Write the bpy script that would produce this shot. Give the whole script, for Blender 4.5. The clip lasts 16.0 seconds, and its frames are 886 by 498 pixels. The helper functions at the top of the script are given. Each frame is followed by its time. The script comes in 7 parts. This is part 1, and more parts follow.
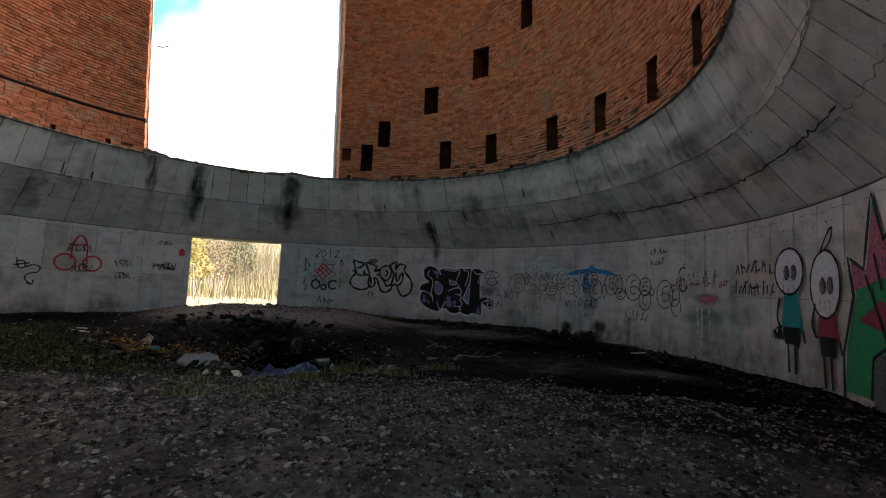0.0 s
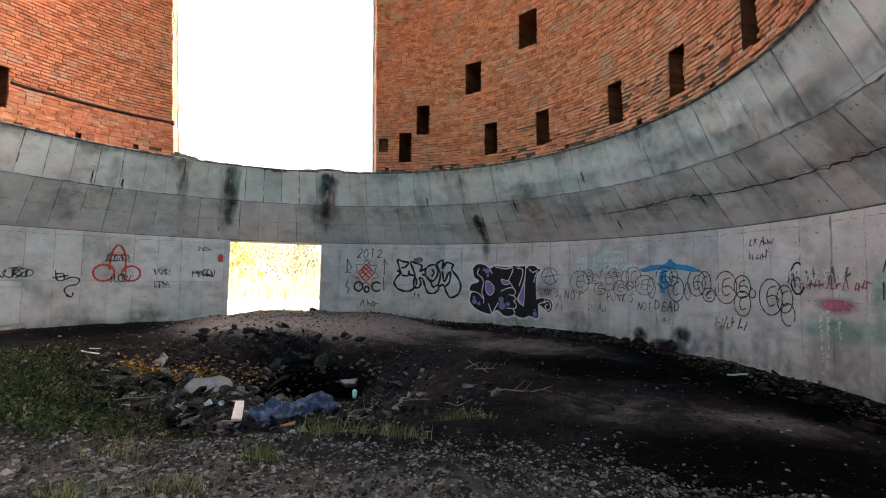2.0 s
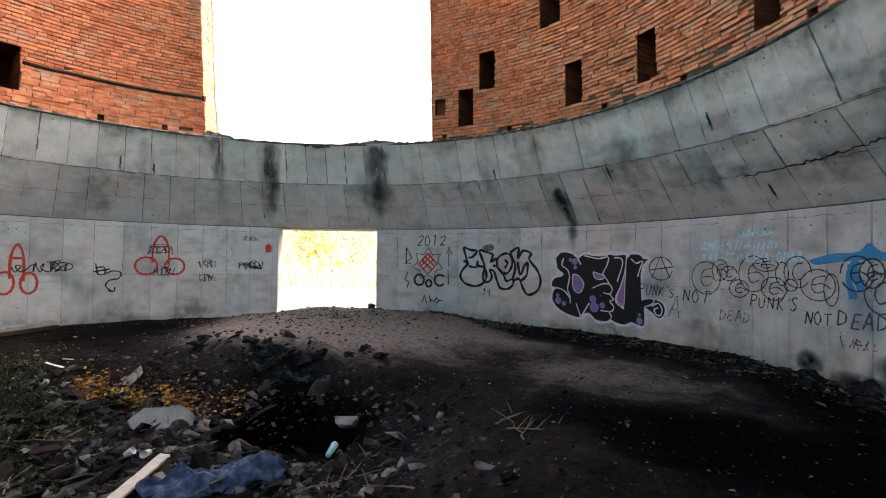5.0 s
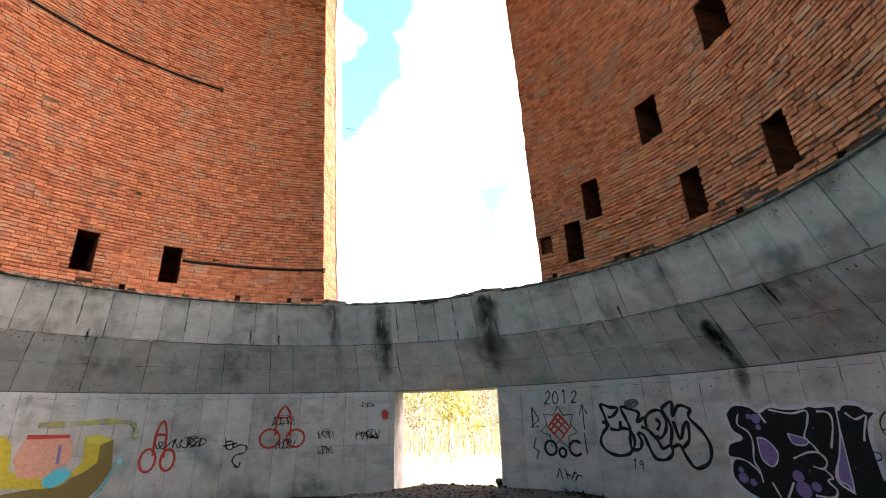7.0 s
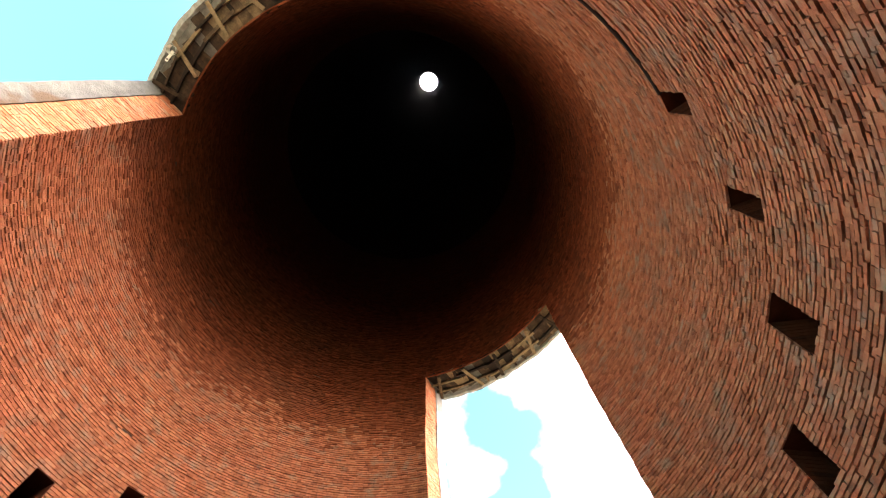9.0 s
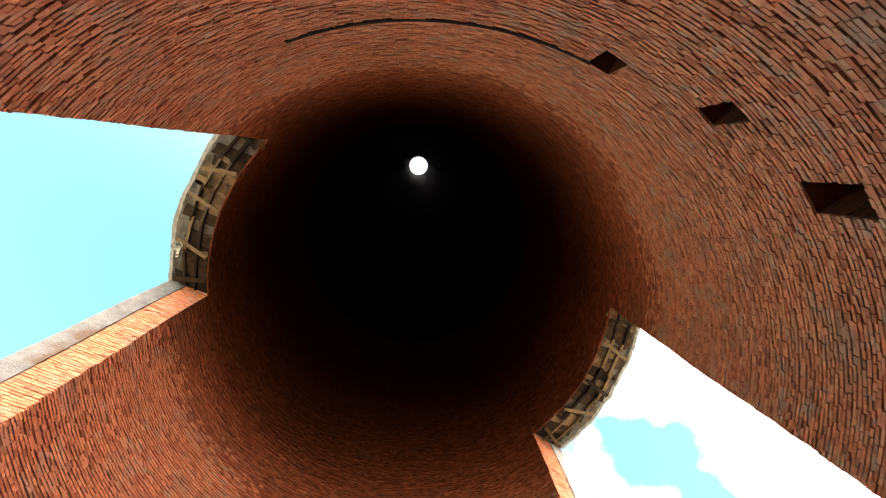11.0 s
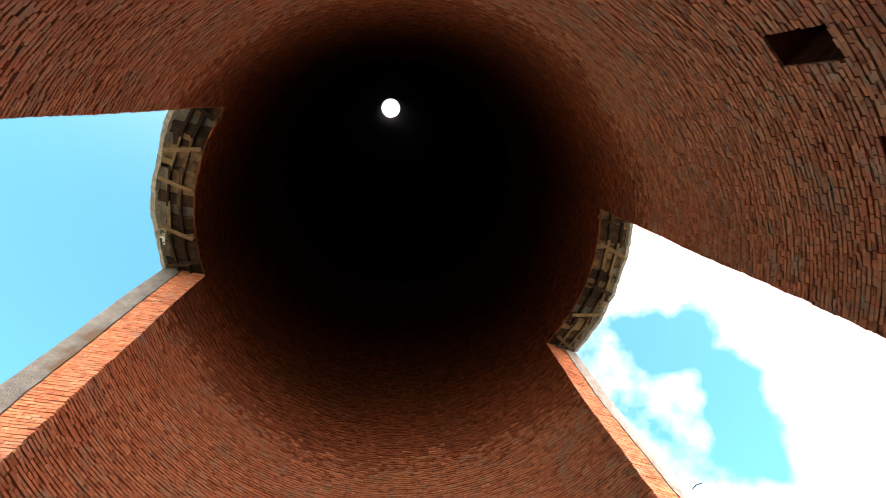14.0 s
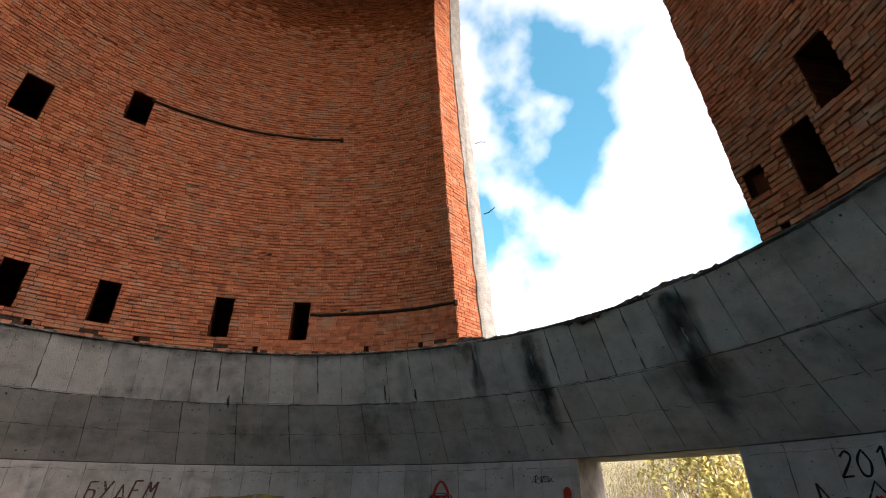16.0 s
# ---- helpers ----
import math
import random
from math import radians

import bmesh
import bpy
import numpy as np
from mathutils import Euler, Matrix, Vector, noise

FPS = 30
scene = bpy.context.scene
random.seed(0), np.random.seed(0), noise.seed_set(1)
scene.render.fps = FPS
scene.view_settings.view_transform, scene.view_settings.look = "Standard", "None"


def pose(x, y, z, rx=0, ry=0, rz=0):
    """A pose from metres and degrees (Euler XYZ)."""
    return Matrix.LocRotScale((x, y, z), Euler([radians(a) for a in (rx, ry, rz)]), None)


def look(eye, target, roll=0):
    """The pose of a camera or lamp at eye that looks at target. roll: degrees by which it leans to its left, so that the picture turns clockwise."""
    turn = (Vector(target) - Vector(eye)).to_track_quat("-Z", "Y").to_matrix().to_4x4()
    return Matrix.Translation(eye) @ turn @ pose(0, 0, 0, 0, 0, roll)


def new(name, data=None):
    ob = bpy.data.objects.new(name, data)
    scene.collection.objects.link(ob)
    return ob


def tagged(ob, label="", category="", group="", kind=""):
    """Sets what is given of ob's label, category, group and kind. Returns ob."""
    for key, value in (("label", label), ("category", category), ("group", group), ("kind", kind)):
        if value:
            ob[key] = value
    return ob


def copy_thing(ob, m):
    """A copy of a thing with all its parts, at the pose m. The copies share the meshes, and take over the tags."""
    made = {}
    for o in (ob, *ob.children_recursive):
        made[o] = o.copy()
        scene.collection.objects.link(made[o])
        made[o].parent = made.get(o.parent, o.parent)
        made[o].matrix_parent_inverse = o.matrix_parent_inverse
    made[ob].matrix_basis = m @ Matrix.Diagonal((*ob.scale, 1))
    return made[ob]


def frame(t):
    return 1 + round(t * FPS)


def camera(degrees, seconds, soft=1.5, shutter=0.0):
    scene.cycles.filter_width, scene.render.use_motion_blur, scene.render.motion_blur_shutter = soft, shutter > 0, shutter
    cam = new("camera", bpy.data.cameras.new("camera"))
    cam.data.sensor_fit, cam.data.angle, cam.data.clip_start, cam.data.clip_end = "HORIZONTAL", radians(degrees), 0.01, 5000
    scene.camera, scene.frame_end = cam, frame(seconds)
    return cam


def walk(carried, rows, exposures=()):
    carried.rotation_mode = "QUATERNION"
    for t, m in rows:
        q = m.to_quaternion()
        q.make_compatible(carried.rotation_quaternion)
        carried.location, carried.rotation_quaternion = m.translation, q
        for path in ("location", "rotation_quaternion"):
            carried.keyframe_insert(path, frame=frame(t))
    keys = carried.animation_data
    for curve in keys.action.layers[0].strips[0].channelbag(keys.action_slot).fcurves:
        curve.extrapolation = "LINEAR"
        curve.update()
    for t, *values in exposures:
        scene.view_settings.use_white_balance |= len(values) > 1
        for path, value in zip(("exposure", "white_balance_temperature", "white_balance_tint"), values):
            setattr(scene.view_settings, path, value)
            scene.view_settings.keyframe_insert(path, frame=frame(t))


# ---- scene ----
PATH = [
    (0, 3.153, -6.911, 1.432, 2.41, 4.88, 2.51),
    (0.5, 3.202, -6.564, 1.530, 3.58, 5.20, 2.32),
    (1, 3.262, -6.296, 1.663, 4.99, 4.16, 1.77),
    (1.5, 3.408, -5.927, 1.757, 7.91, 3.48, 1.00),
    (2, 3.487, -5.511, 1.735, 10.32, 3.39, 1.01),
    (2.5, 3.601, -5.079, 1.840, 12.52, 3.21, 1.55),
    (3, 3.696, -4.652, 1.868, 16.18, 2.72, 1.40),
    (3.5, 3.813, -4.215, 1.881, 19.69, 1.86, 0.95),
    (5.8, 3.996, -2.228, 1.907, 29.48, 2.32, 0.55),
    (6, 4.035, -2.111, 1.930, 31.76, 3.40, 0.56),
    (6.5, 4.097, -1.768, 1.940, 37.79, 9.90, -0.01),
    (7, 4.200, -1.470, 2.004, 43.37, 19.90, -1.38),
    (7.5, 4.283, -1.141, 2.103, 49.47, 33.38, -1.12),
    (8, 4.332, -0.864, 2.176, 54.58, 47.80, -0.94),
    (8.5, 4.341, -0.592, 2.233, 58.14, 59.15, -2.20),
    (9, 4.269, -0.277, 2.244, 61.95, 69.04, -3.46),
    (9.2, 4.288, -0.200, 2.250, 63.02, 71.76, -4.76),
    (11.3, 4.117, 0.378, 2.209, 79.90, 78.33, -17.05),
    (11.5, 4.112, 0.403, 2.210, 80.51, 78.19, -19.48),
    (12, 4.061, 0.428, 2.217, 82.86, 77.95, -24.06),
    (12.5, 3.946, 0.419, 2.188, 84.64, 77.90, -28.27),
    (13, 3.982, 0.408, 2.193, 85.23, 76.70, -30.28),
    (13.5, 3.895, 0.381, 2.127, 83.66, 75.22, -27.92),
    (14, 3.955, 0.525, 2.178, 84.56, 71.06, -19.35),
    (14.5, 3.621, 0.683, 2.121, 82.84, 66.32, -10.56),
    (15, 3.370, 1.051, 2.063, 80.89, 58.77, -4.48),
    (15.5, 3.115, 1.461, 2.002, 79.00, 46.56, -1.49),
    (16, 2.920, 1.760, 1.999, 74.91, 28.50, -0.05),
]
# yaw to the left of +y, pitch up, roll to the left
cam = camera(86.6, 16.0, soft=1.1)


def aimed(x, y, z, yaw, pitch, roll):
    return pose(x, y, z, 0, 0, yaw) @ pose(0, 0, 0, 90 + pitch) @ pose(0, 0, 0, 0, 0, roll)


EXPOSURES = [(0.0, 1.15), (0.5, 1.95), (1.0, 2.4), (1.5, 2.75), (3.5, 2.85), (6.0, 2.75), (7.0, 2.15), (7.5, 1.4), (8.0, 0.95), (8.5, 1.5), (9.0, 2.25), (11.3, 2.05), (12.5, 1.2), (14.0, 1.3), (14.5, 1.6), (15.0, 1.85), (15.5, 1.6), (16.0, 0.65)]
walk(cam, [(t, aimed(x, y, z, yaw, pitch, roll)) for t, x, y, z, yaw, pitch, roll in PATH], EXPOSURES)

# ---- light ----
SUN_AZ, SUN_EL = 30.0, 33.0      # degrees, counter-clockwise from +x; above the horizon
sun = new("sun", bpy.data.lights.new("sun", "SUN"))
sun.data.energy, sun.data.angle, sun.data.color = 2.8, radians(0.53), (1.0, 0.93, 0.82)
to_sun = Vector((math.cos(radians(SUN_AZ)) * math.cos(radians(SUN_EL)), math.sin(radians(SUN_AZ)) * math.cos(radians(SUN_EL)), math.sin(radians(SUN_EL))))
sun.matrix_world = look(to_sun * 60 + Vector((0, 0, 20)), (0, 0, 20))

world = bpy.data.worlds.new("sky")
scene.world = world
world.use_nodes = True
wn, wl = world.node_tree.nodes, world.node_tree.links
wn.clear()
w_out = wn.new("ShaderNodeOutputWorld")
w_bg = wn.new("ShaderNodeBackground")
w_sky = wn.new("ShaderNodeTexSky")
w_sky.sky_type, w_sky.sun_disc = "NISHITA", False
w_sky.sun_elevation, w_sky.sun_rotation = radians(SUN_EL), radians(90 - SUN_AZ)
w_co = wn.new("ShaderNodeTexCoord")
w_noise = wn.new("ShaderNodeTexNoise")
w_noise.inputs["Scale"].default_value, w_noise.inputs["Detail"].default_value = 3.6, 7.0
w_noise.inputs["Roughness"].default_value = 0.46
w_map = wn.new("ShaderNodeMapping")
w_map.inputs["Location"].default_value = (0.35, 0.8, -0.12)
w_ramp = wn.new("ShaderNodeValToRGB")
w_ramp.color_ramp.elements[0].position, w_ramp.color_ramp.elements[1].position = 0.405, 0.74
w_lean = wn.new("ShaderNodeVectorMath")      # more cloud over the doorway's side
w_lean.operation = "DOT_PRODUCT"
w_lean.inputs[1].default_value = (0.16, 0.29, -0.07)
w_sum = wn.new("ShaderNodeMath")
w_tint = wn.new("ShaderNodeMixRGB")
w_tint.blend_type = "MULTIPLY"
w_tint.inputs["Fac"].default_value = 1.0
w_tint.inputs["Color2"].default_value = (1.0, 1.80, 1.60, 1)
w_mix = wn.new("ShaderNodeMixRGB")
w_mix.inputs["Color2"].default_value = (19.5, 15.6, 14.8, 1)
w_bg.inputs["Strength"].default_value = 0.15
wl.new(w_co.outputs["Generated"], w_map.inputs["Vector"])
wl.new(w_map.outputs["Vector"], w_noise.inputs["Vector"])
wl.new(w_co.outputs["Generated"], w_lean.inputs[0])
wl.new(w_lean.outputs["Value"], w_sum.inputs[0])
wl.new(w_noise.outputs["Fac"], w_sum.inputs[1])
wl.new(w_sum.outputs[0], w_ramp.inputs["Fac"])
wl.new(w_ramp.outputs["Color"], w_mix.inputs["Fac"])
wl.new(w_sky.outputs["Color"], w_tint.inputs["Color1"])
wl.new(w_tint.outputs["Color"], w_mix.inputs["Color1"])
w_near = wn.new("ShaderNodeVectorMath")      # haze round the sun
w_near.operation = "DOT_PRODUCT"
w_near.inputs[1].default_value = to_sun
w_pow = wn.new("ShaderNodeMath")
w_pow.operation = "POWER"
w_pow.use_clamp = False
w_pow.inputs[1].default_value = 5.0
w_pos = wn.new("ShaderNodeMath")
w_pos.operation = "MAXIMUM"
w_pos.inputs[1].default_value = 0.0
w_glow = wn.new("ShaderNodeVectorMath")
w_glow.operation = "SCALE"
w_glow.inputs[0].default_value = (56.0, 45.0, 38.0)
w_both = wn.new("ShaderNodeVectorMath")
wl.new(w_co.outputs["Generated"], w_near.inputs[0])
wl.new(w_near.outputs["Value"], w_pos.inputs[0])
wl.new(w_pos.outputs[0], w_pow.inputs[0])
wl.new(w_pow.outputs[0], w_glow.inputs["Scale"])
wl.new(w_glow.outputs["Vector"], w_both.inputs[0])
wl.new(w_mix.outputs["Color"], w_both.inputs[1])
wl.new(w_both.outputs["Vector"], w_bg.inputs["Color"])
wl.new(w_bg.outputs["Background"], w_out.inputs["Surface"])


# ---- materials ----
def material(name, stops, scale=4.0, rough=0.9, bump=0.3, fine=40.0, vary=None, amount=0.5, dirt=None, dirt_scale=0.6, dirt_range=(0.5, 0.72), metal=0.0, bump_scale=None, distance=0.01, alpha=None, stretch=(1, 1, 1), spec=0.2, specks=None, bands=None):
    """A surface of noise at two scales. stops: (place, colour) of the grain; vary: 'island' or 'object', which shifts the grain's colour piece by piece; dirt: a second colour in large patches."""
    m = bpy.data.materials.new(name)
    m.use_nodes = True
    n, l = m.node_tree.nodes, m.node_tree.links
    bsdf = n["Principled BSDF"]
    co = n.new("ShaderNodeNewGeometry")
    mp = n.new("ShaderNodeMapping")
    mp.inputs["Scale"].default_value = stretch
    l.new(co.outputs["Position"], mp.inputs["Vector"])
    grain = n.new("ShaderNodeTexNoise")
    grain.inputs["Scale"].default_value, grain.inputs["Detail"].default_value, grain.inputs["Roughness"].default_value = scale, 8.0, 0.65
    l.new(mp.outputs["Vector"], grain.inputs["Vector"])
    value = grain.outputs["Fac"]
    if vary:
        pick = n.new("ShaderNodeObjectInfo").outputs["Random"] if vary == "object" else co.outputs["Random Per Island"]
        mad = n.new("ShaderNodeMath")
        mad.operation = "MULTIPLY_ADD"
        mad.inputs[1].default_value, mad.inputs[2].default_value = amount, -amount / 2
        l.new(pick, mad.inputs[0])
        add = n.new("ShaderNodeMath")
        l.new(mad.outputs[0], add.inputs[0])
        l.new(value, add.inputs[1])
        value = add.outputs[0]
    ramp = n.new("ShaderNodeValToRGB")
    el = ramp.color_ramp.elements
    while len(el) < len(stops):
        el.new(0.5)
    for e, (place, c) in zip(el, stops):
        e.position, e.color = place, (*c, 1)
    l.new(value, ramp.inputs["Fac"])
    colour = ramp.outputs["Color"]
    if dirt:
        big = n.new("ShaderNodeTexNoise")
        big.inputs["Scale"].default_value, big.inputs["Detail"].default_value, big.inputs["Roughness"].default_value = dirt_scale, 7.0, 0.62
        l.new(mp.outputs["Vector"], big.inputs["Vector"])
        cut = n.new("ShaderNodeMapRange")
        cut.inputs["From Min"].default_value, cut.inputs["From Max"].default_value = dirt_range
        l.new(big.outputs["Fac"], cut.inputs["Value"])
        mix = n.new("ShaderNodeMixRGB")
        l.new(cut.outputs["Result"], mix.inputs["Fac"])
        l.new(colour, mix.inputs["Color1"])
        mix.inputs["Color2"].default_value = (*dirt, 1)
        colour = mix.outputs["Color"]
    for extra in (bands, specks):
        if not extra:
            continue
        size, low, high, tint, warp = extra
        m2 = n.new("ShaderNodeMapping")
        m2.inputs["Scale"].default_value = warp
        l.new(co.outputs["Position"], m2.inputs["Vector"])
        tex = n.new("ShaderNodeTexNoise")
        tex.inputs["Scale"].default_value, tex.inputs["Detail"].default_value = size, 5.0
        l.new(m2.outputs["Vector"], tex.inputs["Vector"])
        cut = n.new("ShaderNodeMapRange")
        cut.inputs["From Min"].default_value, cut.inputs["From Max"].default_value = low, high
        l.new(tex.outputs["Fac"], cut.inputs["Value"])
        mix = n.new("ShaderNodeMixRGB")
        l.new(cut.outputs["Result"], mix.inputs["Fac"])
        l.new(colour, mix.inputs["Color1"])
        mix.inputs["Color2"].default_value = (*tint, 1)
        colour = mix.outputs["Color"]
    l.new(colour, bsdf.inputs["Base Color"])
    bsdf.inputs["Roughness"].default_value, bsdf.inputs["Metallic"].default_value = rough, metal
    bsdf.inputs["Specular IOR Level"].default_value = spec
    if bump:
        tiny = n.new("ShaderNodeTexNoise")
        tiny.inputs["Scale"].default_value, tiny.inputs["Detail"].default_value = bump_scale or fine, 6.0
        l.new(mp.outputs["Vector"], tiny.inputs["Vector"])
        bn = n.new("ShaderNodeBump")
        bn.inputs["Strength"].default_value, bn.inputs["Distance"].default_value = bump, distance
        l.new(tiny.outputs["Fac"], bn.inputs["Height"])
        l.new(bn.outputs["Normal"], bsdf.inputs["Normal"])
    if alpha:
        edge = n.new("ShaderNodeTexNoise")
        edge.inputs["Scale"].default_value, edge.inputs["Detail"].default_value = alpha[0], 6.0
        l.new(mp.outputs["Vector"], edge.inputs["Vector"])
        am = n.new("ShaderNodeMapRange")
        am.inputs["From Min"].default_value, am.inputs["From Max"].default_value = alpha[1], alpha[2]
        am.inputs["To Max"].default_value = alpha[3] if len(alpha) > 3 else 1.0
        l.new(edge.outputs["Fac"], am.inputs["Value"])
        fade = n.new("ShaderNodeAttribute")
        fade.attribute_name = "bare"           # 0 where paint or stain is full, 1 where it has run out
        keep = n.new("ShaderNodeMath")
        keep.operation = "SUBTRACT"
        keep.use_clamp = True
        keep.inputs[0].default_value = 1.0
        l.new(fade.outputs["Fac"], keep.inputs[1])
        both = n.new("ShaderNodeMath")
        both.operation = "MULTIPLY"
        l.new(am.outputs["Result"], both.inputs[0])
        l.new(keep.outputs[0], both.inputs[1])
        l.new(both.outputs[0], bsdf.inputs["Alpha"])
    return m


CONCRETE = material("concrete", [(0.22, (0.37, 0.36, 0.345)), (0.42, (0.50, 0.49, 0.475)), (0.6, (0.575, 0.567, 0.553)), (0.8, (0.65, 0.642, 0.625))], 3.4, 0.92, 0.55, 60, "object", 0.26, (0.31, 0.298, 0.28), 1.6, (0.52, 0.80), distance=0.018, bands=(1.5, 0.55, 0.82, (0.30, 0.285, 0.265), (0.8, 0.8, 2.6)), specks=(30.0, 0.655, 0.72, (0.12, 0.11, 0.10), (1, 1, 1)))
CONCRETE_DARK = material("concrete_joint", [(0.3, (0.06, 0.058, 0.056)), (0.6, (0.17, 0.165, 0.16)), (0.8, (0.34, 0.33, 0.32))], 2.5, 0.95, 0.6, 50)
CONCRETE_RAW = material("broken_concrete", [(0.3, (0.20, 0.195, 0.185)), (0.6, (0.33, 0.33, 0.32)), (0.8, (0.42, 0.42, 0.40))], 7.0, 0.95, 1.0, 25, distance=0.04)
BRICK = material("brick_clay", [(0.08, (0.17, 0.066, 0.044)), (0.33, (0.42, 0.141, 0.071)), (0.6, (0.60, 0.216, 0.110)), (0.85, (0.66, 0.31, 0.168)), (1.0, (0.62, 0.38, 0.265))], 6.0, 0.93, 0.9, 50, "island", 0.40, (0.37, 0.215, 0.145), 1.3, (0.53, 0.76), distance=0.014, specks=(3.0, 0.54, 0.80, (0.44, 0.31, 0.225), (1, 1, 1.6)))
LOOSE_BRICK = material("brick_clay_single", [(0.08, (0.17, 0.066, 0.044)), (0.33, (0.42, 0.141, 0.071)), (0.6, (0.60, 0.216, 0.110)), (0.85, (0.66, 0.31, 0.168)), (1.0, (0.62, 0.38, 0.265))], 6.0, 0.93, 0.9, 50, "object", 0.40, (0.37, 0.215, 0.145), 1.3, (0.53, 0.76), distance=0.014, specks=(3.0, 0.54, 0.80, (0.44, 0.31, 0.225), (1, 1, 1.6)))
def smooth(x, a, b):
    t = min(1.0, max(0.0, (x - a) / (b - a)))
    return t * t * (3 - 2 * t)


def dimmed(f):
    """Brick with shaft or niche shade put into its colour: 0 bare, 1 black."""
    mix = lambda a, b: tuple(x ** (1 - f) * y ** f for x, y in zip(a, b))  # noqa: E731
    return material("dimmed_brick", [(0.10, mix((0.17, 0.055, 0.034), (0.008, 0.0022, 0.0011))), (0.35, mix((0.36, 0.108, 0.052), (0.015, 0.0037, 0.0016))), (0.6, mix((0.50, 0.16, 0.074), (0.024, 0.0056, 0.0023))), (0.95, mix((0.56, 0.23, 0.12), (0.036, 0.0088, 0.0036)))], 6.0, 0.94, 0.6, 50, "island", 0.35, mix((0.24, 0.105, 0.07), (0.010, 0.0035, 0.002)), 0.6, (0.5, 0.85), distance=0.012, spec=0.15 - 0.12 * f)


# niche brick darkened halfway, so the colour deepens the shade of the recesses
NICHE_BRICK = dimmed(0.5)
MORTAR = material("mortar", [(0.3, (0.036, 0.023, 0.018)), (0.54, (0.088, 0.060, 0.046)), (0.8, (0.27, 0.22, 0.18))], 4.0, 0.96, 0.8, 45, dirt=(0.06, 0.04, 0.03), dirt_scale=0.7)
# brick tone for the unlit shaft, its darkness in the colour
SHAFT_SHADE = material("shaft_shade", [(0.3, (0.014, 0.0045, 0.0028)), (0.6, (0.032, 0.010, 0.005)), (0.85, (0.06, 0.018, 0.009))], 4.0, 0.96, 0.6, 30, "island", 0.3, distance=0.012, spec=0.03)
# rim concrete coloured dark to stand in for the shadow gap below the bricks
RIM = material("shadowed_concrete_edge", [(0.3, (0.03, 0.028, 0.026)), (0.5, (0.09, 0.085, 0.08)), (0.75, (0.27, 0.265, 0.255))], 4.0, 0.95, 1.0, 25, distance=0.04)
OLD_EDGE = material("grey_shell_edge", [(0.3, (0.10, 0.098, 0.092)), (0.55, (0.165, 0.16, 0.15)), (0.8, (0.25, 0.24, 0.22))], 3.0, 0.93, 1.0, 25, distance=0.03, specks=(0.8, 0.55, 0.62, (0.11, 0.075, 0.05), (1, 1, 1)))
# near-black that carries the darkness of the upper shaft
SHAFT_DARK = material("shaft_dark", [(0.3, (0.003, 0.0018, 0.0012)), (0.7, (0.010, 0.004, 0.0025))], 3.0, 0.97, 0.4, 20, spec=0.02)


# ---- building helpers ----
def mesh_of(name, verts, faces, mat, smooth=False):
    me = bpy.data.meshes.new(name)
    me.from_pydata([tuple(v) for v in verts], [], faces)
    me.materials.append(mat)
    if smooth:
        me.polygons.foreach_set("use_smooth", [True] * len(me.polygons))
    me.update()
    return me


def piece(name, verts, faces, mat, parent=None, label="", smooth=False):
    ob = new(name, mesh_of(name, verts, faces, mat, smooth))
    ob.parent = parent
    return tagged(ob, label)


def part(name, bm, mat, parent=None, label="", smooth=False):
    me = bpy.data.meshes.new(name)
    bm.to_mesh(me)
    bm.free()
    me.materials.append(mat)
    if smooth:
        me.polygons.foreach_set("use_smooth", [True] * len(me.polygons))
    ob = new(name, me)
    ob.parent = parent
    return tagged(ob, label)


def thing(name, x, y, z, rz=0, rx=0, ry=0):
    ob = new(name)
    ob.empty_display_size = 0.1
    ob.matrix_world = pose(x, y, z, rx, ry, rz)
    return ob


def polar(az, r, z):
    return (r * math.cos(radians(az)), r * math.sin(radians(az)), z)


def box_bm(sx, sy, sz, bevel=0.0, at=(0, 0, 0), rough=0.0):
    bm = bmesh.new()
    bmesh.ops.create_cube(bm, size=1.0)
    for v in bm.verts:
        v.co = Vector((v.co.x * sx, v.co.y * sy, v.co.z * sz)) + Vector(at)
    if bevel:
        bmesh.ops.bevel(bm, geom=list(bm.edges), offset=bevel, segments=1, affect="EDGES")
    if rough:
        for v in bm.verts:
            v.co += noise.noise_vector(v.co * 9.0) * rough
    return bm


# ---- the plan of the chimney: axis at the origin ----
R_WALL, Z_MID, R_UP, Z_UP, R_RIM, Z_RIM = 7.46, 2.64, 6.64, 3.60, 6.21, 4.46
R_OUT = 8.45                       # outer face of the base
R_BRICK, TAPER = 6.33, 0.030       # brick lining at the rim, and its narrowing per metre
LINING, SHELL = 0.62, 1.02         # outer side of the lining and of the concrete shell, from the brick's face
Z_LINTEL = 15.75
SPLAY = (2.9, 3.7)                 # how far the jambs close in towards the outside, in degrees
Z_BRICKS = 26.0                    # laid bricks up to here; the dark shaft above
Z_TOP, R_TOP = 120.0, 2.15
LEAN = Vector((1.4, 0.15, 0.0))    # the mouth stands this far off the axis
DOORS = ((108.4, 126.8), (-71.8, -53.4))
Z_DOOR = 2.64


def brick_r(z):
    if z <= Z_BRICKS:
        return R_BRICK - TAPER * (z - Z_RIM)
    low = R_BRICK - TAPER * (Z_BRICKS - Z_RIM)
    return low + (R_TOP - low) * (z - Z_BRICKS) / (Z_TOP - Z_BRICKS)


def ragged(z, seed):
    return 0.22 * noise.noise((z * 2.3, seed, 0.0)) + 0.35 * noise.noise((z * 0.4, seed, 3.0))


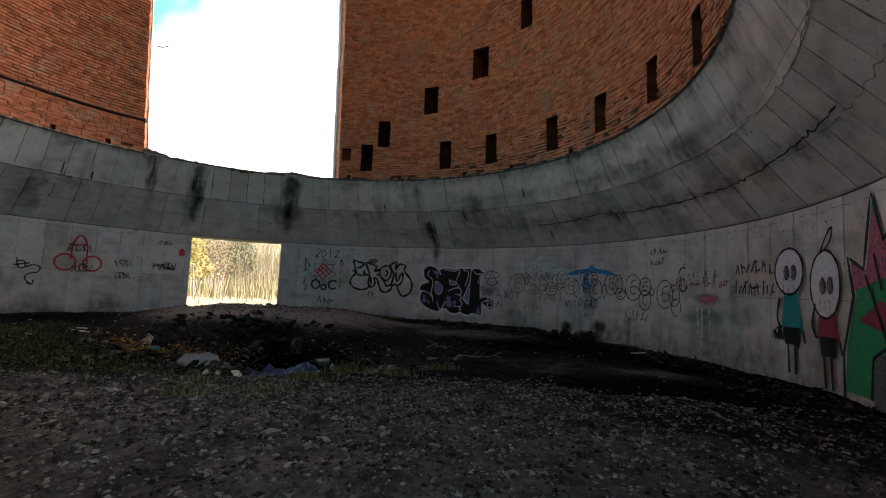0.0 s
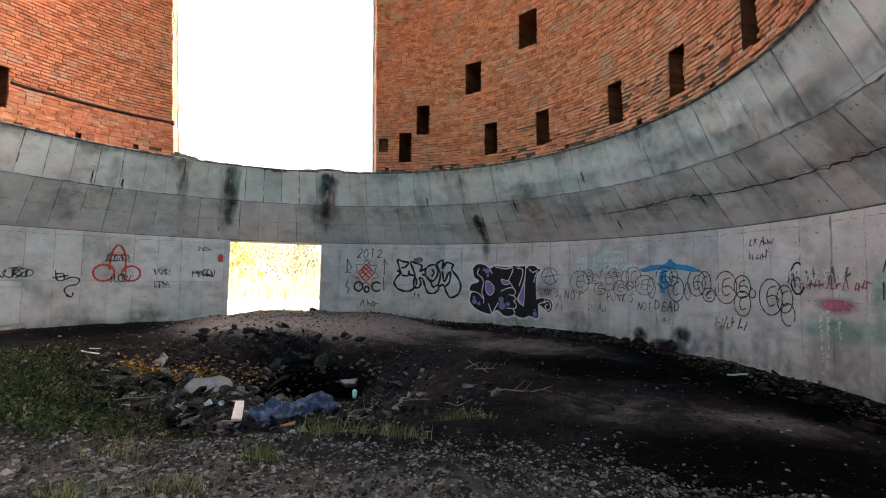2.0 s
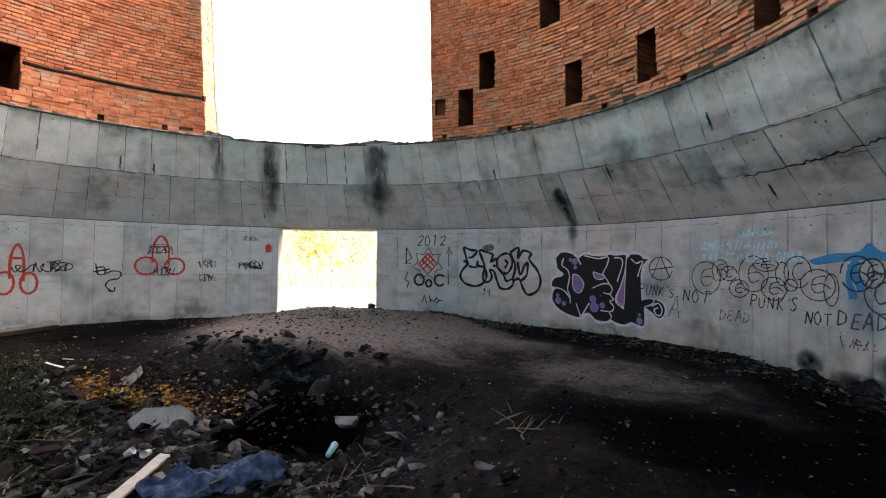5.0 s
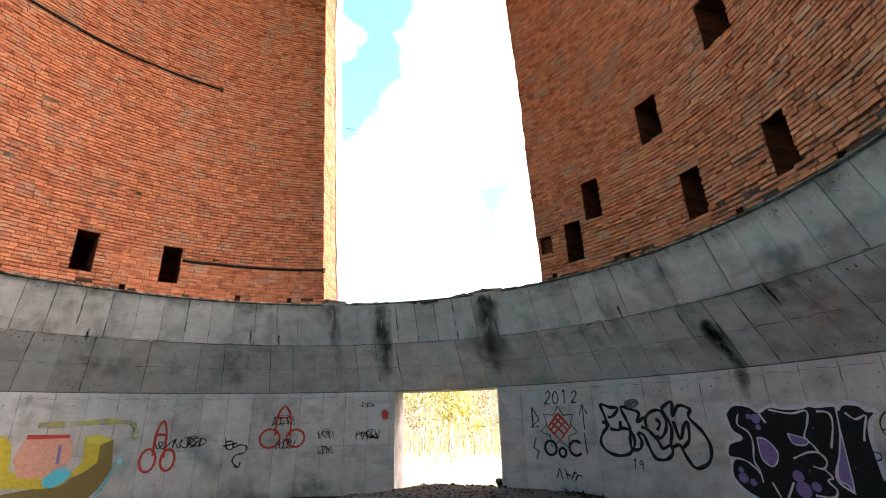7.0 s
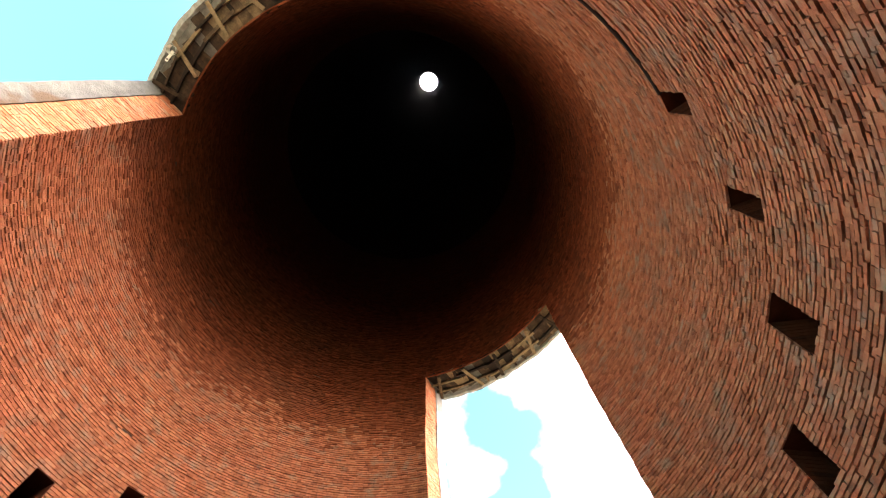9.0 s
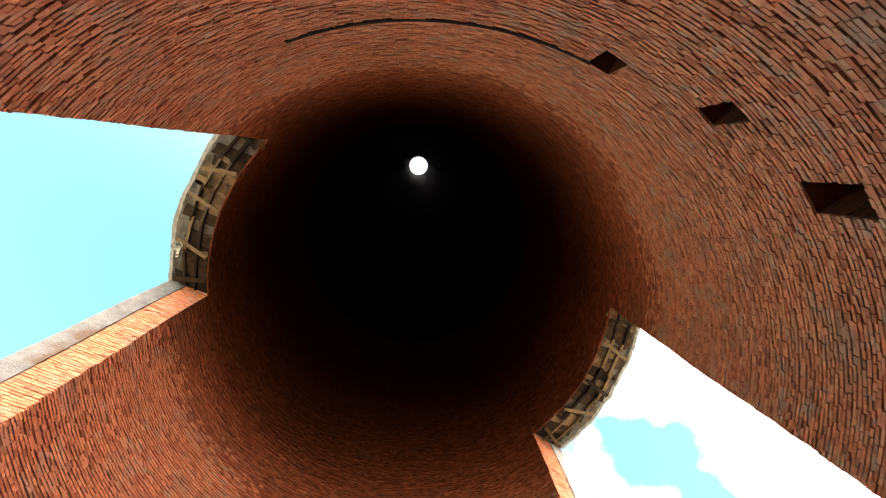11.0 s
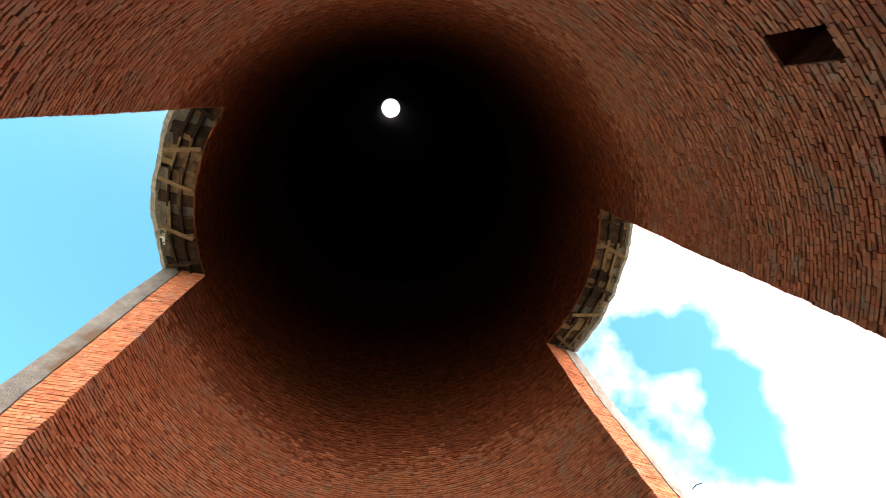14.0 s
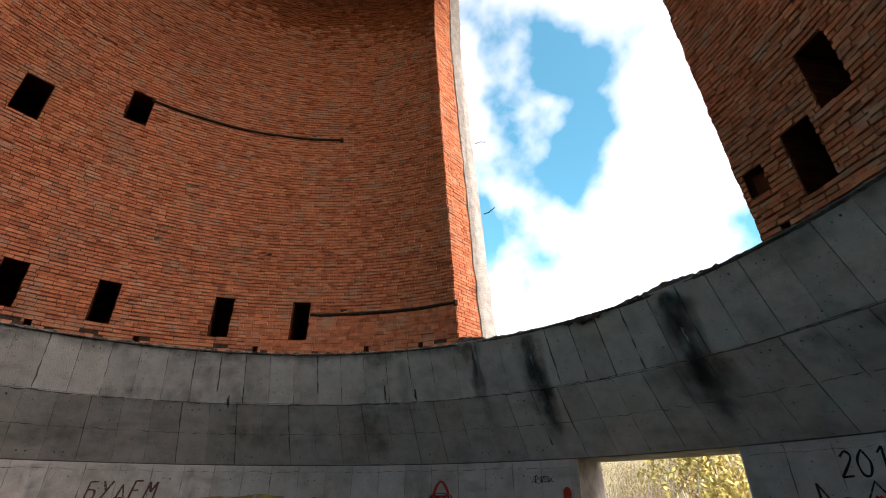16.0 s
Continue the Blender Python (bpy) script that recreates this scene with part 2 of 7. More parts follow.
def opening(k, z):
    """The two sides of an opening at a height, in degrees."""
    if k == 0:
        return 94.5 + 0.16 * (z - Z_RIM) + ragged(z, 1), 139.3 + 3.9 * min(1.0, (z - Z_RIM) / 8.0) + ragged(z, 2)
    return -86.6 + ragged(z, 3), -40.4 + 0.22 * max(0.0, z - 8.0) + ragged(z, 4)


# niches in the brick: middle, lower edge, width in degrees, height
NICHES = [(a, 4.72, 3.1, 0.78) for a in (53.2, 66.0, 87.5, 36.2, 22.8, 8.4, -4.6, 167.8, -179.1, -161.9, -150.0, -137.0, -124.0, -110.0)]
NICHES += [(83.1, 5.44, 3.2, 0.77), (70.4, 6.30, 3.9, 0.79), (56.6, 7.10, 4.5, 0.80), (43.6, 7.97, 3.3, 0.80), (30.4, 8.96, 3.5, 0.74)]
NICHES += [(-142.4, 8.05, 3.9, 0.83), (-156.6, 8.89, 3.7, 0.74), (-128.5, 7.20, 4.0, 0.76), (-114.5, 6.4, 3.9, 0.78), (-101.5, 5.6, 3.6, 0.78)]
PUTLOGS = [(a, 4.50, 0.9, 0.12) for a in (155.6, 146.0, -167.6, -154.0, 174.5, 60.5, 47.5, 31.0, 16.0, 78.5, 92.0, -143.0)]
PUTLOGS += [(92.9, 5.05, 2.2, 0.32)]
HOLES = NICHES + PUTLOGS
TOPMOST = max(z + h for _, z, _, h in HOLES)


def spans(z):
    """What is left of the full turn at a height, in degrees, between openings and niches."""
    cuts = []
    if z < Z_LINTEL:
        cuts += [opening(0, z), opening(1, z)]
    if z < TOPMOST:
        cuts += [(a - w / 2, a + w / 2) for a, z0, w, h in HOLES if z0 <= z <= z0 + h]
    flat = []
    for a, b in cuts:
        a, b = a % 360, b % 360
        flat += [(a, b)] if a < b else [(a, 360.0), (0.0, b)]
    flat.sort()
    left, at = [], 0.0
    for a, b in flat:
        if a > at:
            left.append((at, a))
        at = max(at, b)
    if at < 360:
        left.append((at, 360.0))
    return left


# ---- concrete base ----
def ring_profile(z):
    """Inner radius of the concrete at a height."""
    if z <= Z_MID:
        return R_WALL
    if z <= Z_UP:
        return R_WALL + (R_UP - R_WALL) * (z - Z_MID) / (Z_UP - Z_MID)
    return R_UP + (R_RIM - R_UP) * (z - Z_UP) / (Z_RIM - Z_UP)


wall = new("concrete_base_wall")
tagged(wall, "grey stained concrete ring wall of board-marked panels", "wall", kind="structure")


def base_shell():
    """The body of the ring wall behind its panels, with the two doorways through it."""
    verts, faces = [], []
    cuts = sorted({d % 360 for pair in DOORS for d in pair})
    angles = sorted({round(i * 2.5, 3) for i in range(144)} | set(cuts))
    IN = 0.016
    levels = [(z, ring_profile(z) + IN) for z in (-0.6, Z_DOOR, Z_UP, Z_RIM - 0.03)]
    column = {}
    for i, a in enumerate(angles):
        rim_r = brick_r(Z_RIM)
        pts = [polar(a, r, z) for z, r in levels]
        pts.append(polar(a, rim_r + 1.0, Z_RIM - 0.03))
        pts.append(polar(a, R_OUT - 0.9, Z_RIM + 1.2))
        pts.append(polar(a, R_OUT, Z_DOOR))
        pts.append(polar(a, R_OUT + 0.05, -0.6))
        column[i] = len(verts)
        verts += pts
    n = len(angles)
    for i in range(n):
        a, b = column[i], column[(i + 1) % n]
        mid = (angles[i] + (angles[(i + 1) % n] - angles[i]) % 360 / 2) % 360
        in_door = any((mid - d0) % 360 < (d1 - d0) % 360 for d0, d1 in DOORS)
        for k in range(7):
            if in_door and k in (0, 6):
                continue
            if k in (4, 5) and any((mid - o0) % 360 < (o1 - o0) % 360 for o0, o1 in (opening(0, Z_RIM), opening(1, Z_RIM))):
                continue
            faces.append((a + k, b + k, b + k + 1, a + k + 1))
        if in_door:
            faces.append((a + 1, b + 1, b + 6, a + 6))
        if any((mid - o0) % 360 < (o1 - o0) % 360 for o0, o1 in (opening(0, Z_RIM), opening(1, Z_RIM))):
            faces.append((a + 3, b + 3, b + 6, a + 6))
    for i, a in enumerate(angles):
        if round(a, 3) in {round(c, 3) for c in cuts}:
            c = column[i]
            faces.append((c, c + 1, c + 6, c + 7))
    return piece("core", verts, faces, CONCRETE_DARK, wall)


base_shell()
PANELS = 92
STEP = 360.0 / PANELS


def panel_mesh(z0, z1, thick=0.03, gap=0.004, mat=CONCRETE):
    """A flat panel that faces the axis, turned to azimuth 0."""
    half = radians(STEP) / 2
    rows = []
    for z in (z0 + gap / 2, z1 - gap / 2):
        r = ring_profile(z)
        rows.append((r, r * math.tan(half) - gap / 2, z))
    (r0, h0, za), (r1, h1, zb) = rows
    e = 0.003
    verts = [(r0, -h0 + e, za + e), (r0, h0 - e, za + e), (r1, h1 - e, zb - e), (r1, -h1 + e, zb - e)]
    verts += [(r0 + 0.004, -h0, za), (r0 + 0.004, h0, za), (r1 + 0.004, h1, zb), (r1 + 0.004, -h1, zb)]
    verts += [(r0 + thick, -h0, za), (r0 + thick, h0, za), (r1 + thick, h1, zb), (r1 + thick, -h1, zb)]
    faces = [(3, 2, 1, 0)]
    for k in (0, 4):
        faces += [(k + i, k + (i + 1) % 4, k + 4 + (i + 1) % 4, k + 4 + i) for i in range(4)]
    return mesh_of("concrete_panel", verts, faces, mat)


rng = random.Random(4)
BANDS = [(-0.4, 1.50), (1.50, Z_MID), (Z_MID + 0.012, Z_UP), (Z_UP + 0.004, Z_RIM)]
for band, (z0, z1) in enumerate(BANDS):
    shared = panel_mesh(z0, z1)
    for i in range(PANELS):
        mid = i * STEP + (0.0, 0.0, 1.4, 0.6)[band] + 0.65
        a0, a1 = mid - STEP / 2, mid + STEP / 2
        me = shared
        if band < 2:
            if all((x - d0) % 360 <= (d1 - d0) % 360 for d0, d1 in DOORS[:1] for x in (a0, a1)) or all((x - d0) % 360 <= (d1 - d0) % 360 for d0, d1 in DOORS[1:] for x in (a0, a1)):
                continue
            clip = None
            for d0, d1 in DOORS:
                if (a1 - d0) % 360 < STEP:
                    clip = (-STEP / 2, STEP / 2 - (a1 - d0) % 360)
                if (d1 - a0) % 360 < STEP:
                    clip = (-STEP / 2 + (d1 - a0) % 360, STEP / 2)
            if clip:
                me = shared.copy()
                for v in me.vertices:
                    r = v.co.x
                    lo, hi = r * math.tan(radians(clip[0])), r * math.tan(radians(clip[1]))
                    v.co.y = min(max(v.co.y, lo), hi)
        ob = new("concrete_panel", me)
        ob.parent = wall
        dr = rng.uniform(-0.004, 0.004) if band < 2 else rng.uniform(-0.005, 0.003)
        tilt = 0 if band < 2 else rng.uniform(-0.08, 0.08)
        ob.matrix_world = pose(0, 0, 0, 0, 0, mid + (rng.uniform(-0.03, 0.03) if band > 1 else 0)) @ pose(dr, 0, 0, tilt, 0, 0)


def panel_joints():
    """Ragged open joints between the panels of the sloping ring: upright ones of uneven width, and broken level ones."""
    verts, faces = [], []

    def strip(points, width, seed, upright):
        k = len(verts)
        for i, (a, z) in enumerate(points):
            w = max(0.0, width * (0.7 + 1.9 * noise.noise((i * 0.45, seed, 1.0))))
            a += 0.10 * noise.noise((i * 0.5, seed, 6.0)) if upright else 0.0
            for s in (-0.5, 0.5):
                zz = z if upright else z + s * w + 0.03 * noise.noise((a * 0.8, seed, 3.0))
                r = ring_profile(zz) - (0.006 if upright else 0.013)
                verts.append(polar(a + (math.degrees(s * w / r) if upright else 0.0), r, zz))
        faces.extend((k + 2 * i, k + 2 * i + 1, k + 2 * i + 3, k + 2 * i + 2) for i in range(len(points) - 1))

    pick = random.Random(8)
    for band, shift in ((2, 1.4), (3, 0.6)):
        z0, z1 = BANDS[band]
        for i in range(PANELS):
            a = (i + 0.5) * STEP + shift + 0.65
            wide = pick.choice((0.004, 0.006, 0.008, 0.010, 0.018))
            low, high = z0 + 0.02, z1 - 0.02
            if pick.random() < 0.45:
                low += pick.uniform(0.1, 0.4)
            strip([(a, low + (high - low) * q / 14) for q in range(15)], wide, i * 1.7 + band, True)
    for z, wide in ((3.14, 0.007), (3.602, 0.010)):
        strip([(q * 0.4, z) for q in range(901)], wide, z, False)
    for i in range(PANELS):
        a = (i + 0.5) * STEP + 0.65
        if any((a - d0 + 0.5) % 360 < d1 - d0 + 1 for d0, d1 in DOORS):
            continue
        strip([(a, 1.55 + 1.06 * q / 16) for q in range(17)], pick.choice((0.004, 0.006, 0.009)), i * 2.3, True)
    for a0, a1 in ((127.5, 287.5), (307.2, 467.8)):
        strip([(a0 + (a1 - a0) * q / 400, 2.53) for q in range(401)], 0.006, a0, False)
    # paired tie holes near the panels' tops
    for z, shift in ((2.40, 0.65), (3.50, 2.05), (2.78, 2.05), (4.32, 1.25)):
        for i in range(PANELS):
            a = i * STEP + shift
            if pick.random() < 0.45 or any((a - d0 + 1) % 360 < d1 - d0 + 2 for d0, d1 in DOORS):
                continue
            for side in (-0.45, 0.45):
                k, zz = len(verts), z + pick.uniform(-0.02, 0.02)
                size = pick.uniform(0.008, 0.016)
                for q in range(6):
                    dz = size * math.sin(q * 1.047)
                    r = ring_profile(zz + dz) - 0.013
                    verts.append(polar(a + side + math.degrees(size * math.cos(q * 1.047) / r), r, zz + dz))
                faces.append(tuple(range(k, k + 6)))
    tagged(piece("joints", verts, faces, CONCRETE_DARK, wall, "ragged dark joints between concrete panels"), kind="stuff")


panel_joints()


def rim_crust():
    """The rough top of the concrete ring under the brick, higher and broken in the openings."""
    verts, faces = [], []
    n = 720
    for i in range(n):
        a = i * 360.0 / n
        inside = None
        for k in (0, 1):
            o0, o1 = opening(k, Z_RIM)
            if (a - o0) % 360 < (o1 - o0) % 360:
                inside = ((a - o0) % 360) / ((o1 - o0) % 360)
        rough = 0.045 * noise.noise((a * 0.9, 1, 0)) + 0.045 * noise.noise((a * 3.1, 5, 0)) + 0.03 * noise.noise((a * 7.3, 3, 0)) - 0.02
        deep = 0.16
        if inside is not None:
            deep = 1.9
            rough += 0.05 * noise.noise((a * 0.13, 9, 0)) + 0.10 * max(0.0, 1 - abs(inside - 0.28) / 0.16) - 0.08 * max(0.0, 1 - abs(inside - 0.5) / 0.25) + 0.12 * max(0.0, 1 - (1 - inside) / 0.12)
        z = Z_RIM + 0.03 + rough
        r = R_RIM - 0.01 + 0.5 * rough
        for dr, zz in ((0.03, Z_RIM - 0.05), (0.0, Z_RIM - 0.03), (0.012, z - 0.02), (0.05, z), (deep * 0.5, z + 0.02 * noise.noise((a * 3, 2, 1))), (deep, z - 0.02)):
            verts.append(polar(a, r + dr, zz))
    for i in range(n):
        a, b = 6 * i, 6 * ((i + 1) % n)
        faces += [(a + k, b + k, b + k + 1, a + k + 1) for k in range(5)]
    ob = piece("rim_crust", verts, faces, RIM, wall, "rough broken concrete edge")
    return ob


rim_crust()

# ---- brick lining ----
lining = new("brick_lining")
tagged(lining, "weathered red brick lining of a tall round chimney", "wall", kind="structure")
COURSE = 0.069


def brick_box(out, a0, a1, z0, z1, r, proud, rough=0.004, deep=0.035):
    """Adds one brick that faces the axis between two azimuths."""
    verts, faces = out
    k = len(verts)
    j = lambda: rng.uniform(-rough, rough)  # noqa: E731
    for a, z in ((a0, z0), (a1, z0), (a1, z1), (a0, z1)):
        verts.append(polar(a + 8 * j(), r - proud + j(), z + 0.8 * j()))
    for a, z in ((a0, z0), (a1, z0), (a1, z1), (a0, z1)):
        verts.append(polar(a, r + deep, z))
    faces += [(k + 3, k + 2, k + 1, k)] + [(k + i, k + (i + 1) % 4, k + 4 + (i + 1) % 4, k + 4 + i) for i in range(4)]


# darker brick steps with height paint the light's falloff up the shaft
SHADE_STEPS, SHADE_FROM, SHADE_FULL = 12, 13.2, 21.5


def lay_bricks():
    lower, single = ([], []), []
    steps = [([], []) for _ in range(SHADE_STEPS)]
    z, row = Z_RIM + 0.012, 0
    while z < Z_BRICKS:
        r = brick_r(z)
        wave = 0.006 * noise.noise((row * 0.7, 4.0, 0))
        pitch = 360.0 * 0.258 / (2 * math.pi * r)
        if row % 5 not in (1, 3):
            pitch *= 0.52
        gap = 360.0 * 0.009 / (2 * math.pi * r)
        zm = z + 0.033
        sag = lambda a: 0.016 * noise.noise((math.cos(radians(a)) * 2.2, math.sin(radians(a)) * 2.2, row * 0.045))  # noqa: E731
        shift = pitch * (0.5 * (row % 2) + rng.uniform(-0.1, 0.1))
        for s0, s1 in spans(zm):
            a = s0 - ((s0 - shift) % pitch)
            while a < s1:
                b0, b1 = max(a, s0), min(a + pitch * rng.uniform(0.985, 1.015), s1)
                a += pitch
                if b1 - b0 < pitch * 0.12 or row < 2 and rng.random() < 0.24 - 0.16 * row:
                    continue
                turned = (b0 + 180) % 360 - 180
                worn = smooth(turned, -40, 5) * (1 - smooth(turned, 45, 80)) * (1 - smooth(z, Z_RIM + 0.10, Z_RIM + 0.9))
                eaten = worn > 0.02 and noise.noise((b0 * 0.16, z * 2.6, 3.3)) + 0.6 * noise.noise((b0 * 0.9, z * 9.0, 1.3)) > 0.50 - 0.62 * worn
                if eaten and rng.random() < 0.06:
                    continue
                lost = noise.noise((math.cos(radians(b0)) * 3.0 * 2, math.sin(radians(b0)) * 3.0 * 2, z * 1.3))
                proud = rng.gauss(0.010, 0.008) + wave + (-0.012 if lost > 0.42 and rng.random() < 0.6 else 0)
                if eaten:
                    proud = rng.uniform(-0.020, 0.004)
                lift = sag(b0)
                args = (b0 + gap / 2, b1 - gap / 2, z + lift, z + lift + 0.0535 + rng.uniform(-0.008, 0.006) - (rng.uniform(0.0, 0.022) if eaten else 0.0), r, min(proud, 0.02))
                near = 139.5 < b0 < 176 and z < Z_RIM + 0.85
                if near and len(single) < 290:
                    single.append(args)
                else:
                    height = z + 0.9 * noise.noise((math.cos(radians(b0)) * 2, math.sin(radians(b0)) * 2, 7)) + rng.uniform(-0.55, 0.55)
                    step = int((height - SHADE_FROM) / (SHADE_FULL - SHADE_FROM) * SHADE_STEPS)
                    brick_box(lower if height < SHADE_FROM else steps[min(step, SHADE_STEPS - 1)], *args)
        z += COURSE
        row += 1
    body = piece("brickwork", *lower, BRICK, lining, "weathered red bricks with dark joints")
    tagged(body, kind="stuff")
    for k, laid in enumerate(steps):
        f = (k + 1) / SHADE_STEPS
        body = piece("sooted_brickwork", *laid, dimmed(f), lining, "sooty red bricks high in the shaft" if f < 0.6 else "soot-blackened bricks of the shaft")
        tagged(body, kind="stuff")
    return single


near_bricks = lay_bricks()


def bed_of_mortar():
    """The mortar face behind the bricks, cut by openings and niches, and the dark shaft up to the mouth."""
    verts, faces = [], []
    levels = sorted({Z_RIM - 0.05, Z_LINTEL, Z_BRICKS} | {z for _, z, _, h in HOLES} | {z + h for _, z, _, h in HOLES} | {4.9 + 0.25 * i for i in range(85)})
    levels = [z for z in levels if z <= Z_BRICKS]
    for z0, z1 in zip(levels, levels[1:]):
        if z1 - z0 < 1e-4:
            continue
        for s0, s1 in spans((z0 + z1) / 2):
            n = max(1, int((s1 - s0) / 3))
            for i in range(n):
                a, b = s0 + (s1 - s0) * i / n, s0 + (s1 - s0) * (i + 1) / n
                k = len(verts)
                verts += [polar(a, brick_r(z0) + 0.024, z0), polar(b, brick_r(z0) + 0.024, z0), polar(b, brick_r(z1) + 0.024, z1), polar(a, brick_r(z1) + 0.024, z1)]
                faces.append((k + 3, k + 2, k + 1, k))
    ob = piece("mortar", verts, faces, MORTAR, lining, "grey-brown mortar bed")
    # mortar above 16.5 m blackened for the shaft's darkness
    ob.data.materials.append(SHAFT_DARK)
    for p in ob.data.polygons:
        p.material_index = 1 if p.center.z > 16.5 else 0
    verts, faces = [], []
    lean = lambda z: LEAN * max(0.0, z - Z_BRICKS) / (Z_TOP - Z_BRICKS)  # noqa: E731
    rings = [Z_BRICKS, 28, 31, 36, 44, 54, 66, 80, 96, 110, Z_TOP]
    n = 96
    for z in rings:
        verts += [tuple(Vector(polar(360 * i / n, brick_r(z), z)) + lean(z)) for i in range(n)]
    for k in range(len(rings) - 1):
        faces += [(k * n + i, (k + 1) * n + i, (k + 1) * n + (i + 1) % n, k * n + (i + 1) % n) for i in range(n)]
    ob = piece("shaft", verts, faces, SHAFT_SHADE, lining, "upper shaft coloured near black for its darkness")
    # every face near black: the missing light is in the colour
    ob.data.materials.append(SHAFT_DARK)
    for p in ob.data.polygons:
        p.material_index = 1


bed_of_mortar()


def niche(a, z0, w, h, deep):
    """A brick-lined recess: four sides and a back wall."""
    verts, faces = [], []
    k = 0
    for r in (0.012, deep):
        for az, z in ((a - w / 2, z0), (a + w / 2, z0), (a + w / 2, z0 + h), (a - w / 2, z0 + h)):
            verts.append(polar(az, brick_r(z) + r, z))
    faces = [(i, (i + 1) % 4, 4 + (i + 1) % 4, 4 + i) for i in range(4)] + [(4, 5, 6, 7)]
    out = (verts, faces)
    if deep > 0.2:
        n = int(h / COURSE)
        for c in range(n):
            z = z0 + c * COURSE + 0.005
            split = 0.5 + (0.2 if c % 2 else -0.15)
            for f0, f1 in ((0.01, split - 0.02), (split + 0.02, 0.99)):
                k = len(verts)
                aa, ab = a - w / 2 + w * f0, a - w / 2 + w * f1
                for rr in (deep - 0.012, deep + 0.01):
                    for az, zz in ((aa, z), (ab, z), (ab, z + 0.058), (aa, z + 0.058)):
                        verts.append(polar(az, brick_r(zz) + rr, zz))
                faces += [(k + 3, k + 2, k + 1, k)] + [(k + i, k + (i + 1) % 4, k + 4 + (i + 1) % 4, k + 4 + i) for i in range(4)]
            for side in (-1, 1):
                az = a + side * w / 2
                for q in range(2):
                    k = len(verts)
                    ra, rb = 0.02 + q * deep / 2, deep / 2 * (q + 1) - 0.012
                    off = math.degrees(0.008 / 6.2) * -side
                    for oo in (off, -off):
                        for rr, zz in ((ra, z), (rb, z), (rb, z + 0.058), (ra, z + 0.058)):
                            verts.append(polar(az + oo, brick_r(zz) + rr, zz))
                    faces += [(k, k + 1, k + 2, k + 3)] + [(k + i, k + (i + 1) % 4, k + 4 + (i + 1) % 4, k + 4 + i) for i in range(4)]
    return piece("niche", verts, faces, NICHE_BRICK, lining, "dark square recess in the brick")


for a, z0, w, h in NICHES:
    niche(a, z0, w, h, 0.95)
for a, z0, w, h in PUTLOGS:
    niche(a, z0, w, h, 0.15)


# ---- jambs and lintels of the two openings ----
def jamb(k, side):
    """One upright side of an opening: laid bricks in front, the concrete shell behind."""
    turn = 1 if side == 0 else -1
    bed, laid, outer = ([], []), ([], []), ([], [])

    def at(z, s):
        a = opening(k, z)[side] + turn * SPLAY[k] * s
        return Vector(polar(a, brick_r(z) + SHELL * s, z))

    split = LINING / SHELL
    z, row = Z_RIM + 0.012, 0
    while z < Z_LINTEL:
        c0, c1 = at(z, 0), at(z, 1)
        along = (c1 - c0).normalized()
        face = Vector((along.y, -along.x, 0)) * (1 if side == 1 else -1)
        top = Vector((0, 0, 0.058))
        parts = (0.0, 0.34, 0.68, 1.0) if row % 2 else (0.0, 0.2, 0.58, 0.84, 1.0)
        for f0, f1 in zip(parts, parts[1:]):
            p0, p1 = at(z, split * f0 + 0.006), at(z, split * f1 - 0.006)
            push = face * (rng.gauss(0.006, 0.004))
            v, fc = laid
            n = len(v)
            v += [p0 + push, p1 + push, p1 + push + top, p0 + push + top, p0 - face * 0.03, p1 - face * 0.03, p1 - face * 0.03 + top, p0 - face * 0.03 + top]
            fc += [(n, n + 1, n + 2, n + 3)] + [(n + i, n + (i + 1) % 4, n + 4 + (i + 1) % 4, n + 4 + i) for i in range(4)]
        z1 = min(z + COURSE, Z_LINTEL)
        v, fc = bed
        n = len(v)
        v += [at(z, 0) - face * 0.02, at(z, split) - face * 0.02, at(z1, split) - face * 0.02, at(z1, 0) - face * 0.02]
        fc.append((n, n + 1, n + 2, n + 3))
        z += COURSE
        row += 1
    rows = []
    for i in range(61):
        z = Z_RIM - 0.1 + (Z_LINTEL + 0.4 - Z_RIM) * i / 60
        g = 0.02 * noise.noise((z * 1.5, k, side))
        out = at(z, 1)
        mid = at(z, split)
        along = (out - mid).normalized()
        face = Vector((along.y, -along.x, 0)) * (1 if side == 1 else -1)
        rows.append((mid - face * 0.05, mid + face * (0.03 + g), out + face * (0.02 + g), out - face * 0.3))
    v, fc = outer
    for r4 in rows:
        v += r4
    for i in range(60):
        fc += [(4 * i + j, 4 * i + j + 1, 4 * i + 5 + j, 4 * i + 4 + j) for j in range(3)]
    piece("jamb_mortar", *bed, MORTAR, lining)
    tagged(piece("jamb_brickwork", *laid, BRICK, lining, "bright orange-red brick edge of the opening"), kind="stuff")
    piece("shell_edge", *outer, OLD_EDGE if k else CONCRETE_RAW, shell, "pale concrete edge of the opening")


shell = new("concrete_shell")
tagged(shell, "tall tapering concrete shell of the chimney", "chimney", kind="structure")
for k in (0, 1):
    for side in (0, 1):
        jamb(k, side)


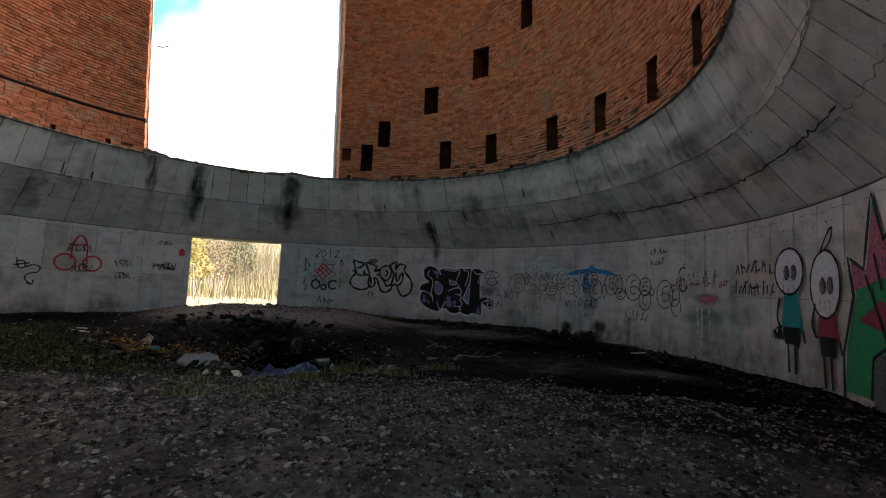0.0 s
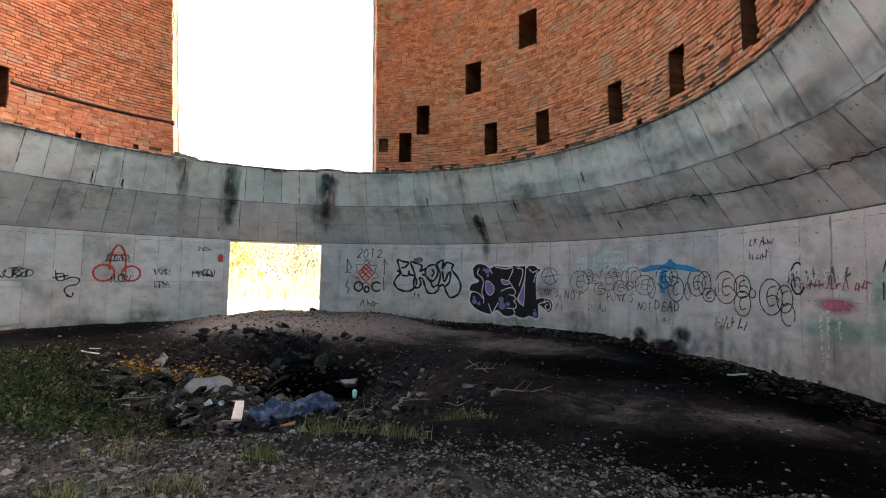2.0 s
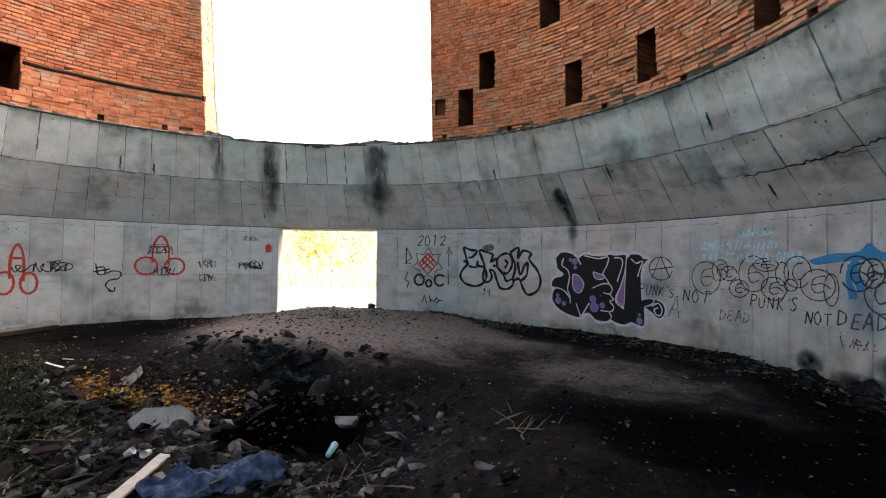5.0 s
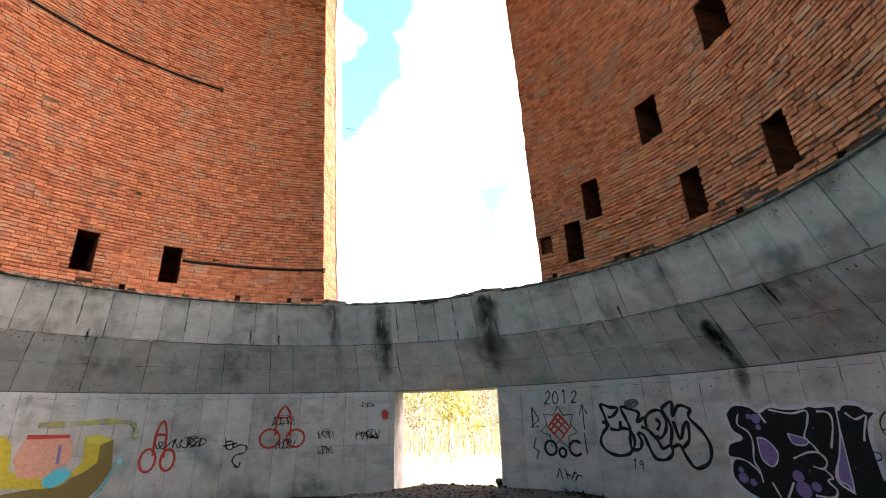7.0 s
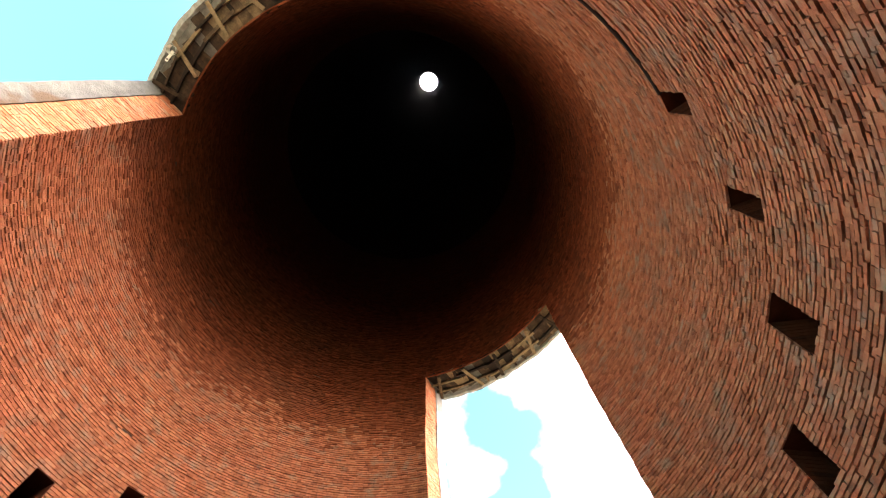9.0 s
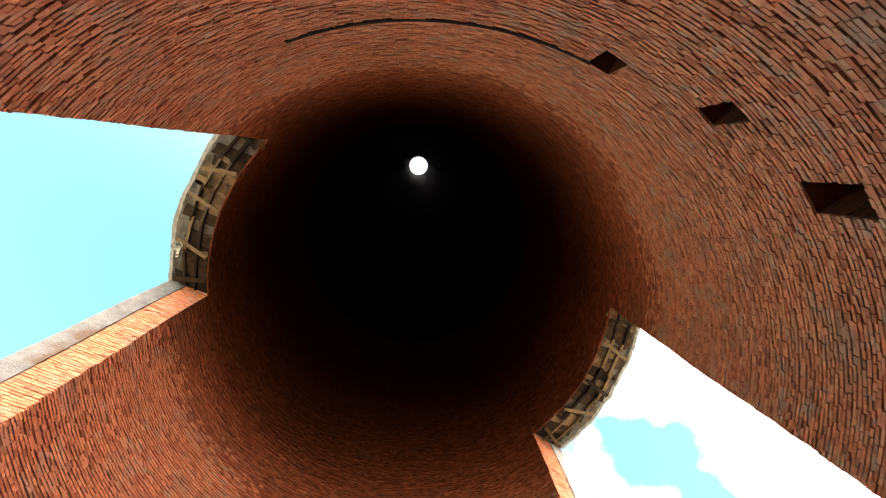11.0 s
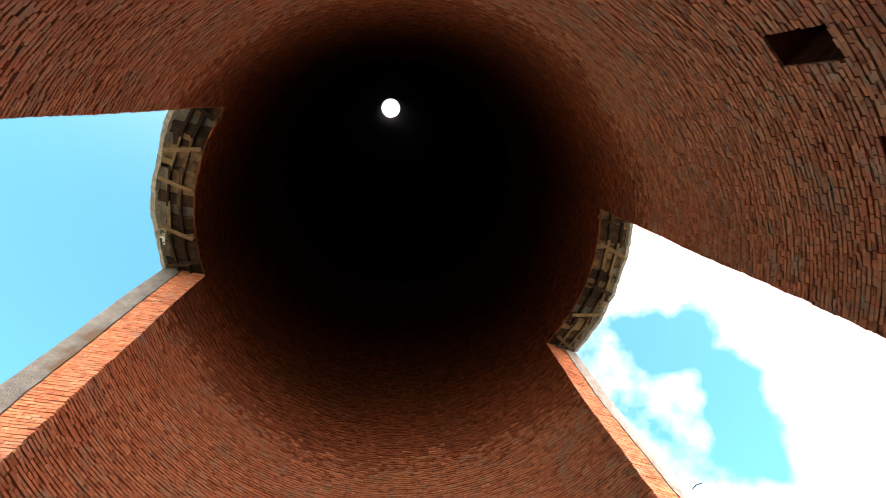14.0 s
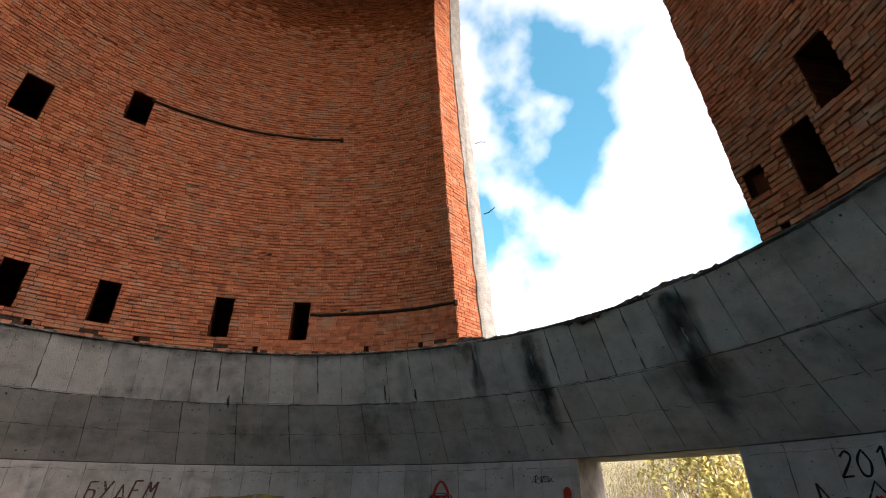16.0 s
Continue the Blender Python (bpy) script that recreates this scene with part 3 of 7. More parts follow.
def shell_outside():
    verts, faces = [], []
    levels = [Z_RIM - 0.1 + i for i in range(12)] + [Z_LINTEL, 17, 20, 26, 34, 44, 56, 70, 86, 102, Z_TOP]
    n = 120
    for z in levels:
        thick = SHELL if z < 26 else max(0.35, SHELL - (z - 26) * 0.008)
        cols = []
        for k in (0, 1):
            o0, o1 = opening(k, min(z, Z_LINTEL))
            cols += [o0 + SPLAY[k], o1 - SPLAY[k]]
        a0, a1, b0, b1 = cols[0], cols[1], cols[2] + 360, cols[3] + 360
        m = n // 4
        ring = [a0 + (a1 - a0) * i / m for i in range(m)] + [a1 + (b0 - a1) * i / m for i in range(m)] + [b0 + (b1 - b0) * i / m for i in range(m)] + [b1 + (a0 + 360 - b1) * i / m for i in range(m)]
        verts += [tuple(Vector(polar(a, brick_r(z) + thick, z)) + LEAN * max(0.0, z - Z_BRICKS) / (Z_TOP - Z_BRICKS)) for a in ring]
    m = n // 4
    for k in range(len(levels) - 1):
        for i in range(n):
            if levels[k + 1] <= Z_LINTEL and (i < m or 2 * m <= i < 3 * m):
                continue
            faces.append((k * n + i, k * n + (i + 1) % n, (k + 1) * n + (i + 1) % n, (k + 1) * n + i))
    top = (len(levels) - 1) * n
    base = len(verts)
    verts += [tuple(Vector(polar(360 * i / n, R_TOP, Z_TOP)) + LEAN) for i in range(n)]
    ang = lambda v: math.degrees(math.atan2(v[1] - LEAN.y, v[0] - LEAN.x))  # noqa: E731
    shift = min(range(n), key=lambda i: abs((ang(verts[base + i]) - ang(verts[top]) + 180) % 360 - 180))
    faces += [(top + i, top + (i + 1) % n, base + (i + 1 + shift) % n, base + (i + shift) % n) for i in range(n)]
    piece("outer_face", verts, faces, CONCRETE, shell)


shell_outside()

# ---- more materials ----
def plain(name, colour, rough=0.8, vary=0.25, **more):
    dark, light = tuple(c * (1 - vary) for c in colour), tuple(min(1.0, c * (1 + vary)) for c in colour)
    return material(name, [(0.3, dark), (0.7, light)], more.pop("scale", 9.0), rough, **more)


OUTDOOR = material("dry_grass_and_sand", [(0.3, (0.17, 0.145, 0.085)), (0.5, (0.26, 0.235, 0.155)), (0.7, (0.34, 0.315, 0.235))], 0.8, 0.95, 0.8, 12, dirt=(0.11, 0.115, 0.03), dirt_scale=0.35, distance=0.05)
STONE = material("grey_stone", [(0.25, (0.014, 0.012, 0.011)), (0.55, (0.045, 0.040, 0.036)), (0.85, (0.13, 0.12, 0.11))], 7.0, 0.93, 0.8, 30, "object", 0.5, spec=0.08)
SLAB = material("pale_slab", [(0.3, (0.11, 0.125, 0.13)), (0.6, (0.18, 0.20, 0.205)), (0.85, (0.26, 0.28, 0.285))], 5.0, 0.9, 0.5, 30)
CHARRED = material("charred_rock", [(0.35, (0.005, 0.005, 0.0055)), (0.56, (0.020, 0.020, 0.022)), (0.76, (0.12, 0.122, 0.128))], 6.0, 0.85, 0.9, 22, distance=0.03, spec=0.08)
PEBBLE = material("gravel", [(0.2, (0.016, 0.013, 0.0115)), (0.45, (0.055, 0.048, 0.043)), (0.7, (0.145, 0.132, 0.12)), (0.95, (0.29, 0.27, 0.25))], 5.0, 0.92, 0.3, 60, "island", 0.75, spec=0.08)
DEBRIS = material("brick_debris", [(0.2, (0.004, 0.0034, 0.0032)), (0.5, (0.013, 0.010, 0.009)), (0.74, (0.045, 0.029, 0.024)), (0.97, (0.17, 0.145, 0.13))], 5.0, 0.92, 0.4, 60, "island", 0.8, spec=0.08)
SHARD = material("stone_shards", [(0.2, (0.003, 0.003, 0.0033)), (0.52, (0.010, 0.010, 0.0105)), (0.76, (0.033, 0.031, 0.031)), (0.97, (0.19, 0.185, 0.18))], 5.0, 0.85, 0.6, 40, "island", 0.9, spec=0.12)
BATTEN = plain("tan_batten", (0.19, 0.135, 0.085), 0.85, 0.4, bump=0.4)
OLD_WOOD = material("weathered_wood", [(0.25, (0.016, 0.010, 0.008)), (0.5, (0.045, 0.028, 0.019)), (0.70, (0.09, 0.060, 0.038)), (0.95, (0.20, 0.145, 0.088))], 5.0, 0.85, 0.5, 40, "object", 0.9, stretch=(1, 1, 0.6))
PALE_WOOD = material("pale_board", [(0.3, (0.42, 0.40, 0.34)), (0.7, (0.62, 0.60, 0.54))], 14.0, 0.8, 0.3, 40)
IRON = material("rusty_iron", [(0.3, (0.012, 0.008, 0.007)), (0.7, (0.05, 0.03, 0.022))], 12.0, 0.8, 0.4, 50)
# dark-to-pale range paints the shading and highlights of folds into the cloth
CLOTH = material("blue_tarpaulin", [(0.3, (0.022, 0.032, 0.062)), (0.5, (0.085, 0.11, 0.19)), (0.72, (0.32, 0.36, 0.44))], 9.0, 0.6, 0.4, 90)
WHITE = plain("white_plastic", (0.72, 0.72, 0.70), 0.5, 0.1)
GRASS = material("grass_blades", [(0.15, (0.022, 0.034, 0.010)), (0.38, (0.06, 0.08, 0.022)), (0.58, (0.16, 0.15, 0.055)), (0.82, (0.30, 0.24, 0.125))], 2.2, 0.7, 0.0, vary="island", amount=0.85, spec=0.08)
WEED_BLADE = material("weed_blades", [(0.2, (0.015, 0.026, 0.009)), (0.5, (0.038, 0.056, 0.018)), (0.72, (0.09, 0.095, 0.033)), (0.9, (0.19, 0.16, 0.08))], 2.2, 0.7, 0.0, vary="island", amount=0.85, spec=0.08)
LEAF_GREEN = plain("green_leaf", (0.045, 0.10, 0.03), 0.55, 0.4)
LITTER = material("fallen_leaves", [(0.25, (0.05, 0.03, 0.014)), (0.5, (0.17, 0.085, 0.02)), (0.8, (0.32, 0.18, 0.04))], 3.0, 0.8, 0.0, vary="island", amount=0.9)
YELLOW_LEAF = material("autumn_leaves", [(0.25, (0.18, 0.145, 0.075)), (0.5, (0.31, 0.265, 0.14)), (0.75, (0.40, 0.355, 0.21))], 1.5, 0.7, 0.0, vary="island", amount=0.8)
BRIGHT_LEAF = material("bright_yellow_leaves", [(0.25, (0.24, 0.20, 0.06)), (0.5, (0.36, 0.31, 0.10)), (0.75, (0.44, 0.39, 0.16))], 1.5, 0.7, 0.0, vary="island", amount=0.8)
TWIG_TAN = material("dry_twigs", [(0.3, (0.13, 0.095, 0.055)), (0.7, (0.27, 0.21, 0.13))], 3.0, 0.85, 0.0, vary="island", amount=0.6)
NEEDLES = material("conifer_needles", [(0.3, (0.025, 0.06, 0.04)), (0.7, (0.06, 0.12, 0.07))], 3.0, 0.8, 0.0, vary="island", amount=0.6)
BARK = material("pale_bark", [(0.3, (0.14, 0.12, 0.10)), (0.7, (0.48, 0.45, 0.40))], 6.0, 0.85, 0.4, 30)


# ---- ground ----
def soil_material():
    """Three soils by the attribute 'soil': soot, dark earth and pale gravelly earth."""
    m = material("sooty_ground", [(0.3, (0.35, 0.35, 0.35)), (0.5, (0.68, 0.68, 0.68)), (0.7, (1.0, 1.0, 1.0))], 18.0, 0.97, 1.0, 34, distance=0.03, spec=0.02)
    n, l = m.node_tree.nodes, m.node_tree.links
    bsdf = n["Principled BSDF"]
    grain = bsdf.inputs["Base Color"].links[0].from_socket
    soil = n.new("ShaderNodeAttribute")
    soil.attribute_name = "soil"
    wild = n.new("ShaderNodeTexNoise")
    wild.inputs["Scale"].default_value, wild.inputs["Detail"].default_value = 3.0, 9.0
    wild.inputs["Roughness"].default_value = 0.7
    geo = n.new("ShaderNodeNewGeometry")
    l.new(geo.outputs["Position"], wild.inputs["Vector"])
    mad = n.new("ShaderNodeMath")
    mad.operation = "MULTIPLY_ADD"
    mad.inputs[1].default_value, mad.inputs[2].default_value = 0.7, -0.35
    l.new(wild.outputs["Fac"], mad.inputs[0])
    add = n.new("ShaderNodeMath")
    l.new(mad.outputs[0], add.inputs[0])
    l.new(soil.outputs["Fac"], add.inputs[1])
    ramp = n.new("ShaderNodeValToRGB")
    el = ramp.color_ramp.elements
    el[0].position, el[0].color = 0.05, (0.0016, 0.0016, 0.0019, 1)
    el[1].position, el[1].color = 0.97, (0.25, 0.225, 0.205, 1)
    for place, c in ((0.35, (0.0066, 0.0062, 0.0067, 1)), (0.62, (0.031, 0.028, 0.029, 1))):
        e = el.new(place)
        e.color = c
    l.new(add.outputs[0], ramp.inputs["Fac"])
    mix = n.new("ShaderNodeMixRGB")
    mix.blend_type = "MULTIPLY"
    mix.inputs["Fac"].default_value = 1.0
    l.new(ramp.outputs["Color"], mix.inputs["Color1"])
    l.new(grain, mix.inputs["Color2"])
    l.new(mix.outputs["Color"], bsdf.inputs["Base Color"])
    return m


GROUND = soil_material()


def near(x, y, cx, cy, rx, ry, turn=0.0):
    """1 at the middle of a turned ellipse, 0 at its edge."""
    c, s = math.cos(radians(turn)), math.sin(radians(turn))
    u, v = ((x - cx) * c + (y - cy) * s) / rx, (-(x - cx) * s + (y - cy) * c) / ry
    return 1.0 - smooth(math.hypot(u, v), 0.45, 1.0)


def ground_z(x, y):
    """Height of the ground inside and outside the chimney, without its small bumps: a bowl round the pit, a mound at the doorway."""
    r = math.hypot(x, y)
    z = 0.50 - 0.52 * (1.0 - smooth(math.hypot((x - 0.15) / 3.5, (y - 0.15) / 2.75), 0.36, 1.0))
    z += 0.26 * near(x, y, -1.6, 4.9, 3.6, 3.4, 20)
    z += 0.08 * near(x, y, 3.2, -3.6, 3.5, 2.0)
    z -= 0.10 * near(x, y, 6.9, 2.5, 1.3, 6.0)
    z -= 0.40 * near(x, y, 0.25, 1.30, 1.05, 0.65, 15)
    z += 0.20 * near(x, y, -0.62, 2.28, 0.95, 0.50, 8) + 0.10 * near(x, y, -1.95, 2.4, 0.9, 0.45, 5)
    if r > 40.0:
        return 0.55 + 15.0 * smooth(-0.454 * x + 0.891 * y, 44.0, 130.0)
    if r > 8.2:
        z += (0.55 - z) * min(1.0, (r - 8.2) / 3.0)
    return z


def ground_at(x, y):
    r = max(math.hypot(x, y), 0.01)
    bump = 0.05 * noise.noise((x * 1.1, y * 1.1, 0)) + 0.03 * noise.noise((x * 3.7, y * 3.7, 2)) + 0.016 * noise.noise((x * 9, y * 9, 5))
    return ground_z(x, y) + bump * min(1.0, 30.0 / r)


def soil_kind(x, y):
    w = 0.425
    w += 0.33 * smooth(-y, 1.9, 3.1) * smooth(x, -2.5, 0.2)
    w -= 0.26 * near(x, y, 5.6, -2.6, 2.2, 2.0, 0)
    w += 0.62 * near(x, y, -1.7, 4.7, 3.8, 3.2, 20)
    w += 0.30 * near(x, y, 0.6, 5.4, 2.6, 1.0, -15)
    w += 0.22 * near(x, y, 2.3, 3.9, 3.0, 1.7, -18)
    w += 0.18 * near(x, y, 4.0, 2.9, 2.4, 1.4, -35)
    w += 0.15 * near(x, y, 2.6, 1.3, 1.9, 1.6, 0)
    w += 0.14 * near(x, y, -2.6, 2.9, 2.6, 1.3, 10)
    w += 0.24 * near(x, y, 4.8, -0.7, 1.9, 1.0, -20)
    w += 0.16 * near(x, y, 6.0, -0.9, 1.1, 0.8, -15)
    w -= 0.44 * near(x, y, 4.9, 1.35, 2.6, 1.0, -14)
    # ground turns near black across the hollow of the pit
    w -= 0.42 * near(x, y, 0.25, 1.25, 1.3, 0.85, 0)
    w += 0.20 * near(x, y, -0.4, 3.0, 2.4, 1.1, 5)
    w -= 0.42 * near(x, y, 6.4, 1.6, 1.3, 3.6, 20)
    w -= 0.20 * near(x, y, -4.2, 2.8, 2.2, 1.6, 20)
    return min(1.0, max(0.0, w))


def make_ground():
    verts, faces = [(0, 0, ground_at(0, 0))], []
    radii = [0.1 * i for i in range(1, 86)] + [9, 9.6, 10.5, 12, 14, 17, 21, 27, 36, 50, 75, 120, 250, 600, 1500, 3000]
    n = 240
    for r in radii:
        for i in range(n):
            a = 2 * math.pi * i / n
            x, y = r * math.cos(a), r * math.sin(a)
            verts.append((x, y, ground_at(x, y)))
    faces += [(0, 1 + i, 1 + (i + 1) % n) for i in range(n)]
    for k in range(len(radii) - 1):
        faces += [(1 + k * n + i, 1 + (k + 1) * n + i, 1 + (k + 1) * n + (i + 1) % n, 1 + k * n + (i + 1) % n) for i in range(n)]
    ob = piece("ground", verts, faces, GROUND, smooth=True)
    ob.data.materials.append(OUTDOOR)
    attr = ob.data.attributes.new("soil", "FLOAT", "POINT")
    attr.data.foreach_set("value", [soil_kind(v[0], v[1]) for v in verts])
    for p in ob.data.polygons:
        if math.hypot(p.center.x, p.center.y) > 8.45:
            p.material_index = 1
    return tagged(ob, "dark sooty earth strewn with gravel and rubble", "ground", kind="structure")


make_ground()


# ---- iron bars along the brick ----
def tube(name, points, radius, mat, parent=None, label="", sides=6, taper=None):
    verts, faces = [], []
    pts = [Vector(p) for p in points]
    for i, p in enumerate(pts):
        d = (pts[min(i + 1, len(pts) - 1)] - pts[max(i - 1, 0)]).normalized()
        u = d.cross(Vector((0, 0, 1)) if abs(d.z) < 0.9 else Vector((1, 0, 0))).normalized()
        v = d.cross(u)
        rr = radius if taper is None else radius + (taper - radius) * i / (len(pts) - 1)
        verts += [p + (u * math.cos(2 * math.pi * k / sides) + v * math.sin(2 * math.pi * k / sides)) * rr for k in range(sides)]
    for i in range(len(pts) - 1):
        faces += [(i * sides + k, i * sides + (k + 1) % sides, (i + 1) * sides + (k + 1) % sides, (i + 1) * sides + k) for k in range(sides)]
    faces += [tuple(reversed(range(sides))), tuple(range((len(pts) - 1) * sides, len(pts) * sides))]
    return piece(name, verts, faces, mat, parent, label, True)


for a0, z0, a1, z1 in ((-158.0, 9.55, -195.8, 9.55), (166.0, 5.24, 139.6, 5.25), (29.0, 9.62, -15.3, 10.1)):
    pts = []
    for i in range(41):
        f = i / 40
        a, z = a0 + (a1 - a0) * f, z0 + (z1 - z0) * f + 0.015 * noise.noise((f * 5, a0, 0))
        pts.append(polar(a, brick_r(z) - 0.012, z))
    bar = thing("iron_bar", 0, 0, 0)
    tagged(bar, "dark rusted iron bar let into the brick wall", "metal bar", "iron bars in the brickwork")
    rod = tube("rod", pts, 0.036, IRON, bar)
    part("end_hook", box_bm(0.05, 0.07, 0.11, 0.006, pts[-1]), IRON, rod)


# ---- timber under the lintels ----
def lintel(k):
    o0, o1 = opening(k, Z_LINTEL - 0.2)
    r0 = brick_r(Z_LINTEL)
    verts, faces = [], []
    n = 24
    for i in range(n + 1):
        f = i / n
        verts += [polar(o0 - 1 + (o1 - o0 + 2) * f, r0 - 0.004, Z_LINTEL + 0.05), polar(o0 + 2 + (o1 - o0 - 4) * f, r0 + SHELL + 0.1, Z_LINTEL + 0.05)]
    faces = [(2 * i, 2 * i + 1, 2 * i + 3, 2 * i + 2) for i in range(n)]
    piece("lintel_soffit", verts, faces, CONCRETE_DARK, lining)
    ob = thing("timber_formwork", *polar((o0 + o1) / 2, r0 + 0.5, Z_LINTEL))
    tagged(ob, "weathered plank formwork still hanging beneath the concrete lintel", "formwork", "lintel formwork")
    inv = ob.matrix_world.inverted()

    def plank(name, p, q, wide, thick, mat, label=""):
        p, q = inv @ Vector(p), inv @ Vector(q)
        d = (q - p)
        bm = box_bm(d.length, wide, thick, 0.004)
        bm.transform(Matrix.Translation((p + q) / 2) @ d.to_track_quat("X", "Z").to_matrix().to_4x4())
        part(name, bm, mat, ob, label)

    boards = 15
    for i in range(boards):
        f = (i + 0.5) / boards
        a_in, a_out = o0 + (o1 - o0) * f, o0 + 4 + (o1 - o0 - 8) * f
        z = Z_LINTEL + 0.02 + rng.uniform(-0.012, 0.012)
        short = rng.uniform(-0.30, 0.05)
        if rng.random() < 0.10:
            continue
        plank("board", polar(a_in, r0 + 0.0, z), polar(a_out, r0 + SHELL + short, z), radians((o1 - o0) / boards) * (r0 + 0.5) * 0.94, 0.028, OLD_WOOD)
    for s in (0.34, 0.68):
        for i in range(5):
            f0, f1 = i / 5, (i + 1) / 5
            inset = 4 * s
            a0, a1 = o0 + inset + (o1 - o0 - 2 * inset) * f0, o0 + inset + (o1 - o0 - 2 * inset) * f1
            z = Z_LINTEL - 0.045 + rng.uniform(-0.02, 0.02)
            wander = SHELL * s + rng.uniform(-0.05, 0.05)
            plank("rail", polar(a0 - 0.6, r0 + wander, z), polar(a1 + 0.6, r0 + wander + rng.uniform(-0.05, 0.05), z), rng.uniform(0.05, 0.10), 0.09, OLD_WOOD)
    for f, skew in ((0.05, 0.0), (0.2, 3.5), (0.5, 1.5), (0.76, -3.5), (0.95, 1.0)):
        a = o0 + 2 + (o1 - o0 - 4) * f
        z = Z_LINTEL - 0.11
        plank("batten", polar(a, r0 + 0.06, z), polar(a + skew, r0 + SHELL * 0.93, z), 0.11, 0.04, BATTEN if abs(skew) > 3 else OLD_WOOD)
    for _ in range(14):          # short pale offcuts nailed between the rails
        f, s = rng.random(), rng.choice((0.18, 0.5, 0.82))
        a = o0 + 4 + (o1 - o0 - 8) * f
        plank("offcut", polar(a, r0 + SHELL * (s - 0.12), Z_LINTEL - 0.012), polar(a + rng.uniform(-0.3, 0.3), r0 + SHELL * (s + 0.12), Z_LINTEL - 0.012), rng.uniform(0.06, 0.16), 0.02, rng.choice((BATTEN, OLD_WOOD, OLD_WOOD)))
    # broken concrete fringe at the outer edge
    verts, faces = [], []
    n = 60
    for i in range(n + 1):
        f = i / n
        a = o0 + 3.2 + (o1 - o0 - 6.4) * f
        g = 0.10 * noise.noise((f * 9, k * 3.0, 1)) + 0.05 * noise.noise((f * 31, k * 3.0, 4))
        b = 0.12 * noise.noise((f * 4, k * 3.0, 8))
        for dr, z in ((SHELL - 0.10, Z_LINTEL + 0.06), (SHELL - 0.02 + b * 0.5, Z_LINTEL - 0.05 + g), (SHELL + 0.10 + b, Z_LINTEL - 0.03 + g), (SHELL + 0.02, Z_LINTEL + 0.7)):
            verts.append(polar(a, r0 + dr, z))
    for i in range(n):
        faces += [(4 * i + j, 4 * i + j + 1, 4 * i + 5 + j, 4 * i + 4 + j) for j in range(3)]
    piece("lintel_edge", verts, faces, CONCRETE_RAW, shell, "ragged concrete edge of the lintel")


for k in (0, 1):
    lintel(k)
bracket = thing("lamp_bracket", *polar(-74.0, brick_r(15.5) + SHELL * 0.8, Z_LINTEL - 0.2), 20)
tagged(bracket, "small pale metal lamp bracket under the lintel", "lamp")
bm = bmesh.new()
bmesh.ops.create_cone(bm, cap_ends=False, segments=14, radius1=0.13, radius2=0.10, depth=0.16)
part("shade", bm, WHITE, bracket, "pale round lamp shade", True)
part("arm", box_bm(0.34, 0.07, 0.03, 0.005, (-0.2, 0, 0.09)), WHITE, bracket)
part("hanger", box_bm(0.03, 0.03, 0.2, 0.004, (-0.3, 0, 0.14)), IRON, bracket)
for z, bend in ((7.6, 0.1), (9.6, -0.05)):
    o = opening(0, z)[1] - 3.9
    p = Vector(polar(o, brick_r(z) + SHELL * 0.93, z))
    t = Vector((math.sin(radians(o)), -math.cos(radians(o)), 0))
    wire = thing("rebar_stub", *p)
    tagged(wire, "short bent reinforcing rod sticking out of concrete", "rebar", "rebar stubs")
    tube("rod", [t * 0.0, t * 0.12 + Vector((0, 0, 0.01)), t * 0.26 + Vector((0, 0, bend))], 0.011, IRON, wire)


# ---- stains, cracks on the concrete ----
STAIN = material("wet_black_stain", [(0.3, (0.03, 0.03, 0.032)), (0.7, (0.09, 0.09, 0.092))], 6.0, 0.85, 0.0, alpha=(5.0, 0.25, 0.75, 0.95), stretch=(1, 1, 0.25))
TAR = material("tar_smear", [(0.3, (0.010, 0.010, 0.010)), (0.7, (0.035, 0.03, 0.03))], 6.0, 0.7, 0.0, alpha=(4.0, 0.25, 0.5, 0.97), stretch=(1, 1, 0.4))
LIME = material("lime_run", [(0.3, (0.45, 0.45, 0.44)), (0.7, (0.62, 0.62, 0.60))], 6.0, 0.9, 0.0, alpha=(7.0, 0.4, 0.55, 0.8), stretch=(1, 1, 0.3))
BROWN = material("rust_wash", [(0.3, (0.16, 0.12, 0.10)), (0.7, (0.26, 0.20, 0.17))], 4.0, 0.9, 0.0, alpha=(3.0, 0.35, 0.75, 0.5), stretch=(1, 1, 0.4))


def streak(name, a_top, z_top, a_low, z_low, w_top, w_low, mat, off=0.018, label=""):
    """A long stain that follows the profile of the ring wall."""
    verts, faces = [], []
    n, m = 26, 10
    for i in range(n + 1):
        f = i / n
        z = z_top + (z_low - z_top) * f
        a = a_top + (a_low - a_top) * f + 0.12 * noise.noise((f * 6, a_top, 0))
        w = (w_top + (w_low - w_top) * f) * (1 + 0.5 * noise.noise((f * 5, a_top, 3))) * min(1.0, 6 * f + 0.3, 5 * (1 - f) + 0.15)
        r = ring_profile(z) - off
        for j in range(m + 1):
            verts.append(polar(a - math.degrees(w * (j / m - 0.5) / r), r, z))
    for i in range(n):
        faces += [(i * (m + 1) + j, i * (m + 1) + j + 1, (i + 1) * (m + 1) + j + 1, (i + 1) * (m + 1) + j) for j in range(m)]
    ob = piece(name, verts, faces, mat, wall, label)
    bare = ob.data.attributes.new("bare", "FLOAT", "POINT")
    bare.data.foreach_set("value", [1 - (1 - abs(2 * j / m - 1) ** 1.5) * min(1.0, 12 * i / n + 0.35, 2.2 * (1 - i / n)) for i in range(n + 1) for j in range(m + 1)])
    return ob


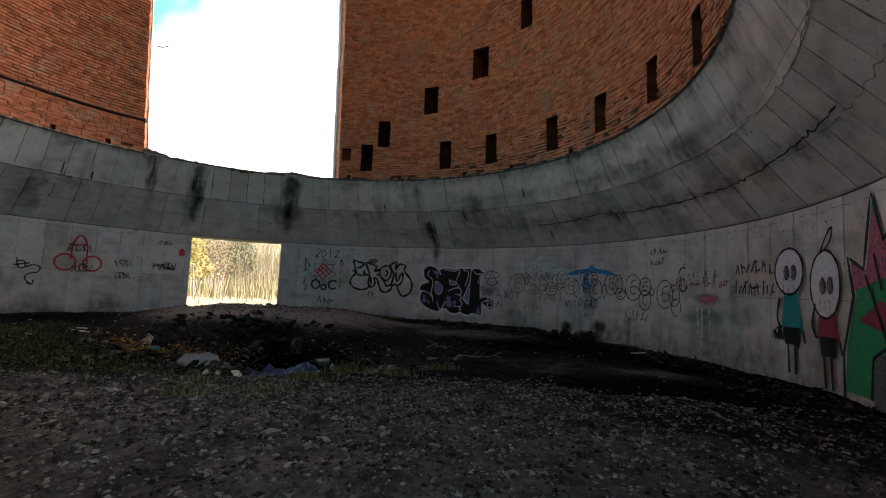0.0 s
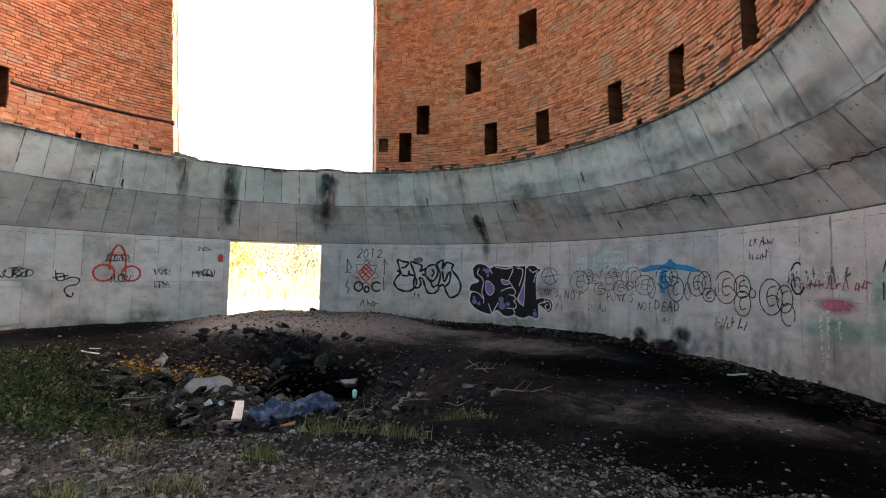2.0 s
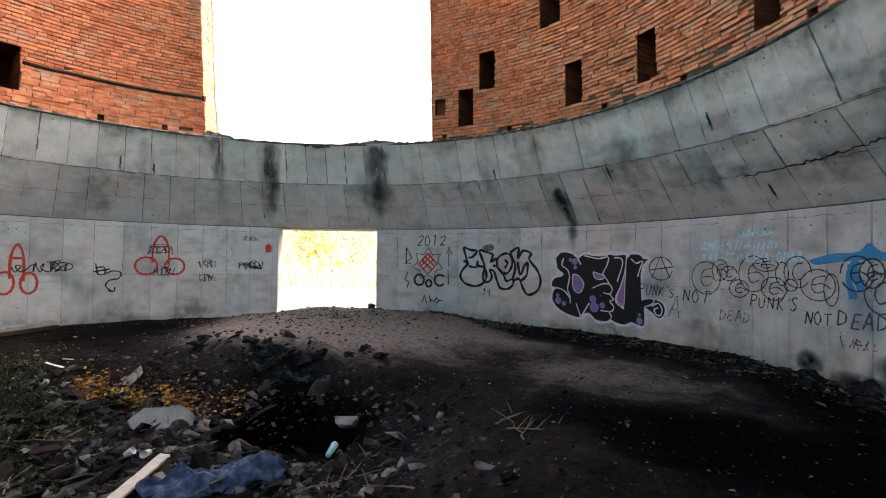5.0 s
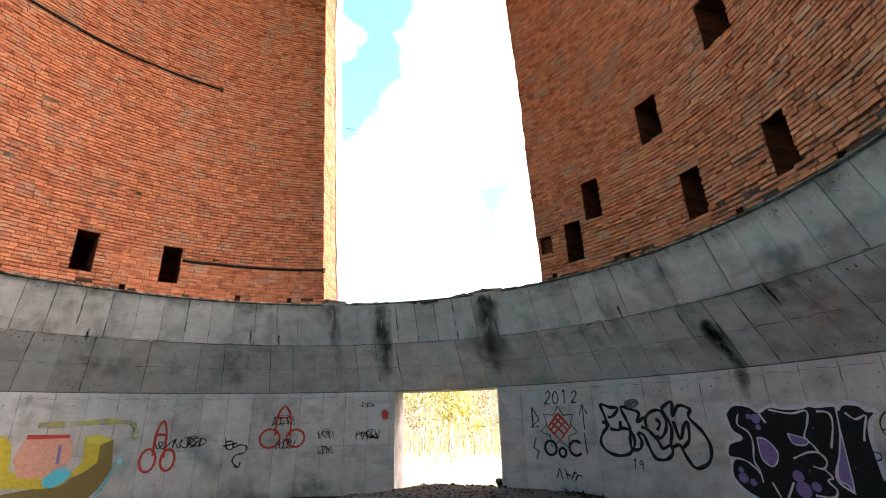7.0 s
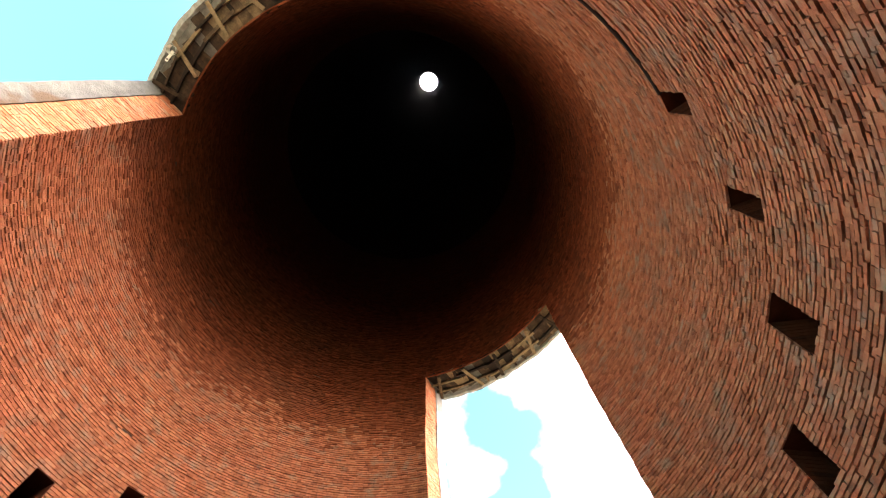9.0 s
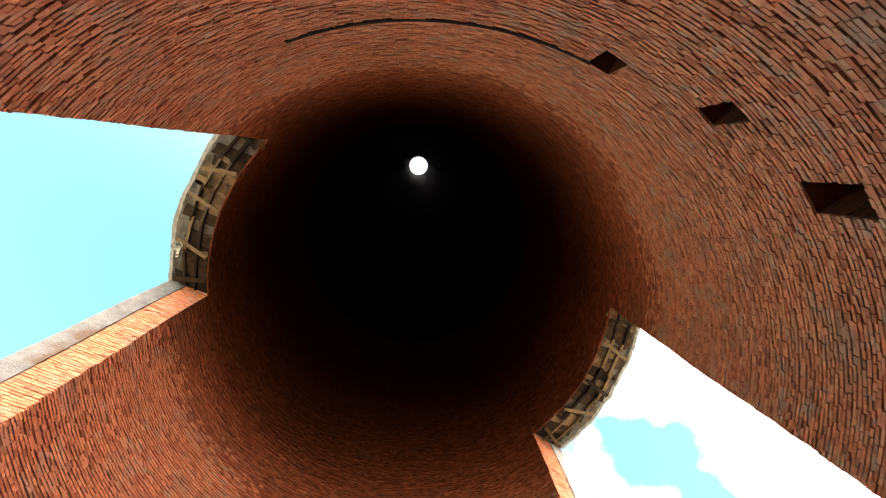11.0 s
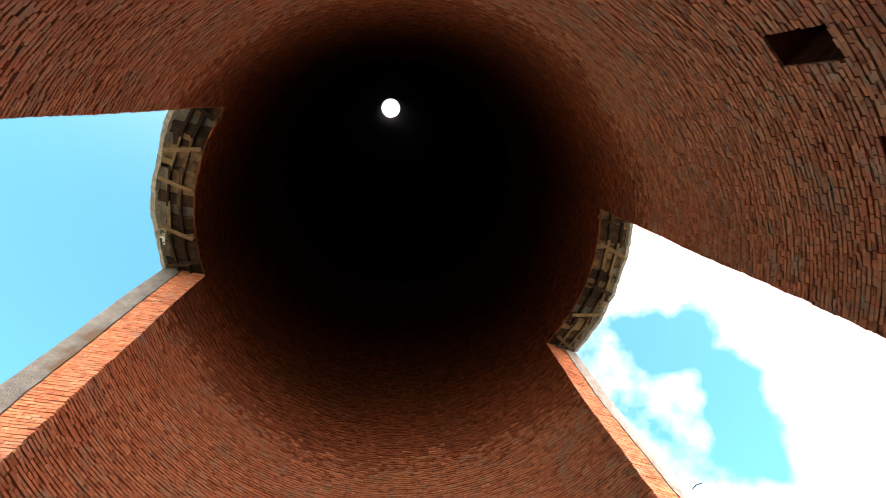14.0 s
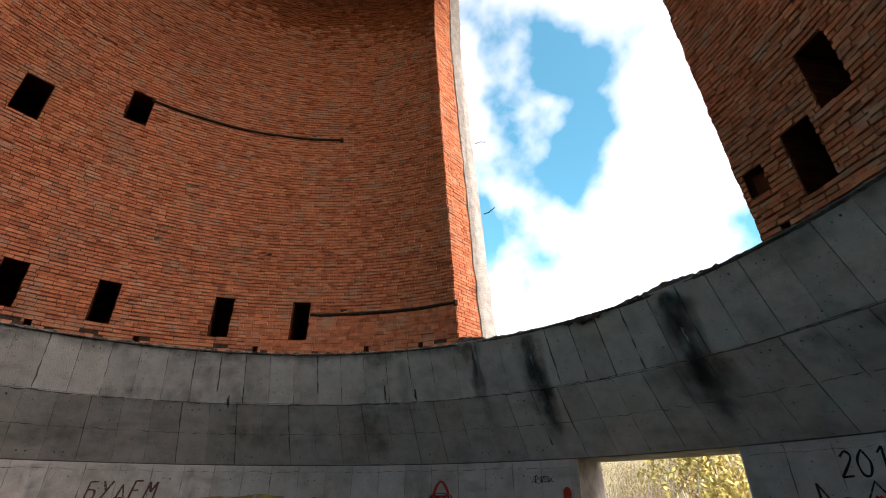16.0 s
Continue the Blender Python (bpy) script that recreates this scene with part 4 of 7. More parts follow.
streak("stain", 137.2, 4.44, 136.6, 3.2, 0.36, 0.24, STAIN, label="dark water stain")
streak("stain", 127.8, 4.42, 128.0, 2.62, 0.62, 0.5, STAIN, label="dark water stain")
streak("stain", 127.0, 4.42, 127.4, 2.9, 0.40, 0.3, STAIN, 0.022, "dark water stain")
streak("stain", 106.6, 4.42, 106.9, 2.62, 0.9, 0.6, STAIN, label="dark water stain")
streak("stain", 106.0, 4.40, 106.8, 2.9, 0.6, 0.35, STAIN, 0.022, "dark water stain")
streak("lime_run", 127.6, 4.10, 127.6, 3.75, 0.06, 0.05, LIME, 0.028, "white lime run")
streak("lime_run", 106.4, 3.98, 106.4, 3.7, 0.07, 0.05, LIME, 0.028, "white lime run")
streak("smear", 71.6, 3.36, 71.2, 2.30, 0.34, 0.28, TAR, label="black tarry smear")
streak("smear", 71.8, 2.62, 71.0, 1.95, 0.30, 0.10, STAIN, 0.03, "black tarry smear")
for a, z0, z1, w in ((84.0, 4.2, 2.7, 0.4), (73.5, 4.3, 2.7, 0.5), (58.0, 4.1, 3.0, 0.5), (176.0, 4.3, 2.8, 0.5), (-178.0, 4.3, 3.4, 0.5), (14.0, 3.9, 3.3, 1.0), (2.0, 4.0, 3.2, 1.0), (155.0, 3.5, 2.7, 0.7), (149.0, 4.3, 3.2, 0.4)):
    streak("wash", a, z0, a - 0.4, z1, w, w * 0.8, BROWN, 0.026, "faint brown wash")


def crack(points, wide, seed, mat=IRON, off=0.02):
    verts, faces = [], []
    fine = []
    for (a0, z0), (a1, z1) in zip(points, points[1:]):
        for i in range(18):
            f = i / 18
            a = a0 + (a1 - a0) * f
            fine.append((a, z0 + (z1 - z0) * f + 0.035 * noise.noise((a * 1.7, seed, 0)) + 0.02 * noise.noise((a * 6, seed, 2))))
    for a, z in fine:
        w = wide * (0.35 + 1.1 * abs(noise.noise((a * 2.1, seed, 7))))
        for s in (-1, 1):
            r = ring_profile(z + s * w / 2) - off
            verts.append(polar(a, r, z + s * w / 2))
    faces = [(2 * i, 2 * i + 1, 2 * i + 3, 2 * i + 2) for i in range(len(fine) - 1)]
    return piece("crack", verts, faces, mat, wall, "jagged dark crack")


crack([(44, 3.12), (36, 3.16), (29, 3.21), (21, 3.14), (10, 3.12), (0, 3.12), (-12, 3.18), (-24, 3.2)], 0.028, 3)
crack([(178, 2.66), (160, 2.655), (140, 2.65), (127, 2.655)], 0.006, 5, CONCRETE_DARK)
crack([(107, 2.655), (80, 2.65), (50, 2.66), (20, 2.65), (-20, 2.66)], 0.006, 6, CONCRETE_DARK)
crack([(-166, 3.60), (178, 3.605), (160, 3.60), (150, 3.60)], 0.009, 8, CONCRETE_DARK)
crack([(106, 3.61), (90, 3.6), (62, 3.61), (40, 3.6)], 0.007, 9, CONCRETE_DARK)


# ---- outside: shrubs and trees beyond the doorway ----
def leaves(bm_out, at, spread, count, size, r):
    verts, faces = bm_out
    for _ in range(count):
        c = at + Vector((r.gauss(0, spread), r.gauss(0, spread), r.gauss(0, spread * 0.8)))
        u = Vector((r.uniform(-1, 1), r.uniform(-1, 1), r.uniform(-1, 1))).normalized()
        v = u.cross(Vector((r.uniform(-1, 1), r.uniform(-1, 1), r.uniform(-1, 1)))).normalized()
        s = size * r.uniform(0.6, 1.3)
        k = len(verts)
        verts += [c - u * s, c + v * s * 0.5, c + u * s, c - v * s * 0.5]
        faces.append((k, k + 1, k + 2, k + 3))


def sapling(seed, tall, stems, leaf_mat, leaf_count, label, name="young_birch"):
    r = random.Random(seed)
    ob = thing(name, 0, 0, 0)
    tagged(ob, label, "tree" if tall > 3 else "bush", "autumn growth outside")
    crown = ([], [])
    twigs = ([], [])
    for s in range(stems):
        lean = Vector((r.gauss(0, 0.12), r.gauss(0, 0.12), 1)).normalized()
        base = Vector((r.gauss(0, 0.25 if stems > 1 else 0), r.gauss(0, 0.25 if stems > 1 else 0), -0.1))
        h = tall * r.uniform(0.75, 1.1)
        pts = [base + lean * h * i / 7 + Vector((0.06 * noise.noise((i, s, seed)), 0.06 * noise.noise((i, s, seed + 9)), 0)) * i / 2 for i in range(8)]
        tube("trunk" if s == 0 else "stem", pts, 0.012 * tall ** 0.8, BARK, ob, sides=5, taper=0.006)
        for b in range(11):
            f = r.uniform(0.3, 1.0)
            o = base + lean * h * f
            a = r.uniform(0, 6.28)
            d = Vector((math.cos(a), math.sin(a), r.uniform(0.3, 1.1))).normalized() * tall * 0.28 * (1.15 - f * 0.7)
            k = len(twigs[0])
            side = d.cross(Vector((0, 0, 1))).normalized() * 0.012
            twigs[0].extend([o - side, o + side, o + d])
            twigs[1].append((k, k + 1, k + 2))
            leaves(crown, o + d * 0.75, tall * 0.055, leaf_count, 0.06, r)
    tagged(piece("limbs", *twigs, TWIG_TAN, ob), kind="stuff")
    tagged(piece("crown", *crown, leaf_mat, ob, "thin yellow autumn leaves"), kind="stuff")
    return ob


def conifer(tall):
    r = random.Random(77)
    ob = thing("spruce", 0, 0, 0)
    tagged(ob, "dark green spruce standing behind the autumn brush", "tree")
    tube("trunk", [(0, 0, -0.1), (0.03, 0, tall / 2), (0, 0, tall)], 0.14, BARK, ob, taper=0.02)
    crown = ([], [])
    for i in range(26):
        f = i / 26
        z = tall * (0.15 + 0.84 * f)
        reach = tall * 0.21 * (1 - f) + 0.1
        for b in range(9):
            a = r.uniform(0, 6.28)
            d = Vector((math.cos(a), math.sin(a), -0.25)) * reach * r.uniform(0.8, 1.1)
            for q in range(4):
                leaves(crown, Vector((0, 0, z)) + d * (0.3 + 0.22 * q), 0.12, 5, 0.13, r)
    piece("crown", *crown, NEEDLES, ob)
    return ob


def outside():
    r = random.Random(12)
    kinds = [sapling(1, 6.5, 1, YELLOW_LEAF, 40, "slender birch with thin yellow autumn leaves"),
             sapling(2, 4.5, 4, YELLOW_LEAF, 22, "bare-stemmed autumn shrub with yellow leaves", "shrub"),
             sapling(3, 3.2, 7, TWIG_TAN, 14, "dry tan brush with many thin stems", "brush_clump"),
             sapling(4, 8.5, 1, YELLOW_LEAF, 46, "tall pale-barked birch with yellow crown")]
    spots = []
    for i in range(46):
        d, side = r.uniform(20, 46), r.uniform(-1, 1)
        mid = math.radians(117)
        x, y = d * math.cos(mid) + side * (5 + d * 0.38) * math.sin(mid) + 1.5, d * math.sin(mid) - side * (5 + d * 0.38) * math.cos(mid)
        if abs(side) < 0.13 and d < 34:
            continue
        spots.append((x, y, d))
    used = set()
    for i, (x, y, d) in enumerate(spots):
        k = i % 4
        m = pose(x, y, ground_z(x, y), 0, 0, r.uniform(0, 360))
        if k not in used:
            kinds[k].matrix_world = m
            used.add(k)
        else:
            copy_thing(kinds[k], m)
    spruce = conifer(9.0)
    spruce.matrix_world = pose(-17.5, 36.0, 0.55)
    b = sapling(9, 2.6, 5, BRIGHT_LEAF, 42, "low bush with bright yellow leaves beside the doorway", "yellow_bush")
    b.matrix_world = pose(-8.6, 12.2, 0.55) @ Matrix.Scale(1.35, 4)
    # tall dry grass and brush
    verts, faces = [], []
    for _ in range(16000):
        d, side = r.uniform(10.5, 46), r.uniform(-1, 1)
        mid = math.radians(117)
        w = 4 + d * 0.42
        x, y = d * math.cos(mid) + side * w * math.sin(mid) + 1.2, d * math.sin(mid) - side * w * math.cos(mid)
        if d < 17 and side > -0.55 and r.random() < 0.93:
            continue
        h = r.uniform(0.15, 0.5) if d < 18 else r.uniform(0.3, 1.7 if d > 26 else 0.9)
        a = r.uniform(0, 6.28)
        wd = 0.012 + d * 0.0007
        k = len(verts)
        lx, ly = r.gauss(0, 0.12), r.gauss(0, 0.12)
        verts += [(x - wd * math.cos(a), y - wd * math.sin(a), ground_z(x, y) - 0.03), (x + wd * math.cos(a), y + wd * math.sin(a), ground_z(x, y) - 0.03), (x + lx * h, y + ly * h, ground_z(x, y) + h)]
        faces.append((k, k + 1, k + 2))
    ob = piece("dry_grass", verts, faces, material("straw", [(0.25, (0.19, 0.155, 0.075)), (0.5, (0.31, 0.26, 0.145)), (0.8, (0.40, 0.35, 0.22))], 1.0, 0.8, 0.0, vary="island", amount=0.7))
    tagged(ob, "tall dry yellow grass and brush outside", "grass", kind="stuff")


outside()


def thicket():
    """Dense leafless brush on the slope behind the birches."""
    r = random.Random(19)
    verts, faces = [], []
    for _ in range(5200):
        d, side = r.uniform(34, 74), r.uniform(-1, 1)
        w = 4 + d * 0.45
        x, y = -0.454 * d + side * w * 0.891 + 1.2, 0.891 * d + side * w * 0.454
        z, h = ground_z(x, y) - 0.1, r.uniform(2.2, 6.0)
        lean = Vector((r.gauss(0, 0.10), r.gauss(0, 0.10), 1))
        wide = Vector((0.891, 0.454, 0)) * r.uniform(0.012, 0.035)
        o = Vector((x, y, z))
        k = len(verts)
        verts += [o - wide, o + wide, o + lean * h]
        faces.append((k, k + 1, k + 2))
        for _ in range(5):
            p = o + lean * h * r.uniform(0.25, 0.95)
            q = p + Vector((r.gauss(0, 0.5), r.gauss(0, 0.5), r.uniform(0.3, 1.1)))
            k = len(verts)
            verts += [p, p + wide * 1.2, q]
            faces.append((k, k + 1, k + 2))
    ob = piece("thicket", verts, faces, material("bare_brush", [(0.25, (0.20, 0.15, 0.09)), (0.5, (0.33, 0.25, 0.155)), (0.8, (0.43, 0.35, 0.24))], 1.0, 0.85, 0.0, vary="island", amount=0.7))
    tagged(ob, "dense leafless tan brush on a slope", "thicket", kind="stuff")


thicket()

GRIME = material("grey_grime", [(0.3, (0.13, 0.125, 0.12)), (0.7, (0.22, 0.21, 0.20))], 4.0, 0.92, 0.0, alpha=(6.0, 0.38, 0.78, 0.30), stretch=(1, 1, 0.6))
r5 = random.Random(66)
EDGE_GRIME = material("dark_edge_grime", [(0.3, (0.13, 0.122, 0.112)), (0.7, (0.23, 0.218, 0.20))], 9.0, 0.93, 0.0, alpha=(8.0, 0.20, 0.80, 0.62), stretch=(1, 1, 0.8))


def grime_band(a0, a1, z0, z1, seed, off, top_full=0.0):
    """A long ragged band of dirt along a ledge, full at its top and torn at its lower side."""
    n, m = int((a1 - a0) * 2), 8
    verts, bare = [], []
    for i in range(n + 1):
        a = a0 + (a1 - a0) * i / n
        reach = 0.55 + 0.8 * noise.noise((a * 0.16, seed, 0)) + 0.35 * noise.noise((a * 0.9, seed, 4))
        for j in range(m + 1):
            f = j / m
            z = z1 + (z0 - z1) * f
            verts.append(polar(a, ring_profile(z) - off, z))
            ends = smooth(i, 0, n * 0.12) * (1 - smooth(i, n * 0.88, n))
            bare.append(1 - ends * (top_full or smooth(f, 0.0, 0.35)) * (1 - smooth(f, max(0.02, reach - 0.45), max(0.1, reach + 0.35))))
    faces = [(i * (m + 1) + j, i * (m + 1) + j + 1, (i + 1) * (m + 1) + j + 1, (i + 1) * (m + 1) + j) for i in range(n) for j in range(m)]
    ob = piece("edge_grime", verts, faces, EDGE_GRIME, wall, "dark ragged grime along the edge")
    ob.data.attributes.new("bare", "FLOAT", "POINT").data.foreach_set("value", bare)


grime_band(-60, 104, 4.10, 4.45, 1.0, 0.0150, 1.0)
grime_band(-40, 66, 3.50, 4.00, 5.0, 0.0155)
grime_band(-30, 58, 2.85, 3.35, 9.0, 0.0160)
grime_band(-36, 60, 1.25, 0.25, 21.0, 0.0090, 1.0)
grime_band(60, 104, 0.95, 0.35, 23.0, 0.0092, 1.0)
grime_band(130, 200, 0.95, 0.35, 25.0, 0.0094, 1.0)
grime_band(128, 250, 4.22, 4.45, 13.0, 0.0150, 1.0)
for i, (a, top, low, w) in enumerate(((28.0, 3.5, 3.0, 2.6), (14.0, 4.1, 3.3, 2.8), (0.0, 3.9, 3.0, 2.6), (62.0, 3.95, 3.5, 2.0), (88.0, 3.6, 3.2, 2.2), (152.0, 3.7, 3.3, 1.8), (186.0, 3.8, 3.4, 2.6), (200.0, 3.3, 2.75, 2.6), (172.0, 3.3, 2.8, 2.2))):
    streak("grime", a, top, a - 0.5, low, w, w * 0.9, GRIME, 0.0195 + 0.0002 * i, "broad patch of grey grime")
for i, a in enumerate((26.0, 19.0, 12.0, 5.0, -2.0, 52.0, 60.0, 142.0, 152.0)):
    streak("grime", a, 1.0, a - 0.3, 0.32, 1.0, 1.3, GRIME, 0.0225 + 0.0002 * i, "grey grime low on the wall")
for i in range(46):
    a = r5.uniform(-35, 265)
    top, low = r5.choice(((4.44, 3.7), (4.2, 3.3), (3.58, 2.7), (3.2, 2.66), (2.6, 1.7)))
    w = r5.choice((0.3, 0.5, 0.9, 1.5))
    if 108 < a < 127 and low < 2.65:
        continue
    streak("grime", a, top, a - 0.3, low + r5.uniform(-0.05, 0.3), w, w * r5.uniform(0.6, 1.2), GRIME, 0.016 + 0.0003 * (i % 10), "faint grey grime")
for i, (a, z0, z1) in enumerate(((82.6, 3.80, 3.55), (45.0, 4.0, 3.72), (25.3, 3.18, 2.95), (42.0, 3.0, 2.75), (147.5, 3.82, 3.58), (152.5, 3.9, 3.60), (136.9, 4.4, 3.9), (177.5, 3.75, 3.5), (62.0, 3.6, 3.3))):
    streak("open_joint", a, z0, a - 0.05, z1, 0.05, 0.06, TAR, 0.012, "open dark joint")


# ---- things on the ground ----
def rock_bm(seed, rough=0.3, flat=0.6, cuts=2):
    bm = bmesh.new()
    bmesh.ops.create_icosphere(bm, subdivisions=cuts, radius=0.5)
    planes = []
    pr = random.Random(seed)
    for _ in range(13):
        ax = Vector((pr.gauss(0, 1), pr.gauss(0, 1), pr.gauss(0, 1))).normalized()
        planes.append((ax, pr.uniform(0.15, 0.32)))
    for v in bm.verts:
        n = v.co.normalized()
        d = 1 + rough * noise.noise(n * 1.7 + Vector((seed * 3.1, 0, 0))) + rough * 0.5 * noise.noise(n * 4.0 + Vector((0, seed * 2.3, 0)))
        v.co = Vector((n.x * d * 0.5, n.y * d * 0.5, n.z * d * 0.5 * flat))
        for ax, lim in planes:
            lim *= math.sqrt(ax.x ** 2 + ax.y ** 2 + (ax.z * flat) ** 2)
            over = v.co.dot(ax) - lim
            if over > 0:
                v.co -= ax * over
    return bm


def rock(x, y, size, mat, seed, label, flat=0.6, stretch=1.0, name="stone", sink=0.25, group="loose stones", turn=None, tip=8):
    r = random.Random(seed)
    crag = 0.11 if mat is CHARRED else 0.022
    bm = rock_bm(seed, 0.4, flat, 3 if size > 0.25 else 2)
    for v in bm.verts:
        v.co += noise.noise_vector(v.co * 6.0 + Vector((seed, 0, 0))) * crag + noise.noise_vector(v.co * 15.0 + Vector((0, seed, 0))) * crag * 0.5
    bmesh.ops.scale(bm, vec=(size * stretch, size, size), verts=bm.verts)
    ob = part(name, bm, mat)
    tagged(ob, label, "stone", group)
    ob.matrix_world = pose(x, y, ground_at(x, y) + size * flat * (0.5 - sink), r.uniform(-tip, tip), r.uniform(-tip, tip), r.uniform(0, 360) if turn is None else turn)
    return ob




def broken_slab():
    """A thick broken piece of concrete, tilted on the rubble."""
    bm = bmesh.new()
    rim = ((-0.34, -0.10), (-0.20, -0.22), (0.06, -0.19), (0.20, -0.12), (0.37, -0.06), (0.33, 0.15), (0.12, 0.20), (-0.04, 0.17), (-0.26, 0.13))
    face = bm.faces.new([bm.verts.new((u, v, 0.0)) for u, v in rim])
    out = bmesh.ops.extrude_face_region(bm, geom=[face])
    for v in out["geom"]:
        if isinstance(v, bmesh.types.BMVert):
            v.co = Vector((v.co.x * 0.94, v.co.y * 0.94, 0.13))
    bmesh.ops.bevel(bm, geom=list(bm.edges), offset=0.012, segments=1, affect="EDGES")
    bmesh.ops.triangulate(bm, faces=list(bm.faces))
    bmesh.ops.subdivide_edges(bm, edges=list(bm.edges), cuts=2)
    bmesh.ops.recalc_face_normals(bm, faces=list(bm.faces))
    for v in bm.verts:
        v.co += noise.noise_vector(v.co * 7.0) * 0.03
    ob = part("concrete_slab", bm, SLAB)
    ob.matrix_world = pose(-1.06, 0.70, ground_at(-1.06, 0.70) + 0.02, 0, 0, 28) @ pose(0, 0, 0.05, 34, 6, 0) @ Matrix.Scale(0.92, 4)
    return tagged(ob, "pale grey broken concrete slab tilted on rubble", "stone", "loose stones")


broken_slab()

crust = random.Random(90)
for cx, cy, rx, ry, count, big in ((-0.62, 2.12, 0.50, 0.16, 34, 0.30), (-1.95, 2.25, 0.50, 0.14, 16, 0.24), (0.12, 2.95, 0.14, 0.08, 6, 0.20)):
    for i in range(count):
        x, y = crust.gauss(cx, rx * 0.7), crust.gauss(cy, ry)
        rock(x, y, big * crust.uniform(0.4, 1.0), CHARRED, 300 + i + count * 40, "broken plate of baked black ash above the pit", crust.uniform(0.30, 0.55), crust.uniform(1.1, 1.9), "ash_plate", crust.uniform(-0.1, 0.4), "plates of baked ash", None, 26)
for i, (x, y, size, flat, stretch) in enumerate(((-0.95, 1.92, 0.30, 0.6, 1.3), (-0.45, 1.95, 0.34, 0.5, 1.4), (-0.2, 2.1, 0.26, 0.7, 1.2), (-1.5, 2.0, 0.26, 0.5, 1.2), (-2.2, 2.05, 0.28, 0.45, 1.3), (0.05, 2.6, 0.22, 0.8, 1.0))):
    rock(x, y, size, CHARRED, 200 + i, "charred black rock with grey faces beside the pit", flat, stretch, "charred_rock", 0.34, "charred rocks")
rock(0.10, 1.95, 0.45, STONE, 9, "rough grey boulder at the edge of the pit", 0.7, 1.1, "boulder", 0.15)
rock(0.72, 1.75, 0.40, SLAB, 10, "flat pale grey stone at the pit's edge", 0.35, 1.4, "concrete_slab", 0.1, turn=10)
rock(0.92, 1.45, 0.32, STONE, 11, "rough grey stone at the pit's edge", 0.6)
rock(-0.62, 1.75, 0.35, STONE, 12, "dark broken stone at the pit's edge", 0.6)
rock(-0.70, 0.35, 0.30, STONE, 13, "grey broken stone among the rubble", 0.6)
rock(0.45, 2.75, 0.28, CHARRED, 14, "flat black rock beside the path", 0.4, 1.4, "charred_rock", 0.2, "charred rocks")
rock(-2.72, 7.45, 0.34, STONE, 15, "dark round stone on the door sill", 0.75, 1.1, "boulder", 0.15)
r3 = random.Random(21)
for i in range(190):
    a = r3.uniform(0, 6.283)
    d = r3.gauss(0, 1)
    if i < 145:
        x, y = -0.55 + 1.05 * r3.gauss(0, 1), 0.25 + 0.75 * r3.gauss(0, 1)
    elif i < 165:
        x, y = r3.uniform(-2.2, 1.6), 1.6 + 0.3 * r3.gauss(0, 1)
    else:
        az, rr = r3.uniform(5, 70), r3.uniform(6.2, 7.1)
        x, y, _ = polar(az, rr, 0)
    if near(x, y, 0.25, 1.45, 0.8, 0.5) > 0.5:
        continue
    s = min(0.32, abs(r3.gauss(0.09, 0.07)) + 0.06)
    rock(x, y, s, r3.choice((STONE, STONE, CHARRED)), 100 + i, r3.choice(("rough dark stone lying in the rubble",)), r3.uniform(0.28, 0.6), r3.uniform(1.1, 2.0), tip=30)


def scatter(name, count, place, size, mat, label, category, seed, flat=0.42, longest=2.1, tip=0.25):
    """Loose small pieces as one mesh: low lumps of eight to ten faces."""
    r = random.Random(seed)
    verts, faces = [], []
    while count > 0:
        x, y = place(r)
        if math.hypot(x, y) > 7.4 and not (108.8 < math.degrees(math.atan2(y, x)) < 126.4 or -71 < math.degrees(math.atan2(y, x)) < -54) or math.hypot(x, y) > 8.6:
            continue
        if mat is PEBBLE and soil_kind(x, y) < 0.30 and r.random() < 0.85:
            continue
        if near(x, y, 0.35, 1.15, 1.25, 0.75, 15) > 0.25 and r.random() < 0.9:
            continue
        count -= 1
        long = r.uniform(1.0, longest)
        s = size[0] * (size[1] / size[0]) ** (r.random() ** 2.2)
        z = ground_at(x, y) + s * flat * 0.15
        a = r.uniform(0, 6.283)
        tilt = Vector((r.gauss(0, tip), r.gauss(0, tip), 1)).normalized()
        u = Vector((math.cos(a), math.sin(a), 0))
        u = (u - tilt * u.dot(tilt)).normalized()
        v = tilt.cross(u)
        k = len(verts)
        c = Vector((x, y, z))
        for t in range(5):
            an = t * 1.2566 + r.uniform(-0.35, 0.35)
            rad = s * 0.5 * r.uniform(0.7, 1.2)
            verts.append(c + u * math.cos(an) * rad * long + v * math.sin(an) * rad - tilt * s * 0.2)
        for t in range(3):
            an = t * 2.094 + r.uniform(-0.4, 0.4)
            verts.append(c + u * math.cos(an) * s * 0.30 * long + v * math.sin(an) * s * 0.26 + tilt * s * flat * r.uniform(0.35, 0.6))
        faces += [(k, k + 1, k + 5), (k + 1, k + 2, k + 6, k + 5), (k + 2, k + 3, k + 6), (k + 3, k + 4, k + 7, k + 6), (k + 4, k, k + 5, k + 7), (k + 5, k + 6, k + 7)]
    ob = piece(name, verts, faces, mat)
    return tagged(ob, label, category, kind="stuff")


